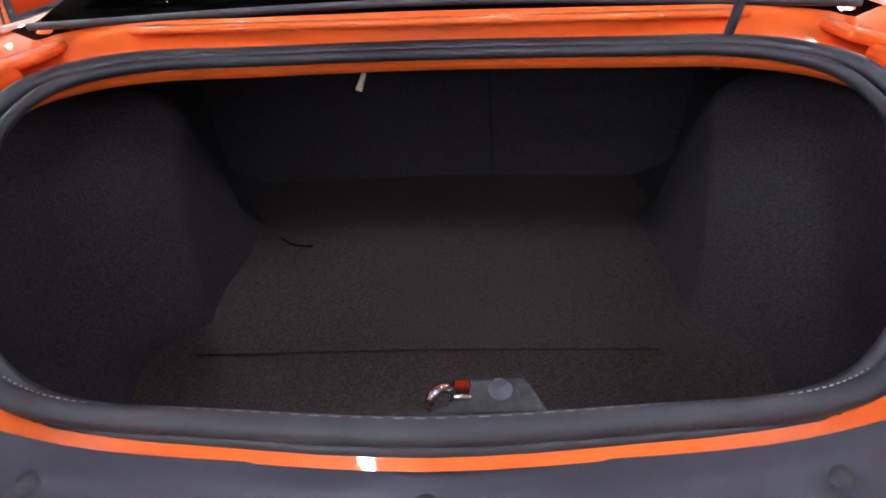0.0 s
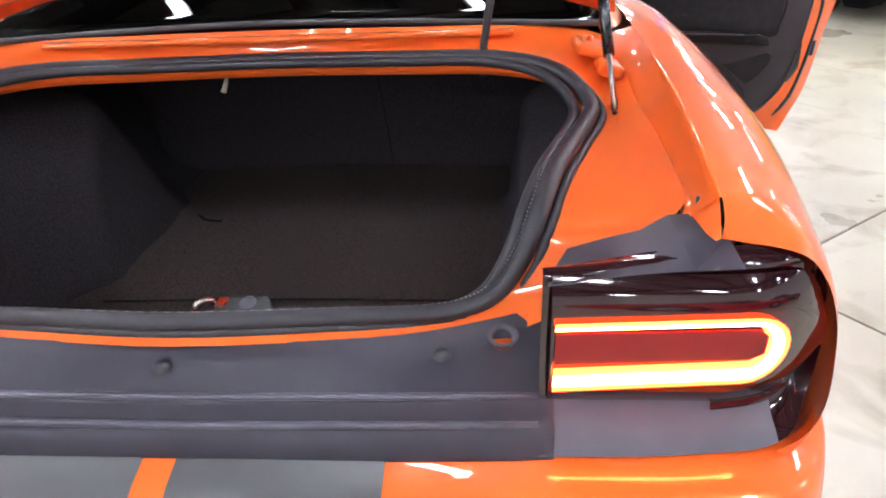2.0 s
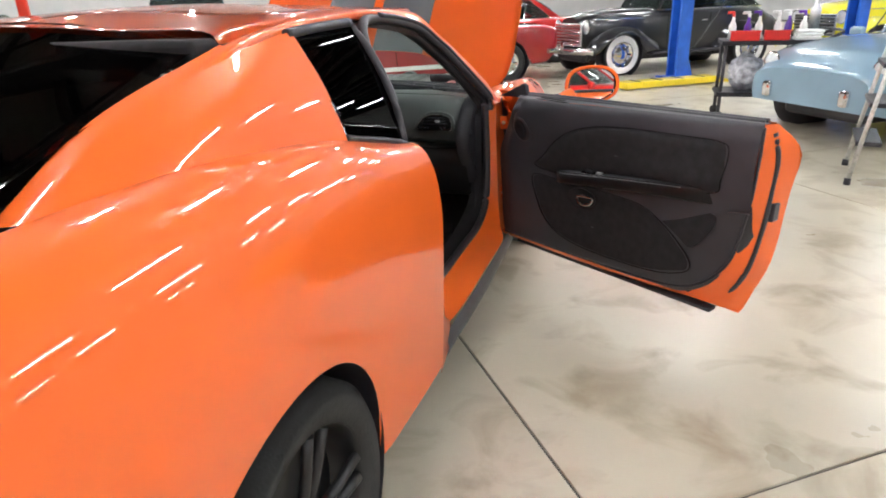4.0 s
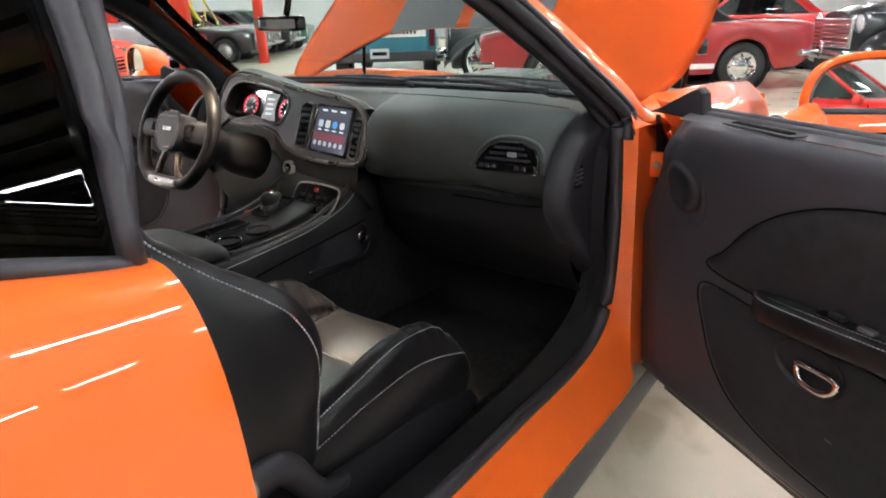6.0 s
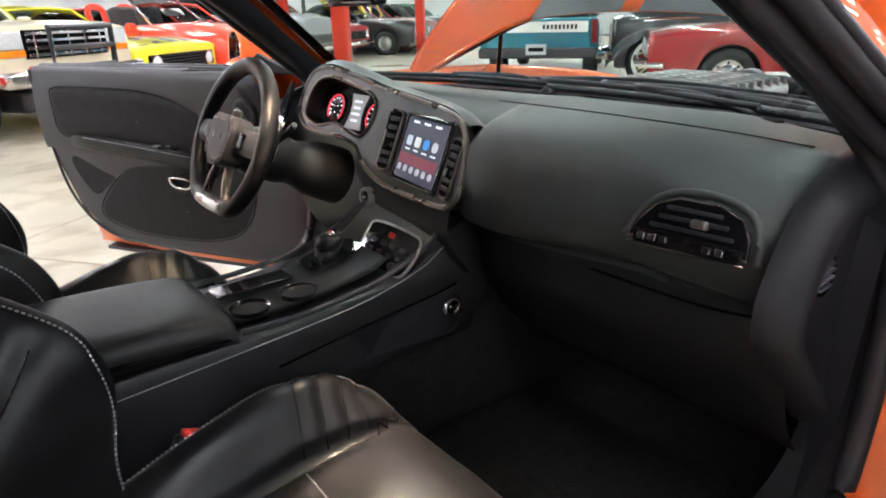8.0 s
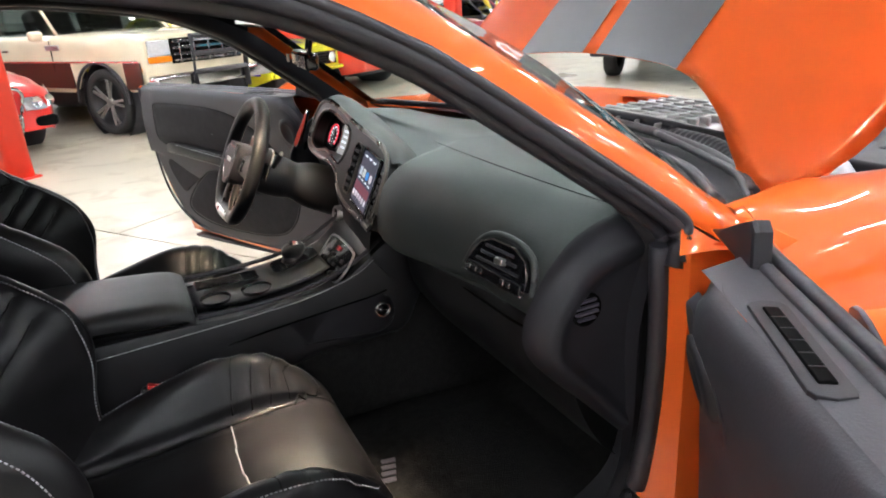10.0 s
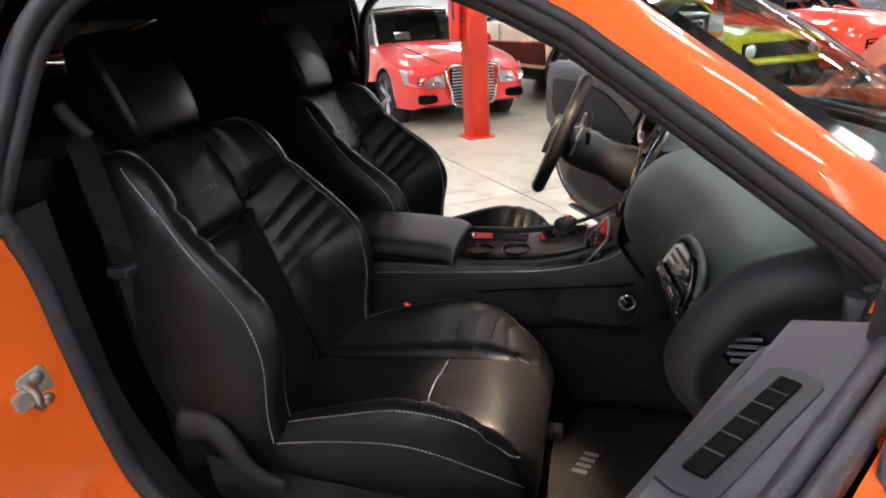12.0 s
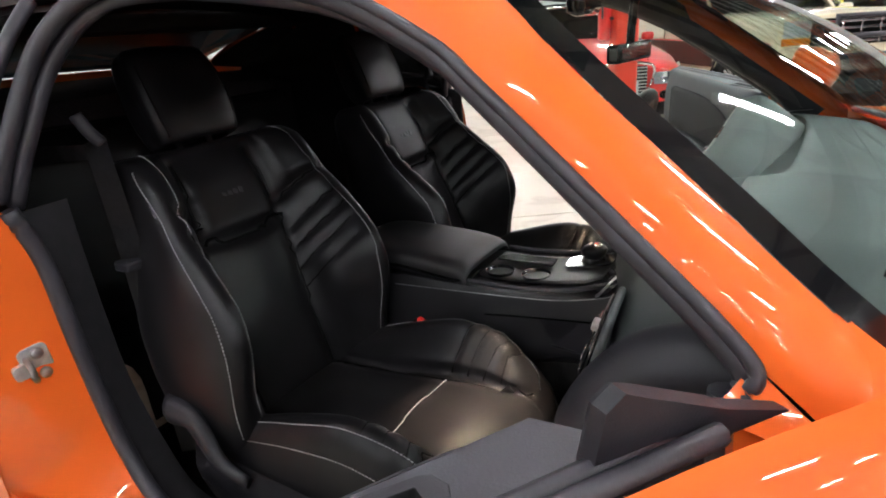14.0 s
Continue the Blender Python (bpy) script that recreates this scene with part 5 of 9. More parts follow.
bm = loft([[(0.755, 3.29, 0.97), (0.77, 3.24, 0.80), (0.765, 3.26, 0.55), (0.74, 3.25, 0.38)], [(0.80, 3.285, 0.97), (0.812, 3.235, 0.80), (0.80, 3.245, 0.55), (0.765, 3.20, 0.38)]], 16, 6)
part("kick_panel", bm, M_PLAST, car)

# the centre stack stands turned towards the driver
SCREEN_PARTS = ("touch_screen", "screen_frame", "icon", "icon_caption", "dock_icon", "screen_glow_band", "status_bar")
for ob in [o for o in dash.children_recursive if o.name.split(".")[0] in ("bezel", "bezel_rim", "gauge_hood", "touch_screen", "screen_frame", "icon", "icon_caption", "dock_icon", "screen_glow_band", "status_bar", "centre_vent", "vent_rim", "stack_panel") or (o.parent and o.parent.name.split(".")[0] == "centre_vent")]:
    for v in ob.data.vertices:
        q = v.co.x + 0.15
        if q > 0:
            flat = ob.name.split(".")[0] in SCREEN_PARTS
            v.co.y -= 0.002 + 0.18 * (q - 0.09) if flat else 1.4 * q ** 3
            v.co.x += 0.10 * q

# ---- centre console ----
M_CONS = mat("console_vinyl", (0.0115, 0.011, 0.0125), 0.44, 0, 0.2, 10, bump=0.3, bscale=420, dist=0.001)
con = thing("centre_console", "", "")
con.parent = car
con["label"] = "black centre console with shifter and armrest"


def con_sec(y, zt, w=0.135, deep=False):
    zb = 0.30 if deep else float(np.interp(y, (2.2, 2.6, 2.8, 2.95, 3.06, 3.10, 3.13, 3.16), (0.30, 0.40, 0.50, 0.515, 0.525, 0.535, 0.57, 0.66)))
    tuck = 0.0 if deep else 0.022
    return [(-w + tuck, y, zb), (-w - 0.006, y, zt - 0.10), (-w, y, zt - 0.012), (-w + 0.02, y, zt), (0, y, zt), (w - 0.02, y, zt), (w, y, zt - 0.012), (w + 0.006, y, zt - 0.10), (w + 0.006 - tuck * 0.2, y, min(zb + 0.03, zt - 0.12)), (w - tuck, y, zb)]


bm = loft([con_sec(y, z, w) for y, z, w in ((2.22, 0.66, 0.125), (2.40, 0.675, 0.13), (2.60, 0.675, 0.133), (2.70, 0.672, 0.135), (2.83, 0.685, 0.137), (2.93, 0.696, 0.14), (2.99, 0.732, 0.145), (3.05, 0.776, 0.15), (3.10, 0.792, 0.15), (3.16, 0.785, 0.142))], 40, 44)
part("console_body", bm, M_CONS, con)
part("tunnel_carpet", loft([con_sec(y, z, w, True) for y, z, w in ((2.2, 0.50, 0.11), (2.7, 0.52, 0.112), (2.9, 0.58, 0.115), (3.1, 0.66, 0.118), (3.2, 0.66, 0.128), (3.35, 0.62, 0.14), (3.6, 0.58, 0.15))], 30, 12), M_INNER, con)
bm = loft([[(-0.115, y, z - 0.06), (-0.131, y, z - 0.035), (-0.117, y, z - 0.006), (-0.06, y, z + 0.001), (0, y, z + 0.002), (0.06, y, z + 0.001), (0.117, y, z - 0.006), (0.131, y, z - 0.035), (0.115, y, z - 0.06)] for y, z in ((2.20, 0.69), (2.215, 0.725), (2.30, 0.742), (2.45, 0.738), (2.56, 0.728), (2.60, 0.712), (2.605, 0.70))], 30, 26)
part("armrest_lid", bm, mat("armrest_vinyl", (0.015, 0.0142, 0.0155), 0.46, 0, 0.2, 12, bump=0.3, bscale=320, dist=0.001, spec=0.3), con, "padded black leather armrest")
part("armrest_seam", tube([(0.131, 2.22, 0.690), (0.133, 2.4, 0.702), (0.131, 2.585, 0.685), (0.06, 2.612, 0.69)], 0.003, 6, 20), M_SEAM, con)
part("console_plate", loft([[(-0.085, 2.61, 0.683), (0.085, 2.61, 0.683)], [(-0.09, 2.75, 0.687), (0.09, 2.75, 0.687)], [(-0.095, 2.88, 0.708), (0.095, 2.88, 0.708)], [(-0.09, 2.93, 0.724), (0.09, 2.93, 0.724)]], 8, 16, 0.006), mat("satin_grey_plate", (0.085, 0.083, 0.085), 0.36, 0.35, 0.12, 14, bump=0.1, bscale=260, dist=0.001), con, "satin grey console trim plate")
part("shift_gate", prism(rrect(0.075, 0.12, 0.02), 0.004, basis((-0.03, 2.87, 0.714), (1, 0, 0), (0, 1, 0.2))), M_GLOSSBLK, con)
for dy in (2.66, 2.755):
    part("cup_holder", lathe([(0.036, 0.004), (0.034, 0.004), (0.031, -0.05), (0.0, -0.05)], 24, Matrix.Translation((0.045, dy, 0.688 if dy < 2.7 else 0.691))), M_GLOSSBLK, con)
part("tray_door", box((-0.04, 2.70, 0.695), (0.05, 0.15, 0.006), 0.002), M_GLOSSBLK, con)
def side_x(y):
    return float(np.interp(y, (2.70, 2.83, 2.93, 2.99, 3.05), (0.135, 0.137, 0.14, 0.145, 0.15))) + 0.0085


pocket = [(2.80, 0.626), (2.84, 0.566), (2.93, 0.556), (3.005, 0.552), (3.04, 0.566), (3.058, 0.60), (3.052, 0.632), (3.035, 0.646), (3.0, 0.644), (2.90, 0.636)]
bm = bmesh.new()
bm.faces.new([bm.verts.new((side_x(y) - 0.0012, y, z)) for y, z in pocket])
bmesh.ops.solidify(bm, geom=bm.faces[:], thickness=0.002)
part("side_pocket", bm, M_PLAST, con, "dark recessed side pocket")
part("side_trim", tube([(side_x(y), y, z) for y, z in ((2.83, 0.563), (2.93, 0.554), (3.005, 0.550), (3.045, 0.566), (3.060, 0.60), (3.052, 0.636), (3.038, 0.648))], 0.0020, 6, 40), M_PLAST, con, "thin raised console side trim")
part("side_crease", tube([(side_x(y), y, z) for y, z in ((2.66, 0.612), (2.80, 0.628), (2.92, 0.640), (3.0, 0.650), (3.045, 0.660))], 0.0022, 6, 30), M_SEAM, con)
for s in (1, -1):
    part("console_edge", tube([(s * 0.128, 2.61, 0.688), (s * 0.131, 2.72, 0.688), (s * 0.133, 2.85, 0.70), (s * 0.136, 2.94, 0.728), (s * 0.14, 2.995, 0.756), (s * 0.125, 3.06, 0.792)], 0.006, 8, 30), M_PLAST, con)
    part("console_stitching", tube([(s * 0.137, 2.40, 0.650), (s * 0.141, 2.72, 0.668), (s * 0.143, 2.86, 0.682), (s * 0.147, 2.97, 0.712), (s * 0.152, 3.02, 0.744)], 0.001, 4, 40), M_THREAD, con)
sock = part("power_socket", lathe([(0.0, -0.004), (0.012, -0.004), (0.014, 0.004), (0.020, 0.006), (0.022, 0.0)], 26, basis((0.1592, 3.030, 0.612), (0, 1, 0), (0, 0, 1))), M_CHROME, con, "chrome-ringed power socket")
part("socket_lid", lathe([(0.0, 0.006), (0.010, 0.006), (0.012, 0.0)], 20, basis((0.1592, 3.030, 0.612), (0, 1, 0), (0, 0, 1))), M_GLOSSBLK, sock)
# climate panel
CP = basis((0.047, 2.959, 0.718), (1, 0, 0), (0, 0.648, 0.81))
cpo = curve_pts([(-0.070, -0.040, 0), (-0.082, 0.028, 0), (-0.062, 0.050, 0), (0.055, 0.050, 0), (0.092, 0.034, 0), (0.082, -0.034, 0), (0.0, -0.048, 0)], 40, True)
cl = part("climate_panel", prism([(p.x, p.y) for p in cpo], 0.012, CP, 0.003), M_GLOSSBLK, con, "climate control panel with knobs and buttons")
part("panel_rim", tube([tuple(CP @ Vector((p.x, p.y, 0.011))) for p in cpo], 0.0032, 6, 70, True), M_STEEL, cl, "thin bright panel rim")
for kx, ky, kr in ((-0.045, -0.030, 0.009), (0.058, -0.026, 0.009)):
    part("knob", lathe([(0, 0.02), (kr - 0.004, 0.02), (kr, 0.014), (kr + 0.002, 0.0)], 20, CP @ Matrix.Translation((kx, ky, 0.012))), M_PLAST, cl)
for k in range(8):
    part("button", box((0, 0, 0), (0.016, 0.009, 0.005), 0.002, CP @ Matrix.Translation((-0.045 + 0.033 * (k % 4), -0.008 + 0.020 * (k // 4), 0.013))), M_PLAST, cl)
part("hazard_button", box((0, 0, 0), (0.013, 0.011, 0.007), 0.002, CP @ Matrix.Translation((0.003, 0.032, 0.015))), M_REDBTN, cl, "red hazard button")
# shifter
sh = part("shifter", tube([(-0.04, 2.865, 0.690), (-0.04, 2.872, 0.734)], lambda t: 0.034 - 0.014 * t, 12, 8), M_LEATHER, con, "short black leather shifter with chrome cap")
bm = loft([[(-0.04 + r * math.cos(a), y + 1.15 * r * math.sin(a), z) for a in [2 * math.pi * k / 10 for k in range(10)]] for y, z, r in ((2.866, 0.706, 0.012), (2.868, 0.716, 0.018), (2.872, 0.734, 0.026), (2.876, 0.748, 0.025), (2.878, 0.756, 0.014), (2.878, 0.758, 0.002))], 20, 16, wrap=True)
part("knob", bm, M_LEATHER, sh)
part("knob_cap", lathe([(0, 0.003), (0.012, 0.003), (0.015, 0.0)], 18, Matrix.Translation((-0.04, 2.878, 0.756))), M_CHROME, sh)
part("knob_mark", box((-0.04, 2.878, 0.7598), (0.010, 0.006, 0.001), 0), M_REDBTN, sh)
bk = part("belt_buckle", box((0.17, 2.475, 0.53), (0.022, 0.045, 0.09), 0.006, Matrix.Rotation(radians(-25), 4, "X")), M_PLAST, con, "black buckle with a red release button")
part("release_button", box((0.168, 2.498, 0.571), (0.016, 0.035, 0.012), 0.003, Matrix.Rotation(radians(-25), 4, "X")), M_REDBTN, bk)

# ---- steering wheel ----
SWC = Vector((-0.40, 2.835, 0.902))
SW = basis(SWC, (1, 0, 0), (0, math.sin(radians(24)), math.cos(radians(24))))
sw = thing("steering_wheel", "", "")
sw.parent = car
sw["label"] = "thick black leather steering wheel with flat base"


def rim_pt(a):
    x, y = 0.178 * math.cos(a), 0.178 * math.sin(a)
    if y < -0.145:
        y = -0.145 - 0.25 * (-0.145 - y)
    return (x, y, 0)


part("rim", tube([tuple(SW @ Vector(rim_pt(2 * math.pi * k / 36))) for k in range(36)], 0.020, 12, 72, True), M_LEATHER, sw)
hub = part("hub", prism([(p.x, p.y) for p in curve_pts([(-0.062, 0.045, 0), (0.0, 0.055, 0), (0.062, 0.045, 0), (0.06, -0.02, 0), (0.035, -0.06, 0), (-0.035, -0.06, 0), (-0.06, -0.02, 0)], 40, True)], 0.05, SW @ Matrix.Translation((0, 0, -0.015)), 0.012), M_PLAST, sw, "airbag hub with a chrome badge outline")
part("hub_outline", tube([tuple(SW @ Vector((p.x, p.y, 0.035))) for p in curve_pts([(-0.05, 0.036, 0), (0.0, 0.043, 0), (0.05, 0.036, 0), (0.047, -0.018, 0), (0.027, -0.048, 0), (-0.027, -0.048, 0), (-0.047, -0.018, 0)], 40, True)], 0.0012, 5, 60, True), M_CHROME, hub)
for k in range(3):
    part("badge_bar", box((0, 0, 0), (0.010, 0.012, 0.003), 0.001, SW @ Matrix.Translation((-0.015 + 0.015 * k, 0.004, 0.0365))), M_STEEL, hub)
for s in (1, -1):
    part("spoke", loft([[tuple(SW @ Vector((s * x, y, z))) for y, z in ((-0.022, 0.012), (0.0, 0.018), (0.03, 0.012), (0.03, -0.012), (-0.022, -0.012), (-0.022, 0.012))] for x in (0.05, 0.10, 0.165)], 20, 10), M_PLAST, sw)
    part("switch_pad", box((0, 0, 0), (0.045, 0.035, 0.012), 0.005, SW @ Matrix.Translation((s * 0.088, 0.006, 0.018))), M_GLOSSBLK, sw)
    part("lower_spoke", tube([tuple(SW @ Vector(p)) for p in ((s * 0.03, -0.05, 0.0), (s * 0.045, -0.10, 0.004), (s * 0.06, -0.147, 0.0))], 0.010, 8, 12), M_SATIN, sw)
    part("paddle", box((0, 0, 0), (0.05, 0.09, 0.008), 0.004, SW @ Matrix.Translation((s * 0.115, 0.03, -0.045))), M_SATIN, sw)
part("rim_insert", tube([tuple(SW @ Vector(p)) for p in ((-0.07, -0.152, 0.010), (0, -0.155, 0.012), (0.07, -0.152, 0.010))], 0.013, 8, 14), M_STEEL, sw, "polished base of the rim")
col = part("column_shroud", loft([[tuple(SW @ Vector((r * math.cos(a), 0.95 * r * math.sin(a) - 0.01, z))) for a in [2 * math.pi * k / 10 for k in range(10)]] for r, z in ((0.045, -0.02), (0.062, -0.05), (0.065, -0.12), (0.058, -0.16), (0.075, -0.22), (0.08, -0.30))], 20, 20, wrap=True), M_CONS, sw)
part("stalk", tube([tuple(SW @ Vector(p)) for p in ((0.05, 0.02, -0.08), (0.11, 0.05, -0.07), (0.16, 0.075, -0.06))], 0.007, 8, 12), M_PLAST, sw)
part("stalk", tube([tuple(SW @ Vector(p)) for p in ((-0.05, 0.02, -0.08), (-0.11, 0.05, -0.07), (-0.16, 0.075, -0.06))], 0.007, 8, 12), M_PLAST, sw)

# inside mirror and dash camera
im = thing("inside_mirror", "", "")
im.parent = car
im["label"] = "black inside mirror with a small dash camera below"
part("housing", box((0.02, 2.86, 1.315), (0.24, 0.035, 0.07), 0.016, Matrix.Rotation(radians(8), 4, "Z")), M_GLOSSBLK, im)
part("glass", box((0.0185, 2.841, 1.315), (0.222, 0.003, 0.056), 0.001, Matrix.Rotation(radians(8), 4, "Z")), M_MIRROR, im)
part("stem", tube([(0.02, 2.885, 1.32), (0.03, 2.93, 1.345), (0.03, 2.97, 1.375)], 0.012, 8, 10), M_GLOSSBLK, im)
part("mount", tube([(0.03, 2.97, 1.375), (0.03, 2.96, 1.27), (0.02, 2.955, 1.225)], 0.009, 8, 10), M_GLOSSBLK, im)
part("dash_camera", box((0.0, 2.95, 1.205), (0.19, 0.032, 0.038), 0.008, Matrix.Rotation(radians(-6), 4, "Z")), M_GLOSSBLK, im)
part("camera_label", box((-0.075, 2.931, 1.207), (0.025, 0.004, 0.018), 0.001, Matrix.Rotation(radians(-6), 4, "Z")), M_WHITEP, im)


# ---- front seats ----
def seat(cx, mirror, lean_by):
    s = thing("front_seat", "", "")
    s.parent = car
    s["label"] = "black leather bucket seat with grey double stitching"
    f = -1 if mirror else 1

    def P(dx, y, z):
        return (cx + f * dx, y, z)

    # cushion
    def cus(y, zc, bo, wo, zb=0.36):
        return [P(-wo + 0.01, y, zb), P(-wo, y, zc - 0.03), P(-wo + 0.02, y, zc + bo * 0.8), P(-0.205, y, zc + bo), P(-0.155, y, zc + bo * 0.35), P(-0.13, y, zc - 0.004), P(0, y, zc - 0.002),
                P(0.13, y, zc - 0.004), P(0.155, y, zc + bo * 0.35), P(0.205, y, zc + bo), P(wo - 0.02, y, zc + bo * 0.8), P(wo, y, zc - 0.03), P(wo - 0.01, y, zb)]

    bm = loft([cus(2.20, 0.47, 0.015, 0.24), cus(2.32, 0.485, 0.035, 0.255), cus(2.48, 0.495, 0.078, 0.264), cus(2.62, 0.508, 0.098, 0.268), cus(2.72, 0.514, 0.080, 0.264),
               cus(2.79, 0.504, 0.034, 0.257), cus(2.838, 0.476, 0.004, 0.247), cus(2.862, 0.43, 0.0, 0.235, 0.37), cus(2.855, 0.385, 0.0, 0.23, 0.36)], 110, 100)
    pleats, seams = [], []
    for k in (-1, 1):
        seams.append([P(k * 0.128, 2.24, 0.478), P(k * 0.13, 2.48, 0.497), P(k * 0.13, 2.62, 0.507), P(k * 0.135, 2.76, 0.513), P(k * 0.16, 2.83, 0.503)])
        for j in range(4):
            y0 = 2.63 + 0.042 * j
            pleats.append([P(k * 0.140, y0, 0.515), P(k * 0.175, y0 + 0.012, 0.57), P(k * 0.205, y0 + 0.02, 0.60 - 0.012 * j), P(k * 0.228, y0 + 0.026, 0.595 - 0.014 * j)])
    cross = [P(-0.13, 2.622, 0.507), P(0, 2.618, 0.506), P(0.13, 2.622, 0.507)]
    tree = upholster(bm, [(q, 0.007, 0.010) for q in seams] + [(q, 0.0026, 0.007) for q in pleats] + [(cross, 0.003, 0.008)], P(0, 2.5, 0.5), (0, 0, 1))
    part("cushion", bm, M_LEATHER, s)
    # near-black tubes paint the shade into the pressed cushion seams and pleats
    for q in seams:
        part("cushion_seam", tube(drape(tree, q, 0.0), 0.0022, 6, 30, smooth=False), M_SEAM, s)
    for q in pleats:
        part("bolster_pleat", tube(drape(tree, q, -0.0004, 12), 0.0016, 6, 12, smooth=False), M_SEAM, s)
    for k in (-1, 1):
        part("piping", stitches(drape(tree, [P(k * 0.225, 2.24, 0.51), P(k * 0.236, 2.48, 0.572), P(k * 0.238, 2.62, 0.602), P(k * 0.232, 2.75, 0.580), P(k * 0.220, 2.82, 0.530), P(k * 0.185, 2.845, 0.498)], 0.001), 0.0014), M_THREAD, s)
        part("side_stitching", stitches(drape(tree, [P(k * 0.262, 2.26, 0.49), P(k * 0.270, 2.48, 0.535), P(k * 0.274, 2.64, 0.548), P(k * 0.264, 2.78, 0.508), P(k * 0.237, 2.85, 0.465)], 0.001), 0.0014), M_THREAD, s)
    part("cross_seam", tube(drape(tree, cross, 0.0006), 0.0014, 6, 16, smooth=False), M_THREAD, s)
    # backrest in its own leaning frame
    B = basis((cx, 2.285, 0.50), (1, 0, 0), (0, -0.40, 0.917))

    def lean(h):
        q = min(1.0, max(0.0, (h - 0.15) / 0.30))
        return lean_by * q * q * (3 - 2 * q)

    def Q(dx, h, d):
        return tuple(B @ Vector((f * dx + lean(h), h, -d)))

    def bk_(h, w, bo, dc=0.0, bd=-0.11):
        w = w * 1.05
        return [Q(-w + 0.03, h, bd), Q(-w - 0.005, h, bd * 0.4), Q(-w, h, dc + bo * 0.7), Q(-w + 0.04, h, dc + bo), Q(-w * 0.64, h, dc + bo * 0.4), Q(-0.125, h, dc), Q(0, h, dc - 0.002),
                Q(0.125, h, dc), Q(w * 0.64, h, dc + bo * 0.4), Q(w - 0.04, h, dc + bo), Q(w, h, dc + bo * 0.7), Q(w + 0.005, h, bd * 0.4), Q(w - 0.03, h, bd)]

    bm = loft([bk_(-0.06, 0.235, 0.085), bk_(0.04, 0.255, 0.116, 0.012), bk_(0.14, 0.261, 0.173, 0.018), bk_(0.22, 0.259, 0.186, 0.015), bk_(0.28, 0.262, 0.169, 0.011), bk_(0.38, 0.258, 0.119, 0.004), bk_(0.47, 0.242, 0.082, 0.0, -0.10), bk_(0.54, 0.237, 0.066, -0.004, -0.09),
               bk_(0.588, 0.226, 0.040, -0.012, -0.08), bk_(0.604, 0.21, 0.004, -0.03, -0.07), bk_(0.606, 0.18, -0.02, -0.045, -0.06)], 116, 116)
    # shoulders and upper panel stand proud of the lower back
    ahead = B.to_3x3() @ Vector((0, 0, -1))
    inv = B.inverted()
    for v in bm.verts:
        lc = inv @ v.co
        lc.x -= lean(lc.y)
        if -lc.z > -0.05:
            up = min(1.0, max(0.0, (lc.y - 0.375) / 0.02)) * min(1.0, max(0.0, (0.60 - lc.y) / 0.10))
            mid = min(1.0, max(0.0, (0.118 - abs(lc.x)) / 0.03))
            sh = min(1.0, max(0.0, (lc.y - 0.445) / 0.03)) * min(1.0, max(0.0, (0.62 - lc.y) / 0.06)) * min(1.0, max(0.0, (abs(lc.x) - 0.118) / 0.03))
            v.co += ahead * (0.010 * up * mid + 0.010 * sh)
    seams, pleats, bends = [], [], []
    for k in (-1, 1):
        seams.append([Q(k * 0.122, -0.02, 0.006), Q(k * 0.124, 0.15, 0.021), Q(k * 0.122, 0.32, 0.012), Q(k * 0.118, 0.46, 0.003), Q(k * 0.11, 0.57, -0.006)])
        bends.append([Q(k * 0.120, 0.415, 0.004), Q(k * 0.17, 0.435, 0.03), Q(k * 0.200, 0.445, 0.055), Q(k * 0.225, 0.45, 0.07)])
        for j in range(4):
            h0 = 0.215 + 0.052 * j
            pleats.append([Q(k * 0.130, h0 - 0.035, 0.016), Q(k * 0.160, h0 - 0.01, 0.055), Q(k * 0.190, h0 + 0.015, 0.11), Q(k * 0.216, h0 + 0.035, 0.15)])
    cross = [Q(-0.118, 0.378, 0.007), Q(-0.05, 0.367, 0.006), Q(0.05, 0.367, 0.006), Q(0.118, 0.378, 0.007)]
    tree = upholster(bm, [(q, 0.008, 0.011) for q in seams] + [(q, 0.009, 0.010) for q in bends] + [(q, 0.0036, 0.008) for q in pleats] + [(cross, 0.009, 0.014)], Q(0, 0.2, 0.02), ahead)
    part("backrest", bm, M_LEATHER, s)
    # backrest grooves get their shade as near-black tubes along the seams
    for q in seams:
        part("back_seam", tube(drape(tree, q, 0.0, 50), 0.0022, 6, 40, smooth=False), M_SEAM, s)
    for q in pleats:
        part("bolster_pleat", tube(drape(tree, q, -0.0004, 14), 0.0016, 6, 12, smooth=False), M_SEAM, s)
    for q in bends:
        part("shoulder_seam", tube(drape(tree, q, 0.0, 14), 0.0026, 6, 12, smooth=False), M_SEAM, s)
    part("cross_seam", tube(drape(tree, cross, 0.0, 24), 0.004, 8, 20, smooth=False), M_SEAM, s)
    bm = ruled([Q(-0.20, 0.0, -0.11), Q(-0.235, 0.3, -0.115), Q(-0.20, 0.58, -0.08)], [Q(0.20, 0.0, -0.11), Q(0.235, 0.3, -0.115), Q(0.20, 0.58, -0.08)], 16, 8, 0.0)
    part("back_panel", bm, M_PLAST, s)
    for k in (-1, 1):
        part("piping", stitches(drape(tree, [Q(k * 0.208, -0.05, 0.085), Q(k * 0.218, 0.03, 0.124), Q(k * 0.228, 0.12, 0.170), Q(k * 0.235, 0.22, 0.190), Q(k * 0.233, 0.30, 0.160), Q(k * 0.224, 0.38, 0.118), Q(k * 0.213, 0.47, 0.080), Q(k * 0.203, 0.56, 0.052), Q(k * 0.19, 0.60, 0.012)], 0.001, 60), 0.0014), M_THREAD, s)
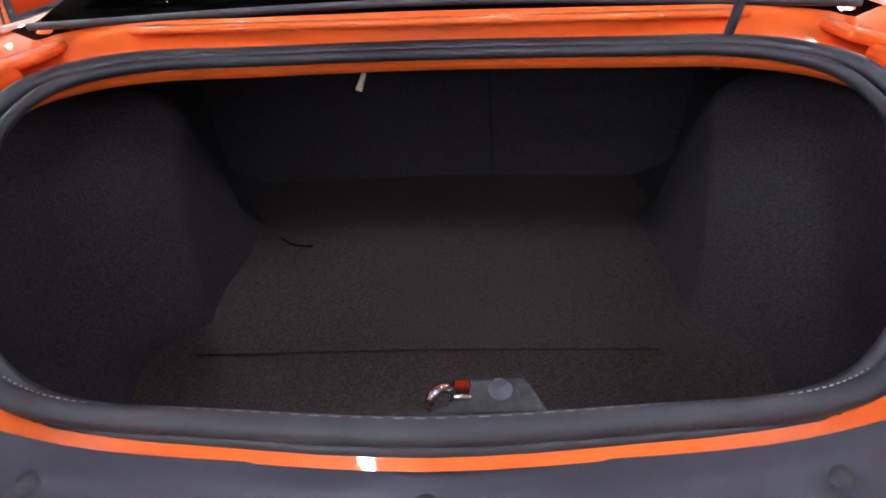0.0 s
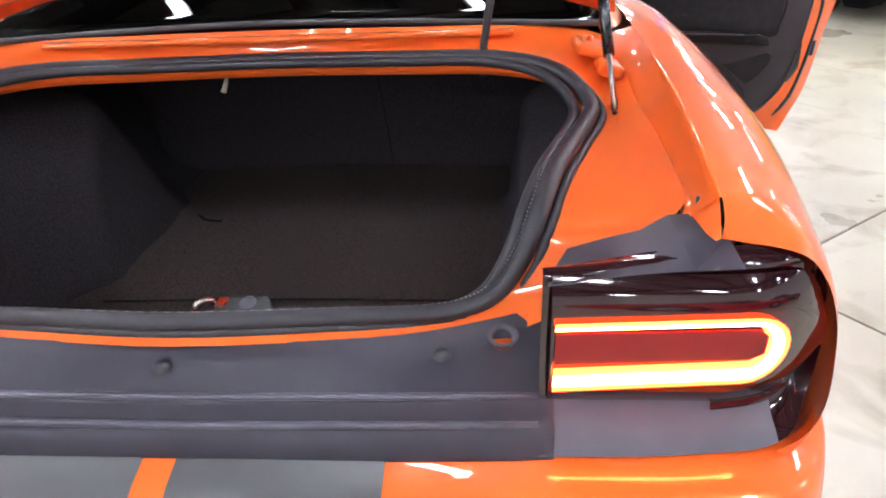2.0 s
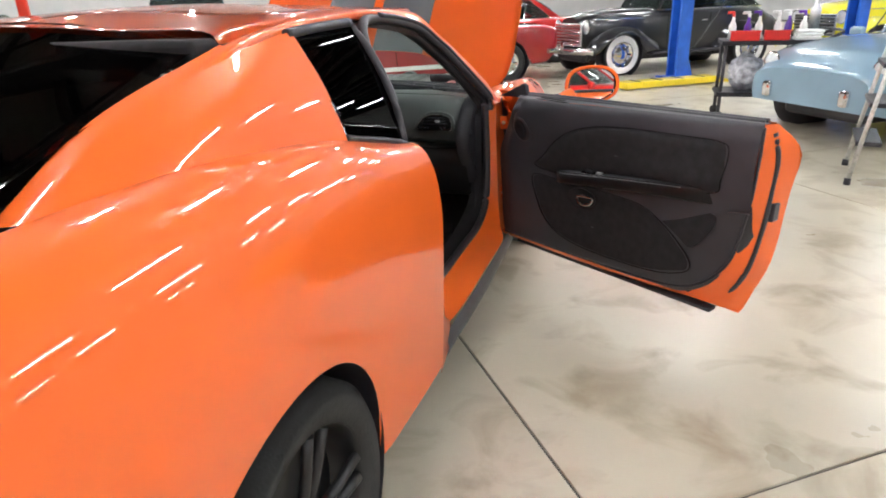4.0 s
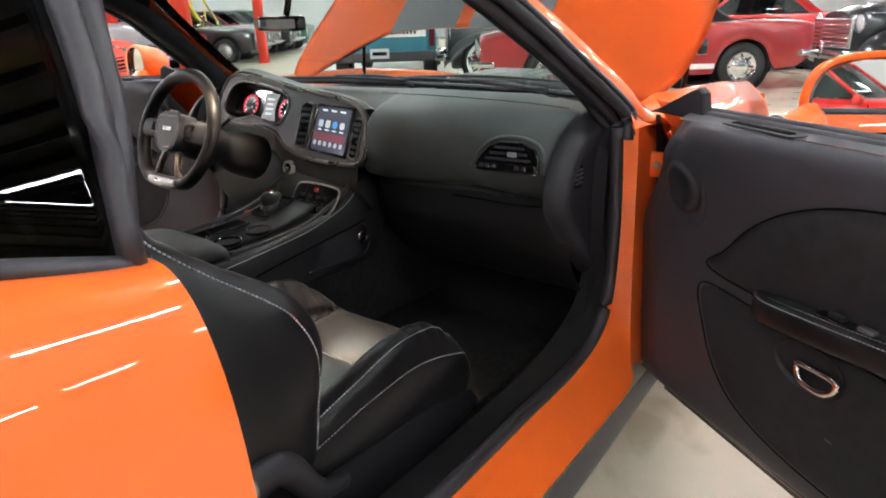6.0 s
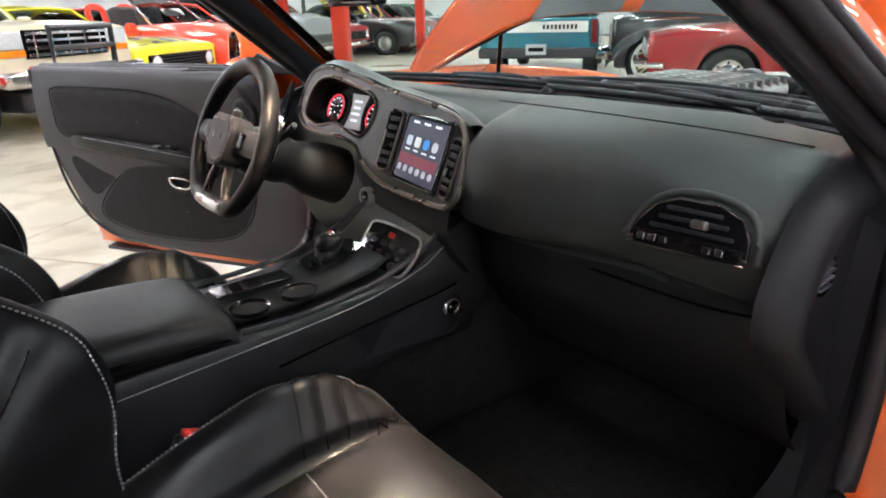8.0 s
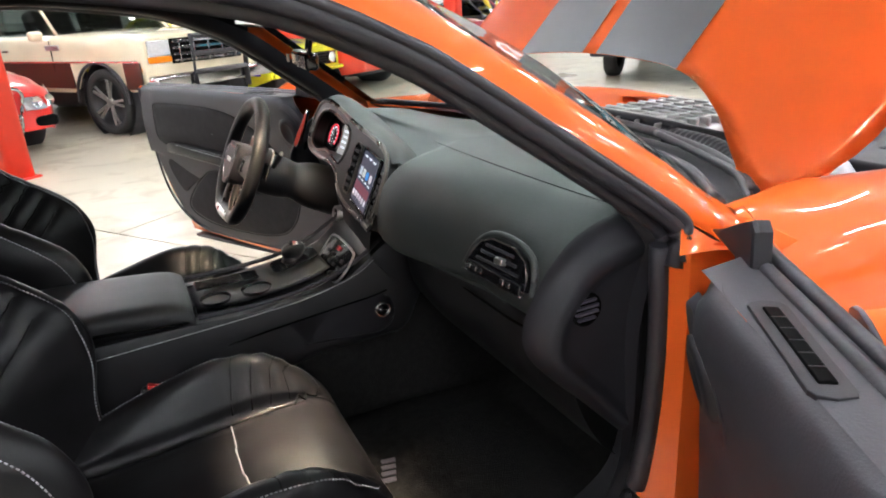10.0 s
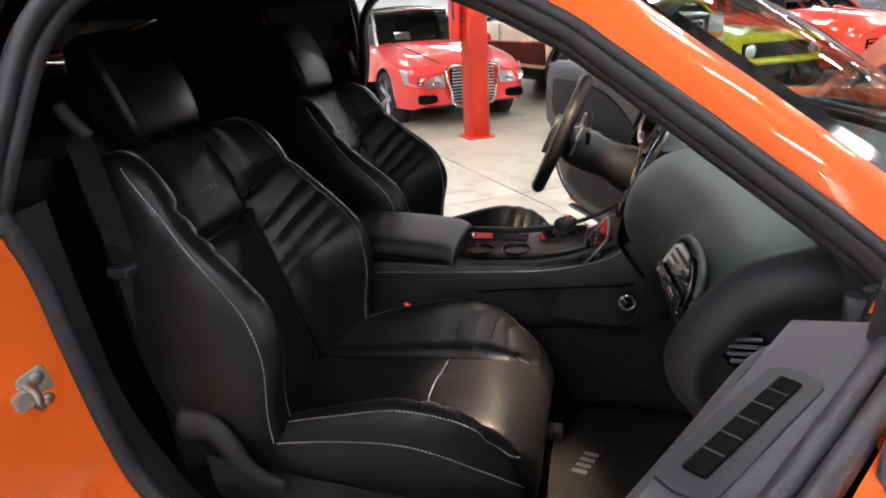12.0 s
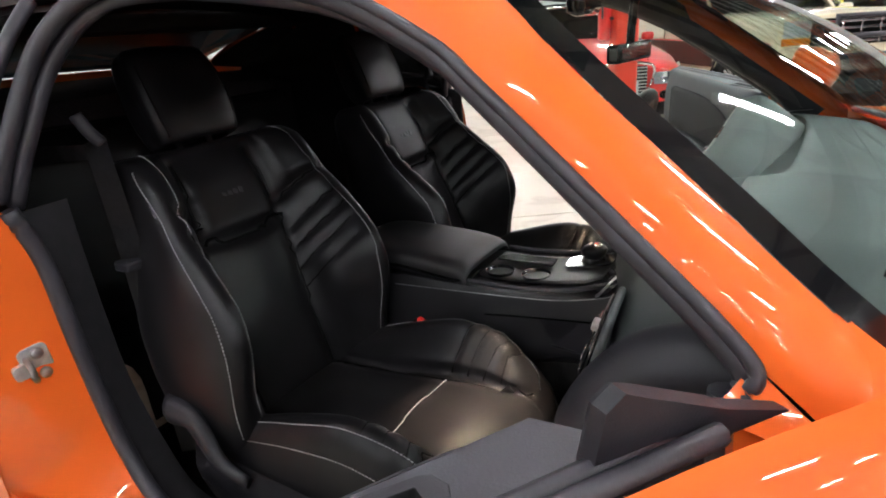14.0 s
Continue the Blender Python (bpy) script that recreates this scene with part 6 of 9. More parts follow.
        part("side_stitching", stitches(drape(tree, [Q(k * 0.255, -0.02, 0.080), Q(k * 0.266, 0.04, 0.111), Q(k * 0.271, 0.14, 0.166), Q(k * 0.268, 0.22, 0.173), Q(k * 0.271, 0.28, 0.155), Q(k * 0.268, 0.38, 0.105), Q(k * 0.249, 0.47, 0.070), Q(k * 0.240, 0.56, 0.045)], 0.001, 60), 0.0014), M_THREAD, s)
    ground = tree[0].find_nearest(Vector(Q(0, 0.468, 0.01)))[0]
    d0 = -(inv @ ground).z + 0.0012
    for k in range(4):
        sl = Matrix.Rotation(0.35, 4, "Z") @ Matrix.Diagonal((1.0, 1.0 - 0.15 * k, 1.0, 1.0))
        part("embroidered_bar", prism([(-0.006, -0.007), (0.006, -0.007), (0.007, 0.007), (-0.004, 0.007)], 0.0012, B @ Matrix.Translation(((k - 1.5) * 0.017 + lean(0.468), 0.468, -d0)) @ sl), M_CARDV, s)
    side = -1 if mirror else 1
    at = tree[0].find_nearest(B @ Vector((side * 0.246 + lean(0.47), 0.47, -0.066)))
    tn = at[1] * tree[1]
    ax = (B.to_3x3() @ Vector((side * -0.05, 1, 0.10))).normalized()
    ax = (ax - tn * ax.dot(tn)).normalized()
    ay = tn.cross(ax)
    TM = Matrix(((ax.x, ay.x, tn.x, 0), (ax.y, ay.y, tn.y, 0), (ax.z, ay.z, tn.z, 0), (0, 0, 0, 1)))
    fc = bpy.data.curves.new("airbag_word", "FONT")
    fc.body, fc.size, fc.extrude, fc.align_x, fc.align_y = "AIRBAG", 0.0090, 0.0006, "CENTER", "CENTER"
    tmp = bpy.data.objects.new("airbag_word", fc)
    me = tmp.to_mesh()
    bm = bmesh.new()
    bm.from_mesh(me)
    tmp.to_mesh_clear()
    bpy.data.objects.remove(tmp)
    part("airbag_word", clear_of(bm, Matrix.Translation(at[0] + tn * 0.0018) @ TM), M_SILLPL, s, "small woven AIRBAG tag")
    # headrest
    bm = loft([[Q(-w, h, d0), Q(-w - 0.006, h, (d0 + d1) / 2), Q(-w, h, d1), Q(0, h, d1 + 0.012), Q(w, h, d1), Q(w + 0.006, h, (d0 + d1) / 2), Q(w, h, d0), Q(0, h, d0 - 0.01)]
               for h, w, d0, d1 in ((0.612, 0.080, -0.045, -0.005), (0.62, 0.100, -0.060, 0.012), (0.68, 0.110, -0.068, 0.022), (0.75, 0.109, -0.066, 0.022), (0.81, 0.102, -0.060, 0.014), (0.838, 0.088, -0.05, -0.005), (0.846, 0.055, -0.04, -0.02))], 40, 30, wrap=True)
    hr = part("headrest", bm, M_LEATHER, s)
    bm = tube([Q(-0.045, 0.55, -0.04), Q(-0.045, 0.64, -0.035)], 0.007, 8, 2, smooth=False)
    tube([Q(0.045, 0.55, -0.04), Q(0.045, 0.64, -0.035)], 0.007, 8, 2, smooth=False, bm=bm)
    part("posts", bm, M_STEEL, hr)
    for k in (-1, 1):
        part("headrest_seam", tube([Q(k * 0.098, 0.625, 0.014), Q(k * 0.107, 0.70, 0.026), Q(k * 0.102, 0.79, 0.018), Q(k * 0.088, 0.83, -0.01)], 0.0024, 6, 20), M_SEAM, hr)
    # base, side shield, recliner
    part("side_shield", loft([[P(0.262, 2.22, 0.47), P(0.285, 2.24, 0.42), P(0.27, 2.26, 0.34)], [P(0.272, 2.45, 0.455), P(0.292, 2.45, 0.40), P(0.272, 2.45, 0.33)], [P(0.268, 2.68, 0.43), P(0.288, 2.68, 0.38), P(0.268, 2.68, 0.32)], [P(0.255, 2.84, 0.38), P(0.268, 2.85, 0.35), P(0.25, 2.84, 0.31)]], 14, 20, 0.004), M_PLAST, s, "charcoal plastic seat side shield")
    part("recliner_cover", tube([P(0.285, 2.20, 0.56), P(0.29, 2.27, 0.555), P(0.292, 2.33, 0.47), P(0.288, 2.40, 0.44)], lambda t: 0.036 - 0.022 * t, 12, 16, flat=0.6, up=(1, 0, 0)), M_PLAST, s)
    part("seat_riser", box((cx, 2.52, 0.325), (0.40, 0.52, 0.10), 0.015), M_PLAST, s)
    for k in (-1, 1):
        part("seat_rail", box((cx + k * 0.18, 2.55, 0.285), (0.04, 0.68, 0.03), 0.006), M_STEEL, s)
    return s


bm = loft([[(-0.77, 1.98, z), (-0.80, 2.05, z), (-0.845, 2.108 - 0.03 * max(0.0, z - 0.8), z)] for z in (0.42, 0.6, 0.8, 0.95, 1.04)], 10, 14, 0.006)
part("pillar_trim", bm, M_SUEDE, car, "black trim on the door pillar")
seat(0.415, False, -0.055)
seat(-0.40, True, -0.02)


# courtesy lamp in the headliner, lit while the doors stand open
M_WARM = glow("warm_lamp_lens", (1.0, 0.72, 0.42), 12.0)
ml = thing("map_lamp", "", "")
ml.parent = car
ml["label"] = "small warm lit map lamp in the headliner"
part("housing", box((0.06, 2.84, 1.362), (0.22, 0.10, 0.016), 0.006), M_PLAST, ml)
for x_, y_ in ((0.12, 2.86), (0.0, 2.86), (-0.06, 2.80)):
    part("lens", prism(rrect(0.05, 0.035, 0.01), 0.004, Matrix.Translation((x_, y_, 1.350))), M_WARM, ml)
lt = bpy.data.lights.new("map_lamp_light", "SPOT")
lt.spot_size, lt.spot_blend, lt.shadow_soft_size, lt.energy, lt.color = radians(29), 1.0, 0.03, 450.0, (1.0, 0.74, 0.48)
lo_ = new("map_lamp_light", lt)
lo_.location = (0.12, 2.86, 1.338)
lo_.rotation_euler = Vector((0.25, -0.075, -0.84)).to_track_quat("-Z", "Y").to_euler()
lt = bpy.data.lights.new("map_lamp_spill", "SPOT")
lt.spot_size, lt.spot_blend, lt.shadow_soft_size, lt.energy, lt.color = radians(120), 1.0, 0.03, 75.0, (1.0, 0.72, 0.44)
lo_ = new("map_lamp_spill", lt)
lo_.location = (0.0, 2.86, 1.338)
lo_.rotation_euler = (0.0, 0.0, 0.0)
lt = bpy.data.lights.new("map_lamp_driver", "SPOT")
lt.spot_size, lt.spot_blend, lt.shadow_soft_size, lt.energy, lt.color = radians(46), 1.0, 0.03, 55.0, (1.0, 0.72, 0.44)
lo_ = new("map_lamp_driver", lt)
lo_.location = (-0.06, 2.80, 1.338)
lo_.rotation_euler = Vector((-0.24, 0.05, -0.42)).to_track_quat("-Z", "Y").to_euler()
# dark lining of the roof sides and rear pillars
for s in (1, -1):
    bm = loft([[(s * 0.60, 2.20, 1.372), (s * 0.60, 1.8, 1.362), (s * 0.60, 1.5, 1.335)], [(s * 0.688, 2.16, 1.345), (s * 0.684, 1.8, 1.338), (s * 0.69, 1.45, 1.285)]], 10, 6)
    part("roof_side_lining", bm, M_SUEDE, car)
    bm = loft([[(s * 0.62, 1.52, 1.345), (s * 0.64, 1.2, 1.27), (s * 0.68, 0.88, 1.165)], [(s * 0.69, 1.42, 1.295), (s * 0.728, 1.22, 1.212), (s * 0.75, 1.0, 1.15)], [(s * 0.675, 1.52, 1.325), (s * 0.735, 1.36, 1.225), (s * 0.770, 1.22, 1.14)], [(s * 0.675, 1.72, 1.35), (s * 0.755, 1.70, 1.23), (s * 0.812, 1.68, 1.09)]], 14, 20)
    part("rear_pillar_lining", bm, M_SUEDE, car)
    bm = loft([[(s * 0.765, 1.02, 1.165), (s * 0.762, 1.2, 1.205), (s * 0.762, 1.36, 1.198), (s * 0.765, 1.5, 1.160), (s * 0.772, 1.75, 1.10), (s * 0.785, 2.03, 1.03)], [(s * 0.74, 1.02, 0.95), (s * 0.74, 1.2, 0.9), (s * 0.75, 1.36, 0.86), (s * 0.76, 1.5, 0.82), (s * 0.77, 1.75, 0.78), (s * 0.78, 2.04, 0.72)], [(s * 0.70, 1.02, 0.70), (s * 0.72, 1.2, 0.62), (s * 0.74, 1.36, 0.5), (s * 0.76, 1.5, 0.42), (s * 0.77, 1.75, 0.42), (s * 0.78, 2.06, 0.42)]], 30, 12)
    part("quarter_trim", bm, M_SUEDE, car, "black rear quarter trim panel")
part("rear_header", box((0, 1.46, 1.335), (1.28, 0.10, 0.06), 0.015), M_SUEDE, car)
for s in (1, -1):
    bm = ruled([(0.965, 2.050, 0.50), (0.960, 2.050, 0.34), (0.950, 2.050, 0.20)], [(0.926, 2.20, 0.345), (0.924, 2.26, 0.29), (0.915, 2.28, 0.18)], 12, 4)
    part("sill_end", mirror_x(bm) if s < 0 else bm, M_ORANGE, car)


# ---- doors ----
def car_door(name_label, angle, mirror, hx=0.93, hy=3.40):
    d = thing("door", "", "")
    d.parent = car
    d["label"] = name_label
    ca, sa = math.cos(radians(angle)), math.sin(radians(angle))

    def D(u, v, z):
        x, y = hx + ca * u - sa * v, hy - sa * u - ca * v
        return (-x if mirror else x, y, z)

    def DM(bm):
        for q in bm.verts:
            q.co = Vector(D(*q.co))
        return bm

    # outer skin
    def skin(u):
        k = min(1.0, max(0.78, (u + 0.06) / 0.25))
        e = max(0.0, (u - 0.7) / 0.605)
        return [(u, -0.01 + 0.09 * k - 0.035 * u, 1.003), (u, -0.03 + 0.092 * k - 0.035 * u, 0.985), (u + 0.055 * e, -0.06 + 0.07 * k - 0.025 * u - 0.035 * e, 0.90), (u + 0.035 * e, -0.085 + 0.03 * k - 0.02 * e, 0.75), (u + 0.015 * e, -0.09 + 0.01 * k, 0.55), (u - 0.02 * e, -0.075, 0.38), (u - 0.05 * e, -0.05, 0.26), (u - 0.06 * e, -0.03, 0.235)]

    part("outer_skin", DM(loft([skin(u) for u in (-0.03, 0.2, 0.5, 0.8, 1.1, 1.322)], 24, 24)), M_ORANGE, d)
    # end face with latch and seal
    part("end_face", DM(loft([[(1.330, 0.035, 1.0), (1.375, -0.053, 0.9), (1.352, -0.078, 0.70), (1.325, -0.085, 0.45), (1.262, -0.035, 0.245)],
                              [(1.322, 0.06, 1.0), (1.345, 0.020, 0.9), (1.328, 0.005, 0.70), (1.290, 0.002, 0.45), (1.20, 0.0, 0.25)],
                              [(1.308, 0.085, 1.0), (1.304, 0.074, 0.9), (1.286, 0.066, 0.70), (1.23, 0.058, 0.45), (1.06, 0.03, 0.265)]], 20, 14)), M_ORANGE, d)
    part("bottom_face", DM(loft([[(-0.05, -0.03, 0.235), (0.6, -0.03, 0.235), (1.245, -0.035, 0.245)], [(-0.05, 0.03, 0.24), (0.6, 0.03, 0.24), (1.18, 0.0, 0.25)], [(-0.02, 0.06, 0.29), (0.6, 0.06, 0.285), (1.06, 0.045, 0.29)]], 14, 8)), M_ORANGE, d)
    part("edge_seal", DM(tube([(1.325, 0.045, 0.97), (1.338, 0.022, 0.88), (1.330, 0.010, 0.78), (1.315, 0.004, 0.60), (1.27, 0.002, 0.40), (1.16, -0.008, 0.285), (0.9, -0.012, 0.25), (0.4, -0.012, 0.243), (0.0, -0.01, 0.245)], 0.011, 8, 60)), M_SEAL, d, "black door edge seal")
    part("bottom_flap", DM(box((0.62, 0.0, 0.228), (1.1, 0.05, 0.018), 0.005)), M_SEAL, d)
    part("latch", DM(box((1.335, -0.022, 0.675), (0.022, 0.045, 0.07), 0.006)), M_SEAL, d, "black door latch")
    part("hinge_face", DM(loft([[(-0.03, 0.04, 0.965), (-0.03, -0.06, 0.7), (-0.03, -0.05, 0.26)], [(0.0, 0.075, 0.97), (0.0, 0.05, 0.7), (0.0, 0.04, 0.27)]], 12, 4)), M_SEAL, d)
    part("check_strap", DM(box((-0.07, 0.025, 0.60), (0.16, 0.016, 0.035), 0.004)), M_SEAL, d)

    # inner card
    def slope(z):
        return 0.03 + 0.07 * min(1.0, max(0.0, (z - 0.78) / 0.18))

    def card(u, inset=0.0):
        k = min(1.0, u / 0.12)
        e = max(0.0, (u - 1.0) / 0.30)
        lift = 0.30 * e ** 2.4
        zz = [0.275 + lift, 0.30 + lift, 0.42 + lift * 0.8, 0.54 + lift * 0.5, 0.62 + lift * 0.3, 0.68, 0.74, 0.84, 0.92, 0.965, 0.99, 1.0]
        vv = [0.066, 0.086, 0.102, 0.110, 0.117, 0.123, 0.132, 0.160, 0.188, 0.197, 0.191, 0.179]
        uf = [u + max(0.0, (z_ - 0.72) / 0.28) * 0.19 * (1 - u / 1.305) for z_ in zz]
        return [(q, v_ * (0.75 + 0.25 * k) - inset - slope(z_) * max(0.0, q - 0.2), z_) for q, v_, z_ in zip(uf, vv, zz)]

    us = [0.02, 0.06, 0.12, 0.3, 0.5, 0.7, 0.9, 1.05, 1.18, 1.26, 1.305]
    cardp = part("door_card", DM(loft([card(u) for u in us], 36, 44)), M_CARDV, d, "charcoal moulded door card")
    part("card_top", DM(ruled([(0.22, 0.178, 0.999), (0.6, 0.140, 1.001), (1.305, 0.070, 0.999)], [(0.17, 0.106, 1.002), (0.6, 0.092, 1.004), (1.315, 0.052, 1.002)], 16, 3)), M_CARDV, cardp)
    part("card_edge", DM(tube([(1.309, 0.088, 0.99), (1.305, 0.083, 0.85), (1.290, 0.078, 0.68), (1.245, 0.072, 0.48), (1.13, 0.066, 0.345), (0.95, 0.06, 0.29), (0.5, 0.06, 0.277), (0.02, 0.06, 0.277)], 0.006, 8, 60)), M_SEAL, d)
    part("window_slot", DM(tube([(0.15, 0.108, 1.0), (0.6, 0.086, 1.001), (1.29, 0.048, 1.0)], 0.010, 8, 16)), M_SEAL, d)
    part("belt_seal", DM(tube([(0.12, 0.088, 1.004), (0.6, 0.070, 1.008), (1.295, 0.034, 1.004)], 0.009, 8, 20)), M_SEAL, d)
    part("sail_panel", DM(prism([(0.03, 0.985), (0.225, 0.99), (0.212, 1.045), (0.196, 1.055), (0.178, 1.046), (0.10, 1.010)], 0.022, Matrix(((1, 0, 0, 0), (0, 0, 1, 0.10), (0, 1, 0, 0), (0, 0, 0, 1))), 0.007)), M_PLAST, d, "black mirror sail corner")
    # upper insert
    ins = curve_pts([(0.29, 0.69, 0), (0.345, 0.745, 0), (0.42, 0.82, 0), (0.51, 0.877, 0), (0.63, 0.915, 0), (0.80, 0.930, 0), (1.05, 0.930, 0), (1.175, 0.925, 0), (1.205, 0.895, 0), (1.195, 0.80, 0), (1.165, 0.735, 0), (0.95, 0.725, 0), (0.7, 0.70, 0), (0.45, 0.675, 0)], 50, True)

    def vcard(u, z):
        return float(np.interp(z, (0.3, 0.42, 0.54, 0.62, 0.68, 0.74, 0.84, 0.92, 0.965), (0.086, 0.102, 0.110, 0.117, 0.123, 0.132, 0.160, 0.188, 0.197))) - slope(z) * max(0.0, u - 0.2)

    bm = bmesh.new()
    c_ = Vector((0.75, 0.81, 0))
    rings = [[Vector((c_.x + (p.x - c_.x) * t, 0, c_.y + (p.y - c_.y) * t)) for p in ins] for t in (0.02, 0.35, 0.65, 0.88, 0.97, 1.0)]
    for r_, dv in zip(rings, (0.004, 0.005, 0.005, 0.004, -0.002, -0.006)):
        for q in r_:
            q.y = vcard(q.x, q.z) + 0.004 + dv
    grid_into(bm, rings, True)
    part("upper_insert", DM(bm), M_SUEDE, cardp, "black suede door insert")
    # shade round the insert's edge, drawn as a near-black tube
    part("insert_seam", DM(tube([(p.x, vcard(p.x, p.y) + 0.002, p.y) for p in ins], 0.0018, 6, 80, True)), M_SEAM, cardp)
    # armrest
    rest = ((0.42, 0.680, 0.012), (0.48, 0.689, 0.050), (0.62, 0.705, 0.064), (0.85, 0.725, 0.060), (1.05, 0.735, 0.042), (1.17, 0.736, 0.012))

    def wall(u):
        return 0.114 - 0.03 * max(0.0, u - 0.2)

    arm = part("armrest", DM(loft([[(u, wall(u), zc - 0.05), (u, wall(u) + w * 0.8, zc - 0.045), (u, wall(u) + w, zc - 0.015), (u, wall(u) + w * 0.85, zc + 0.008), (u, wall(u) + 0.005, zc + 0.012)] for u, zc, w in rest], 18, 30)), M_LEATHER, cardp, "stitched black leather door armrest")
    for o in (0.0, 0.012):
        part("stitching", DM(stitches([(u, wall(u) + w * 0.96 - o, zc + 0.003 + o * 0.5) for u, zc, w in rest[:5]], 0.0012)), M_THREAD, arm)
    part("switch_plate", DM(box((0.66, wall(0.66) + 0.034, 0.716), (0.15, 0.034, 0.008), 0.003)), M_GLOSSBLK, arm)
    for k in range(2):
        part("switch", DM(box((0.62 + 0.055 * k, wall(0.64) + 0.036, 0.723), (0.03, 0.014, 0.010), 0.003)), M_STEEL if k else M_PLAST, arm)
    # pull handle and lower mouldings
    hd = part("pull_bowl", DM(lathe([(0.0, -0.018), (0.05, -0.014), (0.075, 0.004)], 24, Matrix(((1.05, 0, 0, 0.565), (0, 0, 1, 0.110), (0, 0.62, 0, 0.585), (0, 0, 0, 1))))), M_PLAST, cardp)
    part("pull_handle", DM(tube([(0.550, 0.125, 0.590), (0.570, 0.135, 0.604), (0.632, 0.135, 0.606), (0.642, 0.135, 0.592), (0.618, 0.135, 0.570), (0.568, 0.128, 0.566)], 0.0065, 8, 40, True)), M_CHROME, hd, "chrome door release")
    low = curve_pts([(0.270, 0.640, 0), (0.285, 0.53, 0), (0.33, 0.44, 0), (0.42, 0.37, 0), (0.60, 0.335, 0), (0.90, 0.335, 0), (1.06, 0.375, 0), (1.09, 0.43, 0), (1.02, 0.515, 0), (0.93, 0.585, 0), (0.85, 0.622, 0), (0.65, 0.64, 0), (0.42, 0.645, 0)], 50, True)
    # outline of the lower insert, its crease shade put in as a dark tube
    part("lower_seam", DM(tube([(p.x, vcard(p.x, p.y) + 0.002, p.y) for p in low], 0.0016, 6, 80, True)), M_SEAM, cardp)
    bm = bmesh.new()
    cl_ = Vector((0.62, 0.46, 0))
    rings = [[Vector((cl_.x + (p.x - cl_.x) * t, vcard(cl_.x + (p.x - cl_.x) * t, cl_.y + (p.y - cl_.y) * t) + dv, cl_.y + (p.y - cl_.y) * t)) for p in low] for t, dv in ((0.02, 0.006), (0.3, 0.006), (0.6, 0.006), (0.88, 0.005), (0.98, 0.0))]
    grid_into(bm, rings, True)
    part("lower_insert", DM(bm), M_SUEDE, cardp, "black lower door insert")
    part("map_pocket", DM(prism([(p.x, p.y) for p in curve_pts([(0.90, 0.632, 0), (1.15, 0.655, 0), (1.175, 0.60, 0), (1.10, 0.50, 0), (1.04, 0.525, 0)], 24, True)], 0.02, Matrix(((1, 0, 0, 0), (0, 0, 1, 0.070), (0, 1, 0, 0), (0, 0, 0, 1))))), M_SUEDE, cardp, "open dark map pocket")
    tw = part("tweeter", DM(lathe([(0.0, 0.002), (0.024, 0.002), (0.030, 0.010), (0.046, 0.004), (0.048, -0.01)], 26, Matrix(((1, 0, 0, 0.235), (0, 0.35, 1, 0.166), (0, 1.25, 0, 0.857), (0, 0, 0, 1))))), M_PLAST, cardp, "round door tweeter")
    part("tweeter_pod", DM(lathe([(0.060, 0.0), (0.075, 0.004), (0.085, -0.012)], 26, Matrix(((0.9, 0, 0, 0.235), (0, 0.35, 1, 0.160), (0, 1.3, 0, 0.862), (0, 0, 0, 1))))), M_CARDV, cardp)
    gr = part("defrost_vent", DM(prism([(0.308, 0.137), (0.314, 0.120), (0.322, 0.116), (0.478, 0.116), (0.486, 0.120), (0.490, 0.137), (0.486, 0.152), (0.478, 0.156), (0.322, 0.156), (0.314, 0.152)], 0.005, Matrix.Translation((0, 0, 0.999)), 0.001)), M_PLAST, cardp, "side window demist vent")
    part("vent_slot", DM(box((0.399, 0.136, 1.0045), (0.140, 0.016, 0.004), 0.0015)), M_SEAM, gr)
    for k in range(5):
        part("slat", DM(box((0.353 + 0.023 * k, 0.136, 1.0048), (0.0022, 0.014, 0.004), 0.0005)), M_PLAST, gr)
    return d


car_door("open passenger door with charcoal card and orange edge", 35.0, False)
car_door("open driver door with charcoal card and orange edge", 30.5, True)

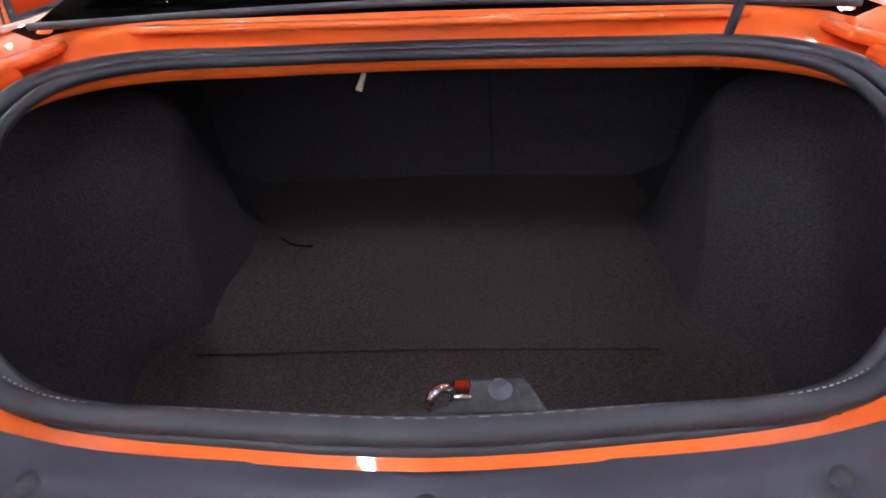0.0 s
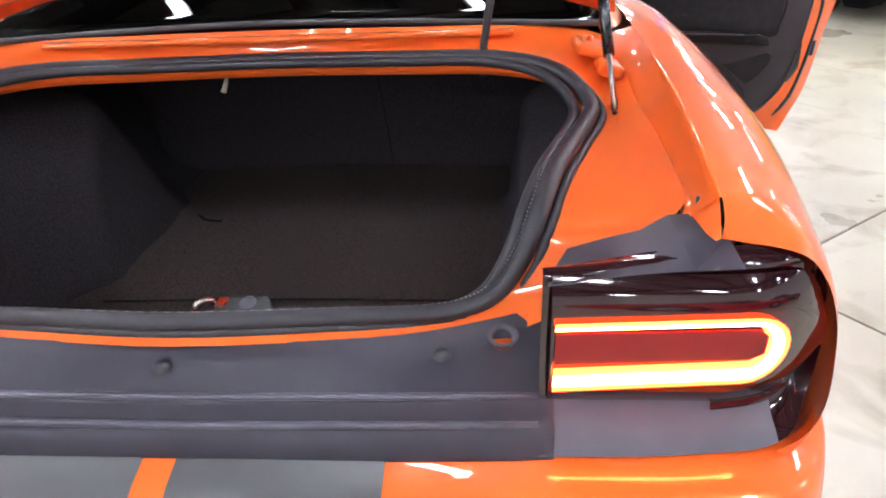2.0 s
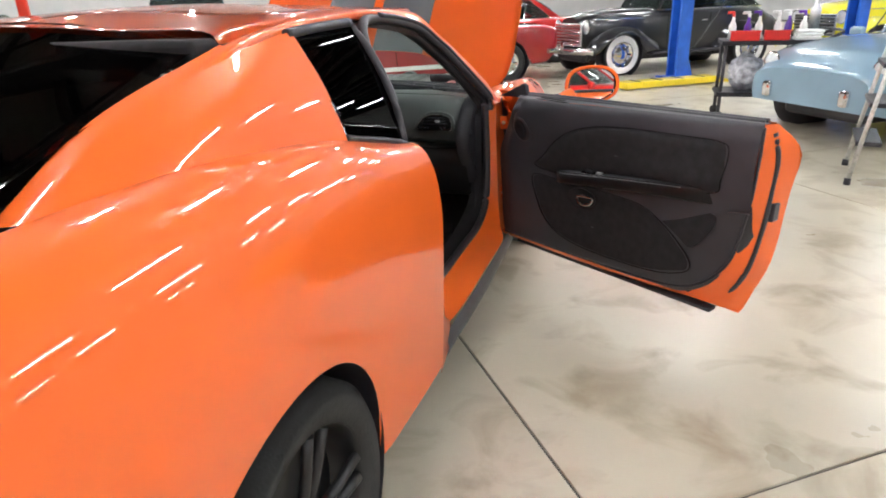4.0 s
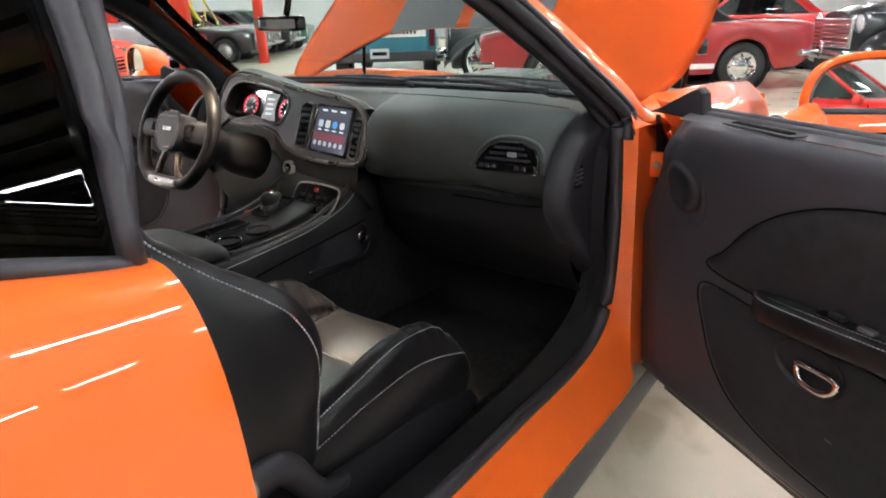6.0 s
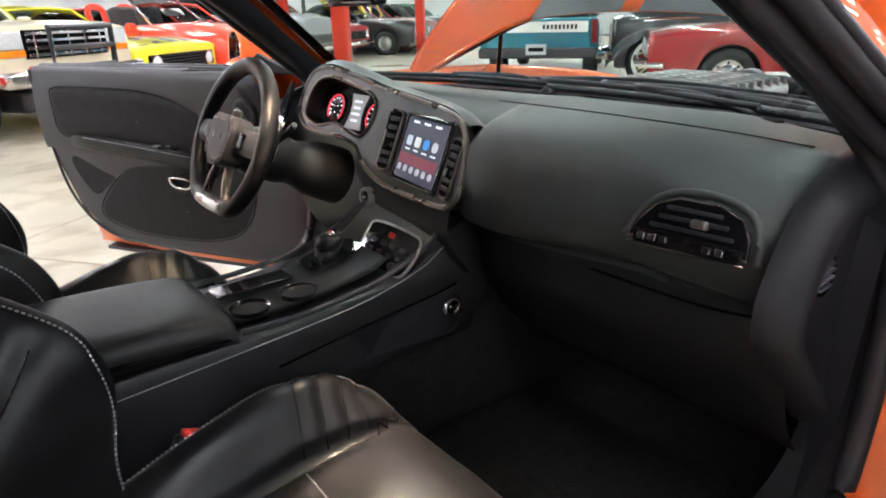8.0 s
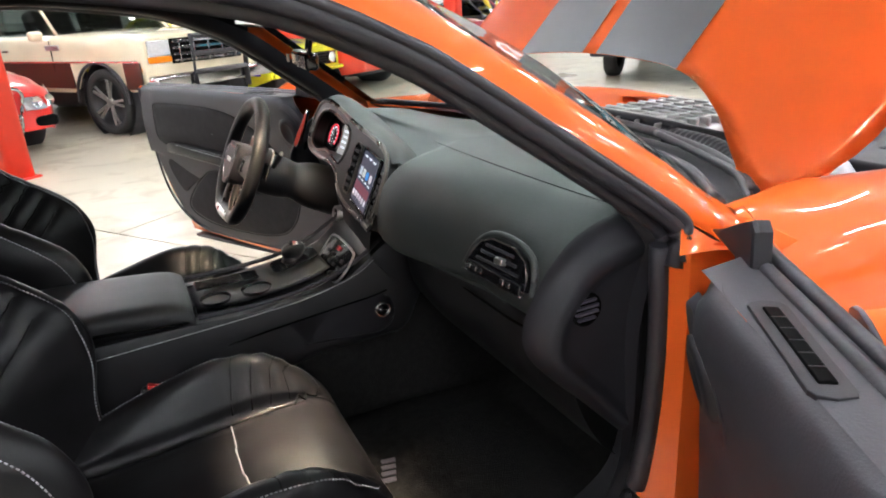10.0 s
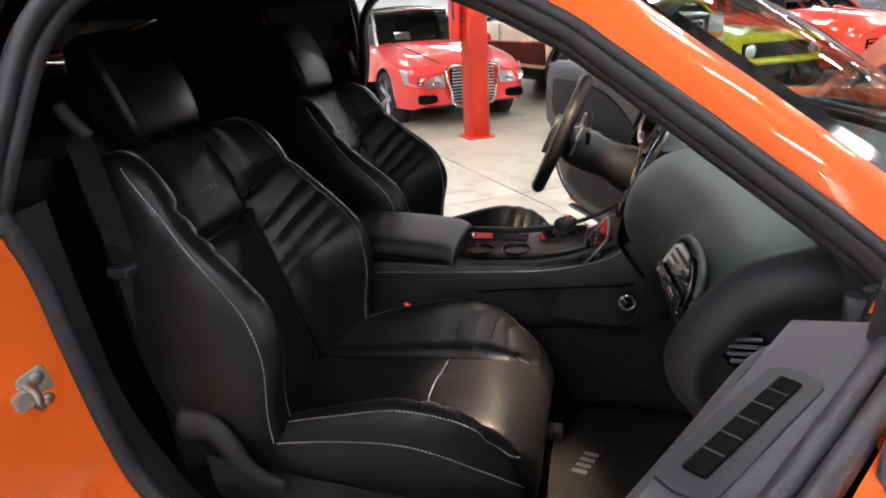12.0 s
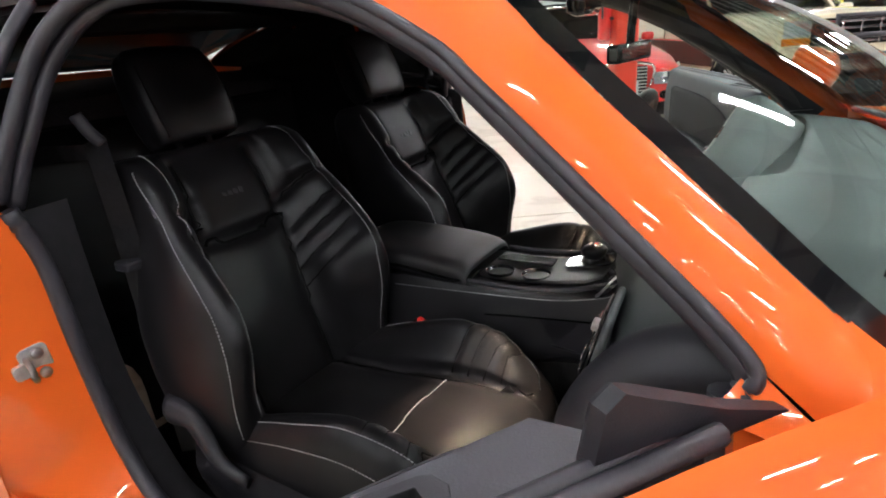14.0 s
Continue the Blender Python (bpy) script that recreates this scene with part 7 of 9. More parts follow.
# door mirrors
for s, c, ax in ((1, (1.325, 3.27, 1.042), (1.0, 0.20, 0)), (-1, (-1.325, 3.27, 1.042), (1.0, -0.2, 0))):
    dm = thing("door_mirror", "", "")
    dm.parent = car
    dm["label"] = "orange oval door mirror"
    MM = basis(c, ax, (0, 0.06, 1))
    out_ = curve_pts([(-0.135, 0.0, 0), (-0.11, 0.055, 0), (-0.03, 0.078, 0), (0.07, 0.072, 0), (0.125, 0.03, 0), (0.12, -0.035, 0), (0.05, -0.072, 0), (-0.06, -0.070, 0), (-0.12, -0.045, 0)], 40, True)
    bm = bmesh.new()
    rings = []
    out_ = [Vector((p.x * 0.92, p.y * 1.08, 0)) for p in out_]
    for t, dz in ((0.86, 0.030), (0.96, 0.034), (1.0, 0.022), (0.98, -0.01), (0.88, -0.05), (0.66, -0.085), (0.3, -0.10), (0.02, -0.104)):
        rings.append([MM @ Vector((p.x * t, p.y * t, dz)) for p in out_])
    grid_into(bm, rings, True)
    part("shell", bm, M_ORANGE, dm)
    bm = bmesh.new()
    grid_into(bm, [[MM @ Vector((p.x * t, p.y * t, dz)) for p in out_] for t, dz in ((0.865, 0.031), (0.82, 0.022), (0.80, 0.012))], True)
    part("glass_bezel", bm, M_GLOSSBLK, dm)
    part("glass", prism([(p.x * 0.815, p.y * 0.815) for p in out_], 0.003, MM @ Matrix.Translation((0, 0, 0.014))), M_MIRROR, dm, "mirror glass")
    foot, neck, head = Vector((s * 1.195, 3.155, 0.972)), Vector((s * 1.214, 3.178, 0.984)), Vector((s * 1.238, 3.214, 1.006))
    part("arm", tube([foot, neck, head], lambda t: 0.044 - 0.012 * t, 14, 14, flat=1.0), M_ORANGE, dm)
    part("arm_gasket", tube([foot + Vector((0, 0, 0)), foot.lerp(neck, 0.16)], 0.047, 16, 2, flat=1.0, smooth=False), M_SILLPL, dm)

# ---- front end: fenders, cowl, hood, engine bay ----
for s in (1, -1):
    def fen(y):
        w = float(np.interp(y, (3.36, 3.7, 4.08, 4.5, 4.85), (0.925, 0.945, 0.965, 0.94, 0.84)))
        zt = float(np.interp(y, (3.36, 3.7, 4.1, 4.6, 4.9), (0.985, 0.985, 0.97, 0.92, 0.86)))
        xi = float(np.interp(y, (3.36, 3.45, 3.6, 3.75, 4.1, 4.6, 4.9), (0.808, 0.80, 0.775, 0.80, 0.83, 0.80, 0.70)))
        lo = max(0.24, arch(y, YF))
        return [(xi - 0.012, y, zt - 0.03), (xi, y, zt - 0.006), (xi + 0.03, y, zt), (w - 0.07, y, zt - 0.022), (w - 0.018, y, zt - 0.085), (w, y, zt - 0.19), (w, y, (zt - 0.19 + lo) / 2), (w - 0.01, y, lo)]
    bm = loft([fen(y) for y in (3.39, 3.5, 3.6, 3.69, 3.72, 3.85, 3.97, 4.08, 4.19, 4.31, 4.45, 4.48, 4.65, 4.8, 4.9)], 26, 60)
    part("front_fender", mirror_x(bm) if s < 0 else bm, M_ORANGE, car, "glossy orange front fender")
    bm = lathe([(0.395, 0), (0.395, 0.28), (0.10, 0.285)], 40, basis((0.955, YF, 0.355), (0, 1, 0), (0, 0, 1)) @ Matrix.Rotation(math.pi, 4, "X"))
    part("wheel_house", mirror_x(bm) if s < 0 else bm, M_SEAL, car)
    bm = loft([[(0.79, 3.5, 0.955), (0.76, 3.5, 0.80), (0.74, 3.5, 0.55)], [(0.80, 4.1, 0.945), (0.74, 4.1, 0.82), (0.70, 4.1, 0.5)], [(0.78, 4.7, 0.88), (0.72, 4.7, 0.75), (0.70, 4.7, 0.5)]], 12, 18)
    part("inner_fender", mirror_x(bm) if s < 0 else bm, M_ORANGE, car)
# pillar foot behind the fender
part("front_fascia", loft([[(-0.84, 4.86, 0.84), (-0.84, 4.90, 0.7), (-0.80, 4.88, 0.4), (-0.75, 4.8, 0.2)], [(0, 4.93, 0.84), (0, 5.0, 0.7), (0, 4.98, 0.4), (0, 4.9, 0.2)], [(0.84, 4.86, 0.84), (0.84, 4.90, 0.7), (0.80, 4.88, 0.4), (0.75, 4.8, 0.2)]], 16, 20), M_ORANGE, car)
part("core_support", loft([[(-0.78, 4.62, 0.88), (-0.78, 4.86, 0.86)], [(0, 4.70, 0.90), (0, 4.93, 0.86)], [(0.78, 4.62, 0.88), (0.78, 4.86, 0.86)]], 6, 18, 0.02), M_ORANGE, car)
em = curve_pts([(-0.045, -0.03, 0), (-0.02, 0.02, 0), (-0.035, 0.045, 0), (0.01, 0.05, 0), (0.045, 0.02, 0), (0.03, -0.02, 0), (0.01, -0.01, 0), (-0.005, -0.05, 0)], 30, True)
EM = basis((0.9445, 3.645, 0.628), (0, 1, 0.05), (0, 0, 1))
bm = tube([tuple(EM @ Vector((p.x, p.y, 0))) for p in em], 0.0042, 6, 50, True)
for stroke in (((-0.02, 0.02), (0.012, 0.018), (0.04, 0.012)), ((0.0, -0.04), (0.012, -0.012), (0.03, 0.0)), ((-0.03, -0.012), (-0.012, 0.0), (0.005, -0.004))):
    tube([tuple(EM @ Vector((x, y, 0))) for x, y in stroke], 0.0045, 6, 12, bm=bm)
part("emblem_decal", bm, M_SEAM, car, "small black emblem on the fender")
# cowl
bm = loft([[(-0.79, 3.41, 0.965), (-0.5, 3.62, 0.95), (0, 3.70, 0.945), (0.5, 3.62, 0.95), (0.79, 3.41, 0.965)], [(-0.79, 3.50, 0.93), (-0.5, 3.69, 0.925), (0, 3.77, 0.92), (0.5, 3.69, 0.925), (0.79, 3.50, 0.93)], [(-0.77, 3.60, 0.935), (-0.5, 3.76, 0.945), (0, 3.83, 0.945), (0.5, 3.76, 0.945), (0.77, 3.60, 0.935)], [(-0.76, 3.63, 0.86), (-0.5, 3.79, 0.86), (0, 3.86, 0.86), (0.5, 3.79, 0.86), (0.76, 3.63, 0.86)]], 30, 16)
part("cowl_panel", bm, M_PLAST, car, "black plastic cowl below the windshield")
for k in range(14):
    x = 0.70 - 0.055 * k
    y = 3.66 - 0.42 * max(0, abs(x) - 0.2) ** 1.6 - 0.02
    part("cowl_slat", box((x, y, 0.937), (0.010, 0.07, 0.012), 0.003, Matrix.Rotation(radians(20 if x > 0 else -20), 4, "Z")), M_SEAL, car)
for x0, x1 in ((0.45, -0.12), (-0.15, -0.68)):
    wp = thing("windshield_wiper", "", "")
    wp.parent = car
    wp["label"] = "black wiper at rest on the glass"
    y0, y1 = 3.66 - 0.3 * x0 * x0, 3.61 - 0.42 * x1 * x1
    part("arm", tube([(x0, y0 + 0.02, 0.955), (x0 - 0.12, y0, 0.99), ((x0 + x1) / 2, (y0 + y1) / 2 - 0.01, 1.0)], 0.008, 8, 16), M_SEAL, wp)
    part("blade", tube([(x0 + 0.02, y0 - 0.035, 0.985), ((x0 + x1) / 2, (y0 + y1) / 2 - 0.005, 0.995), (x1, y1 - 0.02, 0.998)], 0.007, 6, 18), M_SEAL, wp)
# cable loom and hose along the cowl edge
bm = tube([(0.74, 3.57, 0.955), (0.62, 3.66, 0.965), (0.45, 3.74, 0.97), (0.2, 3.81, 0.97), (-0.1, 3.84, 0.965)], 0.013, 8, 30)
tube([(0.75, 3.55, 0.95), (0.66, 3.62, 0.968), (0.5, 3.70, 0.968), (0.28, 3.78, 0.975)], 0.009, 8, 30, bm=bm)
part("cowl_seal", bm, M_SEAL, car, "black rubber cowl seal")
bm = tube([(0.73, 3.62, 0.90), (0.60, 3.74, 0.925), (0.40, 3.86, 0.94), (0.15, 3.93, 0.93)], lambda t: 0.028 + 0.003 * math.sin(t * 190), 12, 120)
part("corrugated_hose", bm, M_SEAL, car, "black corrugated hose")
# engine
part("engine_bay_floor", box((0, 4.2, 0.50), (1.44, 1.1, 0.04), 0), M_SEAL, car)
part("firewall", loft([[(-0.76, 3.64, 0.87), (0, 3.87, 0.87), (0.76, 3.64, 0.87)], [(-0.74, 3.70, 0.5), (0, 3.90, 0.5), (0.74, 3.70, 0.5)]], 16, 6), M_SEAL, car)
eng = thing("engine", "", "")
eng.parent = car
eng["label"] = "supercharged engine with a ribbed silver case"
part("block", box((0, 4.18, 0.68), (0.52, 0.62, 0.34), 0.03), M_RIM, eng)
part("blower_case", box((0.0, 4.12, 0.905), (0.40, 0.46, 0.10), 0.025), M_ALU, eng, "cast aluminium blower case")
for k in range(9):
    part("case_rib", box((0.0, 3.93 + 0.048 * k, 0.955), (0.39, 0.016, 0.03), 0.005), M_ALU, eng)
for k in range(5):
    part("cross_rib", box((-0.16 + 0.08 * k, 4.12, 0.957), (0.012, 0.45, 0.024), 0.004), M_ALU, eng)
for s in (1, -1):
    part("rocker_cover", box((s * 0.30, 4.15, 0.86), (0.14, 0.52, 0.10), 0.025, Matrix.Rotation(radians(-s * 18), 4, "Y")), M_POSTRED, eng, "red rocker cover")
part("throttle_body", lathe([(0.05, 0), (0.055, 0.06), (0.07, 0.08), (0.07, 0.14), (0, 0.14)], 20, basis((0.0, 4.36, 0.90), (1, 0, 0), (0, 0, -1))), M_RIM, eng)
part("intake_duct", tube([(0.0, 4.46, 0.90), (0.2, 4.54, 0.90), (0.45, 4.5, 0.88), (0.55, 4.35, 0.86)], 0.045, 12, 24), M_SEAL, eng)
part("air_box", box((0.56, 4.30, 0.83), (0.24, 0.30, 0.14), 0.03), M_PLAST, eng)
part("brake_reservoir", lathe([(0.0, 0.075), (0.05, 0.07), (0.062, 0.05), (0.065, 0.0), (0.065, -0.06)], 20, Matrix.Translation((-0.5, 3.86, 0.88))), M_WHITEP, eng)
part("coolant_canister", lathe([(0.0, 0.07), (0.045, 0.065), (0.06, 0.05), (0.075, 0.03), (0.085, 0.0), (0.085, -0.10)], 26, Matrix.Translation((0.60, 3.98, 0.88))), M_ALU, eng, "bright aluminium canister")
for p in ((0.68, 3.83, 0.93), (-0.68, 3.85, 0.93)):
    part("hood_hinge", box(p, (0.03, 0.20, 0.035), 0.008, Matrix.Rotation(radians(28), 4, "X")), M_ORANGE, eng)
part("strut_brace", tube([(-0.62, 4.0, 0.93), (0.0, 3.92, 0.965), (0.62, 4.0, 0.93)], 0.016, 8, 20), M_PLAST, eng)

# hood, standing open on its rear hinges
HT = radians(43)
HB = basis((0, 3.605, 0.930), (1, 0, 0), (0, math.cos(HT), math.sin(HT)))


def hood_edge(s):
    return float(np.interp(s, (0.0, 0.05, 0.15, 0.3, 0.6, 1.0, 1.2), (0.735, 0.795, 0.84, 0.855, 0.85, 0.82, 0.77)))


def hood_rear(x):
    t = min(1.0, max(0.0, (abs(x) - 0.26) / 0.48))
    return 0.265 * (1 - t * t * (3 - 2 * t)) + 0.02 * (1 - min(1.0, abs(x) / 0.3) ** 2)


def hood_pt(x01, t, lift=0.0):
    """x01 from -1 to 1 across, t from 0 (rear edge) to 1 (nose)."""
    x = x01 * 0.74
    s = hood_rear(x) + t * (1.16 - hood_rear(x) + 0.05 * (1 - x01 * x01))
    x = x01 * hood_edge(s)
    crown = 0.05 * (1 - x01 ** 2) + 0.010 * math.exp(-(max(0.0, s) / 0.12) ** 2) + 0.03 * math.exp(-(x01 / 0.45) ** 4) * math.sin(math.pi * min(1, t * 1.1) * 0.9)
    return tuple(HB @ Vector((x, s, crown + lift)))


hood = thing("hood", "", "")
hood.parent = car
hood["label"] = "open orange hood with two grey racing stripes"
bm = bmesh.new()
N1, N2 = 44, 26
grid_into(bm, [[Vector(hood_pt(-1 + 2 * i / N1, j / N2)) for i in range(N1 + 1)] for j in range(N2 + 1)])
bmesh.ops.solidify(bm, geom=bm.faces[:], thickness=0.02)
for f in bm.faces:
    f.smooth = True
part("panel", bm, M_ORANGE, hood)
for s in (1, -1):
    bm = bmesh.new()
    grid_into(bm, [[Vector(hood_pt(s * (0.034 + 0.366 * i / 10), j / N2, 0.0022)) for i in range(11)] for j in range(N2 + 1)])
    part("stripe", bm, M_STRIPE, hood, "broad matte grey racing stripe")
bm = bmesh.new()
grid_into(bm, [[Vector(hood_pt(-0.86 + 1.72 * i / 20, 0.06 + 0.88 * j / 16, -0.04)) for i in range(21)] for j in range(17)])
part("hood_liner", bm, M_PLAST, hood, "black hood liner")
for s in (1, -1):
    part("prop_strut", tube([(s * 0.74, 4.02, 0.93), tuple(HB @ Vector((s * 0.76, 0.62, -0.03)))], 0.009, 8, 2, smooth=False), M_GLOSSBLK, hood, "black hood gas strut")

# ---- road wheels ----
def road_wheel(parent, c, R, W, axis, rim_mat, style="spoke", white=0.0, hubcap=None):
    """axis: unit vector pointing out of the car."""
    ax = Vector(axis)
    fw = Vector((-ax.y, ax.x, 0))
    w = thing("wheel", "", "", c)
    w.parent = parent
    w.location = Vector(c)
    m = basis((0, 0, 0), fw, (0, 0, 1))
    if m.to_3x3() @ Vector((0, 0, 1)) @ ax < 0:
        m = basis((0, 0, 0), -fw, (0, 0, 1))
    r = R * (0.72 if style == "spoke" else 0.60)
    part("tyre", lathe([(r, -W * 0.40), (R * 0.90, -W * 0.5), (R * 0.985, -W * 0.40), (R, -W * 0.2), (R, W * 0.2), (R * 0.985, W * 0.40), (R * 0.90, W * 0.5), (r, W * 0.42), (r, -W * 0.40)], 44, m), M_TYRE, w, local=True)
    if white:
        part("white_band", lathe([(R * white, W * 0.485), (R * 0.76, W * 0.502), (R * 0.90, W * 0.508)], 40, m), M_WHITEP, w, "white sidewall", local=True)
    if style == "spoke":
        part("barrel", lathe([(r, W * 0.42), (r * 0.96, W * 0.36), (r * 0.93, -W * 0.1), (0.02, -W * 0.1)], 40, m), M_RIM, w, local=True)
        for k in range(5):
            for o in (-1, 1):
                a = 2 * math.pi * k / 5 + o * 0.16
                p0 = m @ Vector((0.05 * math.cos(a), 0.05 * math.sin(a), W * 0.30))
                p1 = m @ Vector((r * 0.97 * math.cos(a - o * 0.03), r * 0.97 * math.sin(a - o * 0.03), W * 0.38))
                part("spoke", tube([p0, p0.lerp(p1, 0.5) + ax * 0.005, p1], 0.014, 6, 6, flat=1.2), rim_mat, w, local=True)
        part("centre_cap", lathe([(0.06, W * 0.26), (0.055, W * 0.34), (0.035, W * 0.36), (0, W * 0.36)], 24, m), rim_mat, w, local=True)
    else:
        part("rim", lathe([(r, W * 0.44), (r * 0.94, W * 0.40), (r * 0.86, W * 0.28), (r * 0.60, W * 0.30), (r * 0.55, W * 0.40), (r * 0.30, W * 0.46), (0, W * 0.47)], 36, m), rim_mat, w, local=True)
        for k in range(8):
            a = 2 * math.pi * k / 8
            p = m @ Vector((r * 0.74 * math.cos(a), r * 0.74 * math.sin(a), W * 0.30))
            q = m @ Vector((r * 0.88 * math.cos(a), r * 0.88 * math.sin(a), W * 0.32))
            part("rim_slot", tube([p, q], r * 0.07, 6, 2, smooth=False), hubcap or M_RIM, w, local=True)
    return w


for x, y, sg in ((0.845, YR, 1), (0.845, YF, 1), (-0.845, YR, -1), (-0.845, YF, -1)):
    road_wheel(car, (sg * x, y, 0.352), 0.352, 0.26, (sg, 0, 0), M_RIM)


# ---- other cars in the hall ----
def paint(name, c, coat=1.0):
    return mat(name, c, 0.28, 0.0, 0.06, 3, coat=coat, spec=0.4)


P_RED, P_DKRED, P_ORED = paint("red_paint", (0.68, 0.025, 0.02)), paint("deep_red_paint", (0.30, 0.012, 0.014)), paint("bright_red_paint", (0.78, 0.045, 0.015))
P_YEL, P_BLK, P_TEAL, P_BLUE, P_CREAM, P_BROWN, P_GREEN, P_GREY = paint("yellow_body_paint", (0.80, 0.72, 0.02)), paint("black_paint", (0.008, 0.008, 0.010)), paint("teal_paint", (0.01, 0.16, 0.22)), paint("blue_grey_paint", (0.20, 0.31, 0.40)), paint("cream_paint", (0.74, 0.66, 0.47)), paint("brown_paint", (0.035, 0.018, 0.012)), paint("green_paint", (0.02, 0.10, 0.05)), paint("grey_paint", (0.22, 0.23, 0.24))
P_PURPLE = paint("purple_flame_paint", (0.09, 0.02, 0.32))
M_CANVAS = mat("black_soft_top_canvas", (0.018, 0.018, 0.02), 0.9, 0, 0.3, 20, bump=0.5, bscale=200)
M_CARGLASS = glass("car_glass", (0.30, 0.34, 0.33), 0.0, 1.5)
M_LENS = mat("lamp_glass", (0.75, 0.77, 0.78), 0.08, 0.3, 0.1, 30, coat=1.0)
M_AMBER = mat("amber_lens", (0.8, 0.22, 0.01), 0.12, 0, 0.1, 20, coat=1.0)
M_CREAMW = mat("cream_spokes", (0.70, 0.60, 0.30), 0.4, 0, 0.1, 10)
M_PLATEP = mat("number_plate", (0.55, 0.56, 0.58), 0.5, 0, 0.15, 40)
M_CABIN = mat("car_interior_vinyl", (0.03, 0.028, 0.028), 0.6, 0, 0.2, 10)


def cat(xs, ys, x):
    """Smooth interpolation through (xs, ys)."""
    k = 0
    while k < len(xs) - 2 and x > xs[k + 1]:
        k += 1
    t = (x - xs[k]) / (xs[k + 1] - xs[k])
    b, c = ys[k], ys[k + 1]
    a = ys[k - 1] if k > 0 else b
    d = ys[k + 2] if k + 2 < len(ys) else c
    v = 0.5 * (2 * b + (c - a) * t + (2 * a - 5 * b + 4 * c - d) * t * t + (3 * b - 3 * c + d - a) * t ** 3)
    return min(max(v, min(b, c) - 0.02), max(b, c) + 0.02)


def hull(st, wheels, n=64, lip=0.05):
    """A car body: stations of (x, half width, underside, shoulder, crown); wheels of (x, z, radius) cut the arches."""
    xs = [s[0] for s in st]
    bm = bmesh.new()
    rows = []
    for i in range(n + 1):
        x = xs[0] + (xs[-1] - xs[0]) * i / n
        w, lo, be, cr = (cat(xs, [s[k] for s in st], x) for k in (1, 2, 3, 4))
        for wx, wz, wr in wheels:
            if abs(x - wx) < wr:
                lo = max(lo, wz + math.sqrt(wr * wr - (x - wx) ** 2))
        h = be - lo
        half = [(w - 0.02, lo), (w, lo + 0.25 * h), (w + 0.004, lo + 0.6 * h), (w - 0.012, lo + 0.86 * h), (w - lip, be), (w * 0.72, be + (cr - be) * 0.65), (w * 0.36, cr - (cr - be) * 0.06), (0, cr)]
        sec = [Vector((x, y, z)) for y, z in half] + [Vector((x, -y, z)) for y, z in half[-2::-1]]
        rows.append(curve_pts(sec, 34))
    vs = grid_into(bm, rows)
    bm.faces.new(vs[0][::-1])
    bm.faces.new(vs[-1])
    return bm


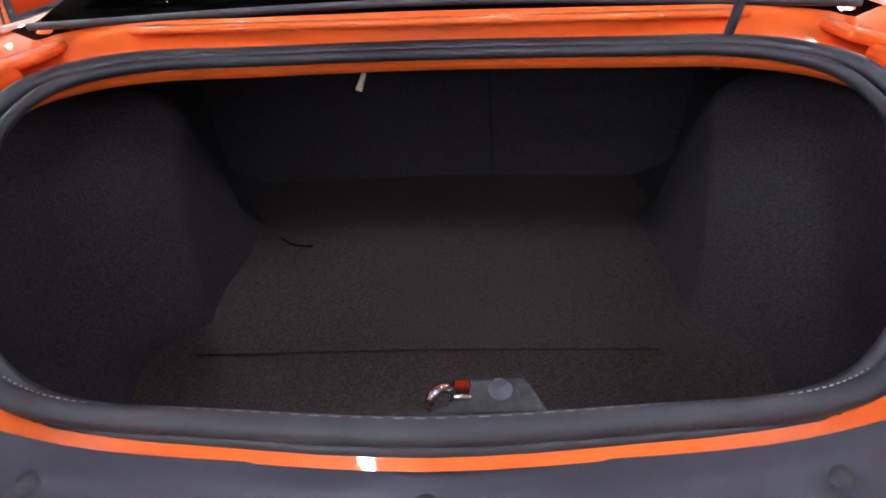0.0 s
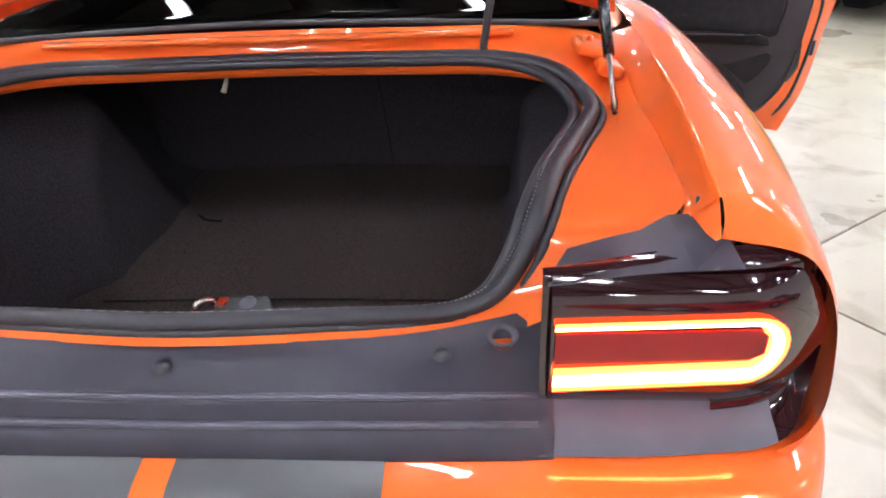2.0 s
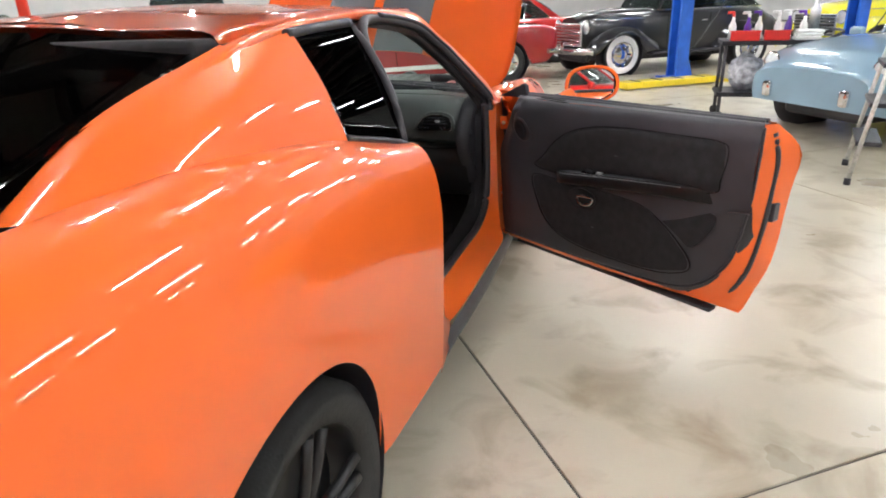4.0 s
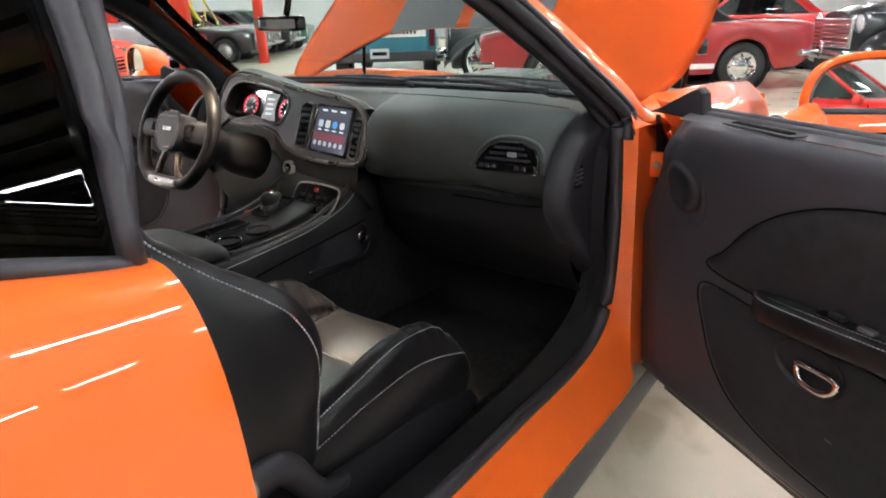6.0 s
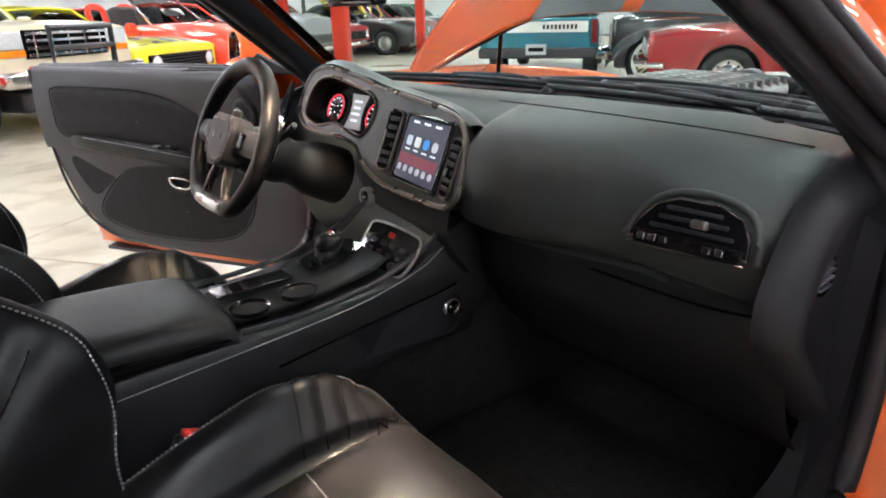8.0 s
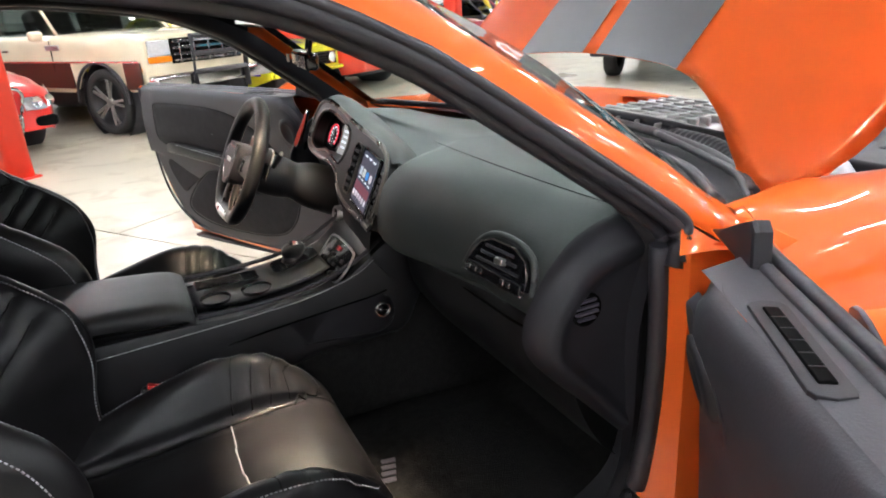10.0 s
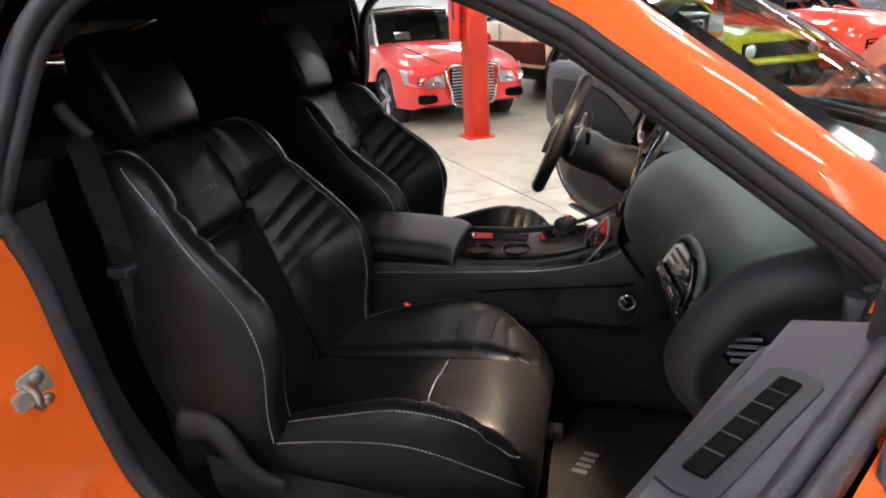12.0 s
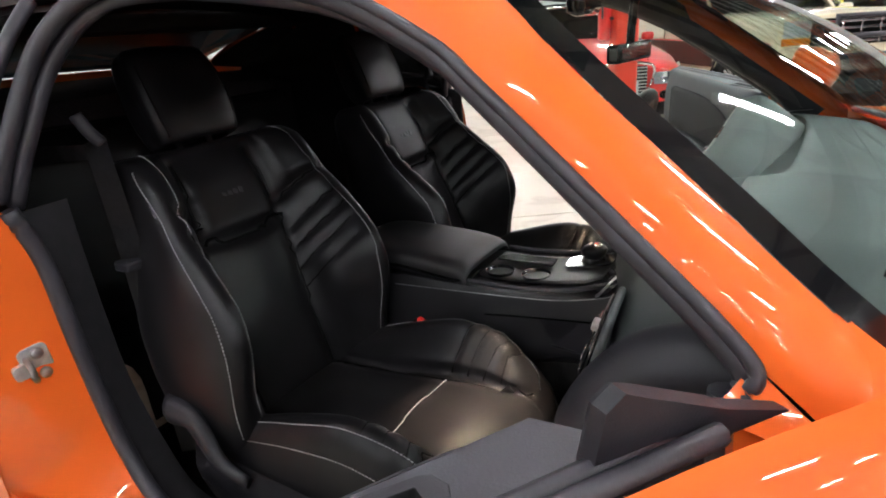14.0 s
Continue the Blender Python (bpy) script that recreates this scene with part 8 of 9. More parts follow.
def cabin(parent, base, roof, roof_mat, glass_mat, closed=True, soft=False):
    """Greenhouse over a base loop: base and roof are (x front, x rear, half width, z)."""
    (bf, br, bw, bz), (rf, rr, rw, rz) = base, roof
    part("windshield", ruled([(bf, -bw, bz), (bf + 0.10, 0, bz + 0.01), (bf, bw, bz)], [(rf, -rw, rz), (rf + 0.06, 0, rz + 0.02), (rf, rw, rz)], 14, 4, 0.006), glass_mat, parent, local=True)
    part("windshield_frame", tube([(bf, -bw, bz), (rf, -rw, rz), (rf + 0.06, 0, rz + 0.025), (rf, rw, rz), (bf, bw, bz)], 0.022, 6, 5, smooth=False), M_CHROME if not closed or soft else roof_mat, parent, local=True)
    if closed:
        bm = loft([[(x, -rw * k, z - 0.06), (x, -rw * k * 0.9, z), (x, 0, z + 0.035), (x, rw * k * 0.9, z), (x, rw * k, z - 0.06)] for x, k, z in ((rf + 0.02, 1.0, rz), (rf - 0.3, 1.03, rz + 0.03), ((rf + rr) / 2, 1.03, rz + 0.035), (rr, 0.98, rz))], 18, 16, 0.02)
        part("soft_top" if soft else "roof", bm, roof_mat, parent, local=True)
        bm = loft([[(rr, -rw * 0.98, rz - 0.06), (rr, -rw * 0.88, rz), (rr, 0, rz + 0.035), (rr, rw * 0.88, rz), (rr, rw * 0.98, rz - 0.06)], [((rr + br) / 2, -(rw + bw) / 2, (rz + bz) / 2), ((rr + br) / 2, -rw * 0.9, (rz + bz) / 2 + 0.05), ((rr + br) / 2, 0, (rz + bz) / 2 + 0.07), ((rr + br) / 2, rw * 0.9, (rz + bz) / 2 + 0.05), ((rr + br) / 2, (rw + bw) / 2, (rz + bz) / 2)],
                   [(br, -bw, bz), (br, -bw * 0.8, bz + 0.01), (br, 0, bz + 0.02), (br, bw * 0.8, bz + 0.01), (br, bw, bz)]], 16, 12)
        part("rear_top" if soft else "rear_glass", bm, roof_mat if soft else glass_mat, parent, local=True)
        for s in (1, -1):
            q = 0.45 if soft else 0.12
            x0, x1 = rr + q * (rf - rr), br + q * (bf - br)
            part("side_glass", ruled([(bf - 0.02, s * (bw + 0.005), bz), (x1, s * (bw + 0.005), bz)], [(rf - 0.02, s * (rw + 0.005), rz - 0.04), (x0, s * (rw + 0.005), rz - 0.04)], 6, 3, 0.005), glass_mat, parent, local=True)
            part("rear_pillar", ruled([(x1, s * (bw + 0.008), bz), (br, s * bw, bz)], [(x0, s * (rw + 0.01), rz - 0.03), (rr - 0.02, s * rw, rz - 0.03)], 6, 3, 0.01), roof_mat, parent, local=True)
            part("belt_trim", tube([(bf, s * (bw + 0.012), bz + 0.005), (br, s * (bw + 0.012), bz + 0.005)], 0.012, 6, 4), M_CHROME, parent, local=True)
    for s in (1, -1):
        part("seat", box(((bf + br) / 2 - 0.1, s * bw * 0.45, bz + 0.05), (0.22, bw * 0.7, 0.5), 0.07, Matrix.Rotation(radians(-14), 4, "Y")), M_CABIN, parent, local=True)


def base_car(name, label, wheel_at, facing, spec, wheel_side):
    """A car placed by the ground point under one front wheel. facing +1 or -1 along the hall, wheel_side +1 left, -1 right."""
    c = thing(name, label, "car" if "pickup" not in name else "pickup truck")
    ang = HA + (0 if facing > 0 else math.pi)
    r = Matrix.Rotation(ang, 4, "Z")
    off = r @ Vector((spec["xf"], wheel_side * spec["track"], 0))
    c.matrix_basis = Matrix.Translation(Vector((wheel_at[0], wheel_at[1], 0)) - off) @ r
    R = spec["R"]
    arches = [(spec["xf"], R, R * 1.16), (spec["xr"], R, R * 1.16)]
    part("body", hull(spec["st"], arches if not spec.get("noarch") else []), spec["paint"], c, local=True)
    part("underbody", box(((spec["xf"] + spec["xr"]) / 2, 0, R * 0.95), (spec["xf"] - spec["xr"] + 1.2, spec["track"] * 1.25, 0.24), 0.05), M_SEAL, c, local=True)
    for x in (spec["xf"], spec["xr"]):
        for s in (1, -1):
            road_wheel(c, (x, s * (spec["track"] - 0.01), R), R, spec.get("tw", 0.2), (0, s, 0), spec.get("rim", M_CHROME), spec.get("style", "disc"), spec.get("white", 0), spec.get("cap"))
            part("wheel_well", lathe([(R * 1.16, 0.0), (R * 1.16, -0.22), (R * 0.3, -0.22)], 24, basis((x, s * (spec["track"] + 0.08), R), (1, 0, 0), (0, 0, 1)) @ (Matrix.Rotation(math.pi, 4, "X") if s > 0 else Matrix())), M_SEAL, c, local=True)
    for s in (1, -1):
        for dx in spec.get("doors", ()):
            z0, z1, w = spec["doorz"]
            part("door_seam", tube([(dx, s * (w + 0.004), z1), (dx, s * (w + 0.007), (z0 + z1) / 2), (dx - 0.03, s * (w - 0.006), z0)], 0.006, 5, 8), M_SEAM, c, local=True)
        if spec.get("doors"):
            part("door_handle", box((spec["doors"][-1] + 0.14, s * (spec["doorz"][2] + 0.012), spec["doorz"][1] - 0.12), (0.12, 0.03, 0.025), 0.008), M_CHROME, c, local=True)
            part("wing_mirror", box((spec["doors"][0] - 0.08, s * (spec["doorz"][2] + 0.10), spec["doorz"][1] + 0.06), (0.09, 0.17, 0.11), 0.035), spec["paint"], c, local=True)
    return c


def lamp(c, x, y, z, r, sx=1, rim=True, lens=None):
    l = part("headlight", lathe([(0, 0.03), (r * 0.6, 0.022), (r, 0.0)], 20, basis((x, y, z), (0, 1, 0), (0, 0, 1)) if sx > 0 else basis((x, y, z), (0, -1, 0), (0, 0, 1))), lens or M_LENS, c, local=True)
    if rim:
        part("lamp_ring", tube([(x, y + r * 1.06 * math.cos(a), z + r * 1.06 * math.sin(a)) for a in [2 * math.pi * k / 16 for k in range(16)]], r * 0.12, 6, 24, True), M_CHROME, l, local=True)
    return l


def grille_bars(c, x, w, z0, z1, n, m, back=None, upright=False):
    g = part("grille", box((x - 0.02, 0, (z0 + z1) / 2), (0.04, w, z1 - z0), 0.012), back or M_SEAM, c, "grille", local=True)
    for k in range(n):
        t = (k + 0.5) / n
        if upright:
            part("grille_bar", box((x + 0.006, -w / 2 + w * t, (z0 + z1) / 2), (0.014, w / n * 0.35, (z1 - z0) * 0.96), 0.003), m, g, local=True)
        else:
            part("grille_bar", box((x + 0.006, 0, z0 + (z1 - z0) * t), (0.014, w * 0.97, (z1 - z0) / n * 0.4), 0.003), m, g, local=True)
    return g


def plate(c, x, z, s=1):
    p = part("number_plate", box((x, 0, z), (0.012, 0.32, 0.16), 0.004), M_PLATEP, c, local=True)
    part("plate_bar", box((x + s * 0.009, 0, z), (0.004, 0.24, 0.06), 0.001), M_SEAM, p, local=True)


# red convertible, modern, black top
SPEC = dict(xf=1.32, xr=-1.33, track=0.76, R=0.315, tw=0.22, rim=M_STEEL, style="spoke", paint=P_RED,
            st=[(-2.25, 0.70, 0.50, 0.80, 0.90), (-2.0, 0.84, 0.32, 0.88, 0.98), (-1.3, 0.885, 0.22, 0.90, 0.97), (-0.4, 0.885, 0.20, 0.90, 0.94), (0.5, 0.885, 0.20, 0.90, 0.97), (1.1, 0.88, 0.22, 0.84, 0.93), (1.7, 0.84, 0.22, 0.74, 0.83), (2.05, 0.74, 0.22, 0.66, 0.73), (2.17, 0.62, 0.26, 0.60, 0.66)], doors=(0.62, -0.55), doorz=(0.30, 0.88, 0.885))
c = base_car("red_convertible", "glossy red convertible with black soft top and chrome grille", (-6.38, 0.29), 1, SPEC, -1)
cabin(c, (0.72, -1.35, 0.72, 0.90), (0.05, -0.75, 0.56, 1.36), M_CANVAS, M_CARGLASS, True, True)
grille_bars(c, 2.20, 0.56, 0.28, 0.68, 11, M_STEEL, M_SEAM)
part("grille_frame", tube([(2.215, y, z) for y, z in ((-0.31, 0.69), (-0.29, 0.42), (-0.22, 0.25), (0.22, 0.25), (0.29, 0.42), (0.31, 0.69))], 0.018, 8, 40, True), M_CHROME, c, local=True)
plate(c, 2.235, 0.44)
for s in (1, -1):
    l = part("headlight", loft([[(2.205, s * 0.36, 0.47), (2.17, s * 0.36, 0.61)], [(2.195, s * 0.58, 0.47), (2.13, s * 0.58, 0.63)], [(1.99, s * 0.795, 0.52), (1.87, s * 0.81, 0.69)]], 6, 12, 0.03), M_LENS, c, "clear swept headlight", local=True)
    for q in ((2.20, 0.48), (2.15, 0.64)):
        part("lamp_bowl", lathe([(0.0, 0.0), (0.05, 0.012), (0.06, 0.03)], 16, basis((q[0], s * q[1], 0.545), (0, 1, 0), (0, 0, 1))), M_CHROME, l, local=True)
    part("air_intake", box((2.13, s * 0.52, 0.34), (0.12, 0.34, 0.11), 0.03, Matrix.Rotation(radians(-s * 18), 4, "Z")), M_SEAM, c, "black lower air intake", local=True)
    part("fog_lamp", lathe([(0, 0.01), (0.05, 0.0)], 16, basis((2.185, s * 0.56, 0.345), (0, 1, 0), (0, 0, 1))), M_LENS, c, local=True)
for k in range(4):
    part("emblem_ring", tube([(2.232, -0.075 + 0.05 * k + 0.03 * math.cos(a), 0.60 + 0.03 * math.sin(a)) for a in [2 * math.pi * j / 12 for j in range(12)]], 0.004, 5, 18, True), M_CHROME, c, local=True)
part("windshield_sticker", box((0.56, -0.30, 1.03), (0.01, 0.22, 0.12), 0, Matrix.Rotation(radians(-35), 4, "Y")), M_WHITEP, c, "white paper in the windshield", local=True)
part("hood_line", tube([(0.85, 0.55, 0.955), (1.6, 0.50, 0.86), (2.05, 0.34, 0.72)], 0.004, 5, 14), M_SEAM, c, local=True)
part("hood_line", tube([(0.85, -0.55, 0.955), (1.6, -0.50, 0.86), (2.05, -0.34, 0.72)], 0.004, 5, 14), M_SEAM, c, local=True)

# cream and brown pickup
SPEC = dict(xf=1.72, xr=-1.60, track=0.82, R=0.385, tw=0.25, rim=M_STEEL, style="spoke", paint=P_CREAM,
            st=[(-2.6, 0.95, 0.52, 1.12, 1.13), (-0.7, 0.96, 0.50, 1.14, 1.15), (0.6, 0.96, 0.50, 1.14, 1.16), (1.2, 0.96, 0.50, 1.14, 1.19), (2.3, 0.94, 0.52, 1.12, 1.16), (2.5, 0.92, 0.56, 1.08, 1.12)], doors=(0.95, -0.1), doorz=(0.62, 1.10, 0.96))
c = base_car("two_tone_pickup", "cream and dark brown pickup with chrome grille and push bar", (-7.2, 2.55), 1, SPEC, -1)
cabin(c, (0.95, -0.45, 0.84, 1.15), (0.40, -0.35, 0.74, 1.72), P_CREAM, M_CARGLASS)
for s in (1, -1):
    for xa, xb in ((-2.58, -2.06), (-1.14, 1.26), (2.18, 2.46)):
        part("brown_side_panel", box(((xa + xb) / 2, s * 0.957, 0.70), (xb - xa, 0.02, 0.30), 0.006), P_BROWN, c, "dark brown lower side panel", local=True)
    part("side_moulding", box((0.0, s * 0.970, 0.855), (4.9, 0.014, 0.022), 0.004), M_CHROME, c, local=True)
    part("arch_lip", tube([(1.72 + 0.46 * math.cos(a), s * 0.962, 0.385 + 0.46 * math.sin(a)) for a in [math.pi * k / 14 for k in range(15)]], 0.02, 6, 24), M_SEAL, c, local=True)
    part("fender_badge", box((1.0, s * 0.975, 1.02), (0.26, 0.012, 0.06), 0.004), M_STEEL, c, local=True)
    part("amber_marker", box((2.40, s * 0.945, 0.76), (0.12, 0.02, 0.05), 0.006), M_AMBER, c, local=True)
    l = part("headlight", box((2.515, s * 0.72, 0.985), (0.03, 0.30, 0.17), 0.012), M_LENS, c, "square headlight over an amber lamp", local=True)
    part("amber_lamp", box((2.515, s * 0.72, 0.86), (0.03, 0.32, 0.07), 0.01), M_AMBER, l, local=True)
grille_bars(c, 2.53, 1.10, 0.80, 1.08, 4, M_CHROME, M_SEAM)
for k in range(5):
    part("grille_upright", box((2.54, -0.44 + 0.22 * k, 0.94), (0.014, 0.02, 0.27), 0.004), M_CHROME, c, local=True)
part("front_bumper", box((2.60, 0, 0.62), (0.14, 1.92, 0.16), 0.04), M_CHROME, c, local=True)
pb = part("push_bar", tube([(2.70, -0.42, 0.45), (2.72, -0.42, 1.10), (2.72, 0.42, 1.10), (2.70, 0.42, 0.45)], 0.035, 8, 4, smooth=False), M_SEAL, c, "black tubular push bar", local=True)
for z in (0.70, 0.90):
    part("push_bar_rail", tube([(2.72, -0.42, z), (2.72, 0.42, z)], 0.028, 8, 2, smooth=False), M_SEAL, pb, local=True)
part("bed_rail", tube([(-0.55, 0.9, 1.17), (-2.55, 0.9, 1.17), (-2.55, -0.9, 1.17), (-0.55, -0.9, 1.17)], 0.03, 6, 4, smooth=False), M_SEAL, c, local=True)

# yellow muscle car with flames
YST = [(-2.35, 0.82, 0.42, 0.84, 0.88), (-2.1, 0.88, 0.34, 0.90, 0.93), (-1.2, 0.92, 0.24, 0.90, 0.93), (0, 0.91, 0.22, 0.88, 0.92), (1.0, 0.92, 0.22, 0.87, 0.94), (1.9, 0.91, 0.28, 0.83, 0.90), (2.2, 0.90, 0.36, 0.80, 0.85), (2.3, 0.88, 0.40, 0.76, 0.80)]
SPEC = dict(xf=1.45, xr=-1.3, track=0.79, R=0.33, tw=0.24, rim=M_CHROME, style="spoke", paint=P_YEL, st=YST, doors=(0.75, -0.45), doorz=(0.28, 0.86, 0.915))
c = base_car("flamed_muscle_car", "yellow muscle car with purple flames and black grille", (-8.70, 4.18), 1, SPEC, -1)
cabin(c, (0.55, -1.35, 0.70, 0.90), (0.0, -0.75, 0.58, 1.30), P_YEL, M_CARGLASS)
grille_bars(c, 2.315, 1.42, 0.50, 0.70, 5, M_RIM, M_SEAM)
for s in (1, -1):
    lamp(c, 2.33, s * 0.58, 0.60, 0.085)
    for k, (z, ln) in enumerate(((0.50, 0.9), (0.62, 1.25), (0.74, 1.0))):
        pts_ = [(2.15, z - 0.05), (1.7, z - 0.04), (2.1 - ln, z + 0.02), (1.75, z + 0.02), (2.15, z + 0.05)]
        part("flame", prism(pts_, 0.006, basis((0, s * 0.922 - (0.003 if s > 0 else 0.003), 0), (1, 0, 0), (0, 0, 1)), 0.001), P_PURPLE, c, "purple painted flame", local=True)
for k in range(5):
    y0 = -0.64 + 0.32 * k
    hw = 0.9
    pts_ = [(2.22, y0 - 0.10), (1.85, y0 - 0.09), (1.15 - 0.15 * (k % 2), y0 + 0.0), (1.80, y0 + 0.04), (2.22, y0 + 0.09)]
    bm = bmesh.new()
    fl_ = []
    for px_, py_ in pts_:
        w_, be_, cr_ = cat([q[0] for q in YST], [q[1] for q in YST], px_), cat([q[0] for q in YST], [q[3] for q in YST], px_), cat([q[0] for q in YST], [q[4] for q in YST], px_)
        fl_.append((px_, py_, be_ + (cr_ - be_) * (1 - (abs(py_) / w_) ** 2) + 0.012))
    top_ = [bm.verts.new(q) for q in fl_]
    bm.faces.new(top_)
    bmesh.ops.solidify(bm, geom=bm.faces[:], thickness=0.006)
    part("flame", bm, P_PURPLE, c, "purple painted flame", local=True)
part("front_bumper", box((2.34, 0, 0.44), (0.08, 1.70, 0.06), 0.025), P_YEL, c, local=True)

# red roadster pickup with roll hoops
SPEC = dict(xf=1.50, xr=-1.45, track=0.84, R=0.36, tw=0.26, rim=M_STEEL, style="spoke", paint=P_ORED,
            st=[(-2.4, 0.86, 0.42, 0.98, 1.02), (-1.5, 0.98, 0.26, 1.02, 1.06), (-0.5, 0.92, 0.24, 1.02, 1.04), (0.6, 0.93, 0.24, 1.02, 1.08), (1.3, 0.98, 0.26, 0.98, 1.08), (2.0, 0.92, 0.28, 0.84, 0.98), (2.35, 0.74, 0.32, 0.70, 0.82)], doors=(0.7, -0.35), doorz=(0.30, 0.98, 0.925))
c = base_car("red_roadster", "bright red retro roadster with an open top", (-9.35, 5.75), 1, SPEC, -1)
cabin(c, (0.75, -0.7, 0.70, 1.04), (0.28, -0.4, 0.58, 1.46), P_ORED, M_CARGLASS, False)
grille_bars(c, 2.37, 1.1, 0.42, 0.66, 4, P_ORED, M_SEAM)
for s in (1, -1):
    lamp(c, 2.20, s * 0.66, 0.72, 0.10)
    part("roll_hoop", tube([(-0.55, s * 0.18, 1.04), (-0.6, s * 0.20, 1.32), (-0.6, s * 0.50, 1.32), (-0.55, s * 0.52, 1.04)], 0.05, 8, 20), P_ORED, c, "red padded roll hoop", local=True)
part("windshield_sticker", box((0.60, 0.05, 1.24), (0.01, 0.5, 0.14), 0, Matrix.Rotation(radians(-42), 4, "Y")), M_WHITEP, c, "white paper in the windshield", local=True)


def plain_coupe(name, label, at, facing, pm, tall=0.0, side=-1, chrome=True):
    sp = dict(xf=1.4, xr=-1.35, track=0.76, R=0.33, tw=0.2, rim=M_STEEL, style="disc", paint=pm,
              st=[(-2.4, 0.78, 0.45, 0.86, 0.90), (-2.0, 0.86, 0.30, 0.92 + tall, 0.97 + tall), (-0.8, 0.89, 0.24, 0.93 + tall, 0.96 + tall), (0.7, 0.89, 0.24, 0.93 + tall, 0.99 + tall), (1.9, 0.87, 0.28, 0.86 + tall, 0.95 + tall), (2.25, 0.82, 0.34, 0.78 + tall, 0.86 + tall)], doors=(0.75, -0.4), doorz=(0.32, 0.90, 0.89))
    k = base_car(name, label, at, facing, sp, side)
    cabin(k, (0.62, -1.45, 0.72, 0.95 + tall), (0.05, -0.8, 0.60, 1.38 + tall * 1.6), pm, M_CARGLASS)
    grille_bars(k, 2.27, 1.1, 0.52, 0.72, 5, M_CHROME if chrome else M_RIM)
    for s in (1, -1):
        lamp(k, 2.26, s * 0.66, 0.64, 0.085)
    part("front_bumper", box((2.36, 0, 0.44), (0.10, 1.66, 0.10), 0.04), M_CHROME if chrome else pm, k, local=True)
    return k


plain_coupe("orange_coupe", "orange-red older coupe parked in a row", (-11.45, 7.0), 1, P_ORED)
plain_coupe("grey_off_roader", "grey boxy off-road car with chrome grille", (-12.6, 8.6), 1, P_GREY, 0.22)
DKR, BLK = ("dark_red_coupe", "dark red coupe in the far row", P_DKRED), ("black_coupe", "black coupe in the far row", P_BLK)
far_list = (DKR + ((-13.88, 10.32),), BLK + ((-14.54, 12.93),), DKR + ((-15.87, 14.43),), BLK + ((-16.88, 16.17),), ("green_sedan", "dark green car in the far row", P_GREEN, (-18.0, 17.9)),
            ("red_coupe", "red coupe in the far row", P_RED, (-17.57, 6.54)), DKR + ((-18.8, 8.24),), BLK + ((-20.0, 9.94),), ("grey_sedan", "grey car in the far row", P_GREY, (-21.26, 11.65)), BLK + ((-22.5, 13.35),))
for n_, l_, m_, at_ in far_list:
    plain_coupe(n_, l_, at_, 1, m_)
plain_coupe("silver_coupe", "silver car behind the red convertible", (-10.6, -1.6), 1, P_GREY)

# teal pickup seen from behind
c = thing("teal_pickup", "teal pickup with a white lettered tailgate band", "pickup truck")
c.matrix_basis = Matrix.Translation((-6.2, 10.15, 0)) @ Matrix.Rotation(HA + math.pi / 2, 4, "Z") @ Matrix.Translation((2.55, 0, 0))
part("body", hull([(-2.55, 0.93, 0.50, 1.00, 1.0), (-2.4, 0.95, 0.48, 1.02, 1.02), (0.4, 0.95, 0.46, 1.02, 1.02), (1.2, 0.95, 0.46, 1.04, 1.06), (2.3, 0.92, 0.5, 1.0, 1.05)], [(-1.5, 0.38, 0.45), (1.6, 0.38, 0.45)]), P_TEAL, c, local=True)
cabin(c, (1.0, -0.5, 0.82, 1.04), (0.5, -0.42, 0.70, 1.60), P_TEAL, M_CARGLASS)
tg = part("tailgate", box((-2.57, 0, 0.79), (0.06, 1.62, 0.46), 0.02), P_TEAL, c, local=True)
part("tailgate_band", box((-2.605, 0, 0.89), (0.012, 1.56, 0.16), 0.004), M_WHITEP, tg, "white band with dark lettering bars", local=True)
for k in range(9):
    part("letter_bar", box((-2.614, -0.10 - 0.062 * k, 0.89), (0.006, 0.040, 0.07), 0.001), M_SEAM, tg, local=True)
for s in (1, -1):
    part("tail_light", box((-2.58, s * 0.88, 0.82), (0.05, 0.09, 0.34), 0.01), M_LAMPRED, c, local=True)
part("rear_bumper", box((-2.66, 0, 0.50), (0.14, 1.86, 0.16), 0.03), M_SEAL, c, "black step bumper", local=True)
plate(c, -2.745, 0.56, -1)
for x in (-1.5, 1.6):
    for s in (1, -1):
        road_wheel(c, (x, s * 0.80, 0.37), 0.37, 0.24, (0, s, 0), M_STEEL, "disc")

# red sixties convertible
SPEC = dict(xf=1.35, xr=-1.35, track=0.74, R=0.33, tw=0.2, rim=M_CHROME, style="disc", paint=P_DKRED,
            st=[(-2.3, 0.80, 0.46, 0.88, 0.90), (-2.1, 0.85, 0.32, 0.92, 0.95), (-1.2, 0.875, 0.26, 0.93, 0.96), (0, 0.87, 0.24, 0.89, 0.92), (1.0, 0.875, 0.24, 0.89, 0.96), (1.9, 0.86, 0.30, 0.86, 0.93), (2.3, 0.84, 0.40, 0.80, 0.86)], doors=(0.70, -0.45), doorz=(0.30, 0.88, 0.875))
c = base_car("red_convertible", "deep red sixties convertible with black soft top", (-3.0, 10.12), -1, SPEC, 1)
cabin(c, (0.55, -1.3, 0.68, 0.91), (0.08, -0.65, 0.55, 1.30), M_CANVAS, M_CARGLASS, True, True)
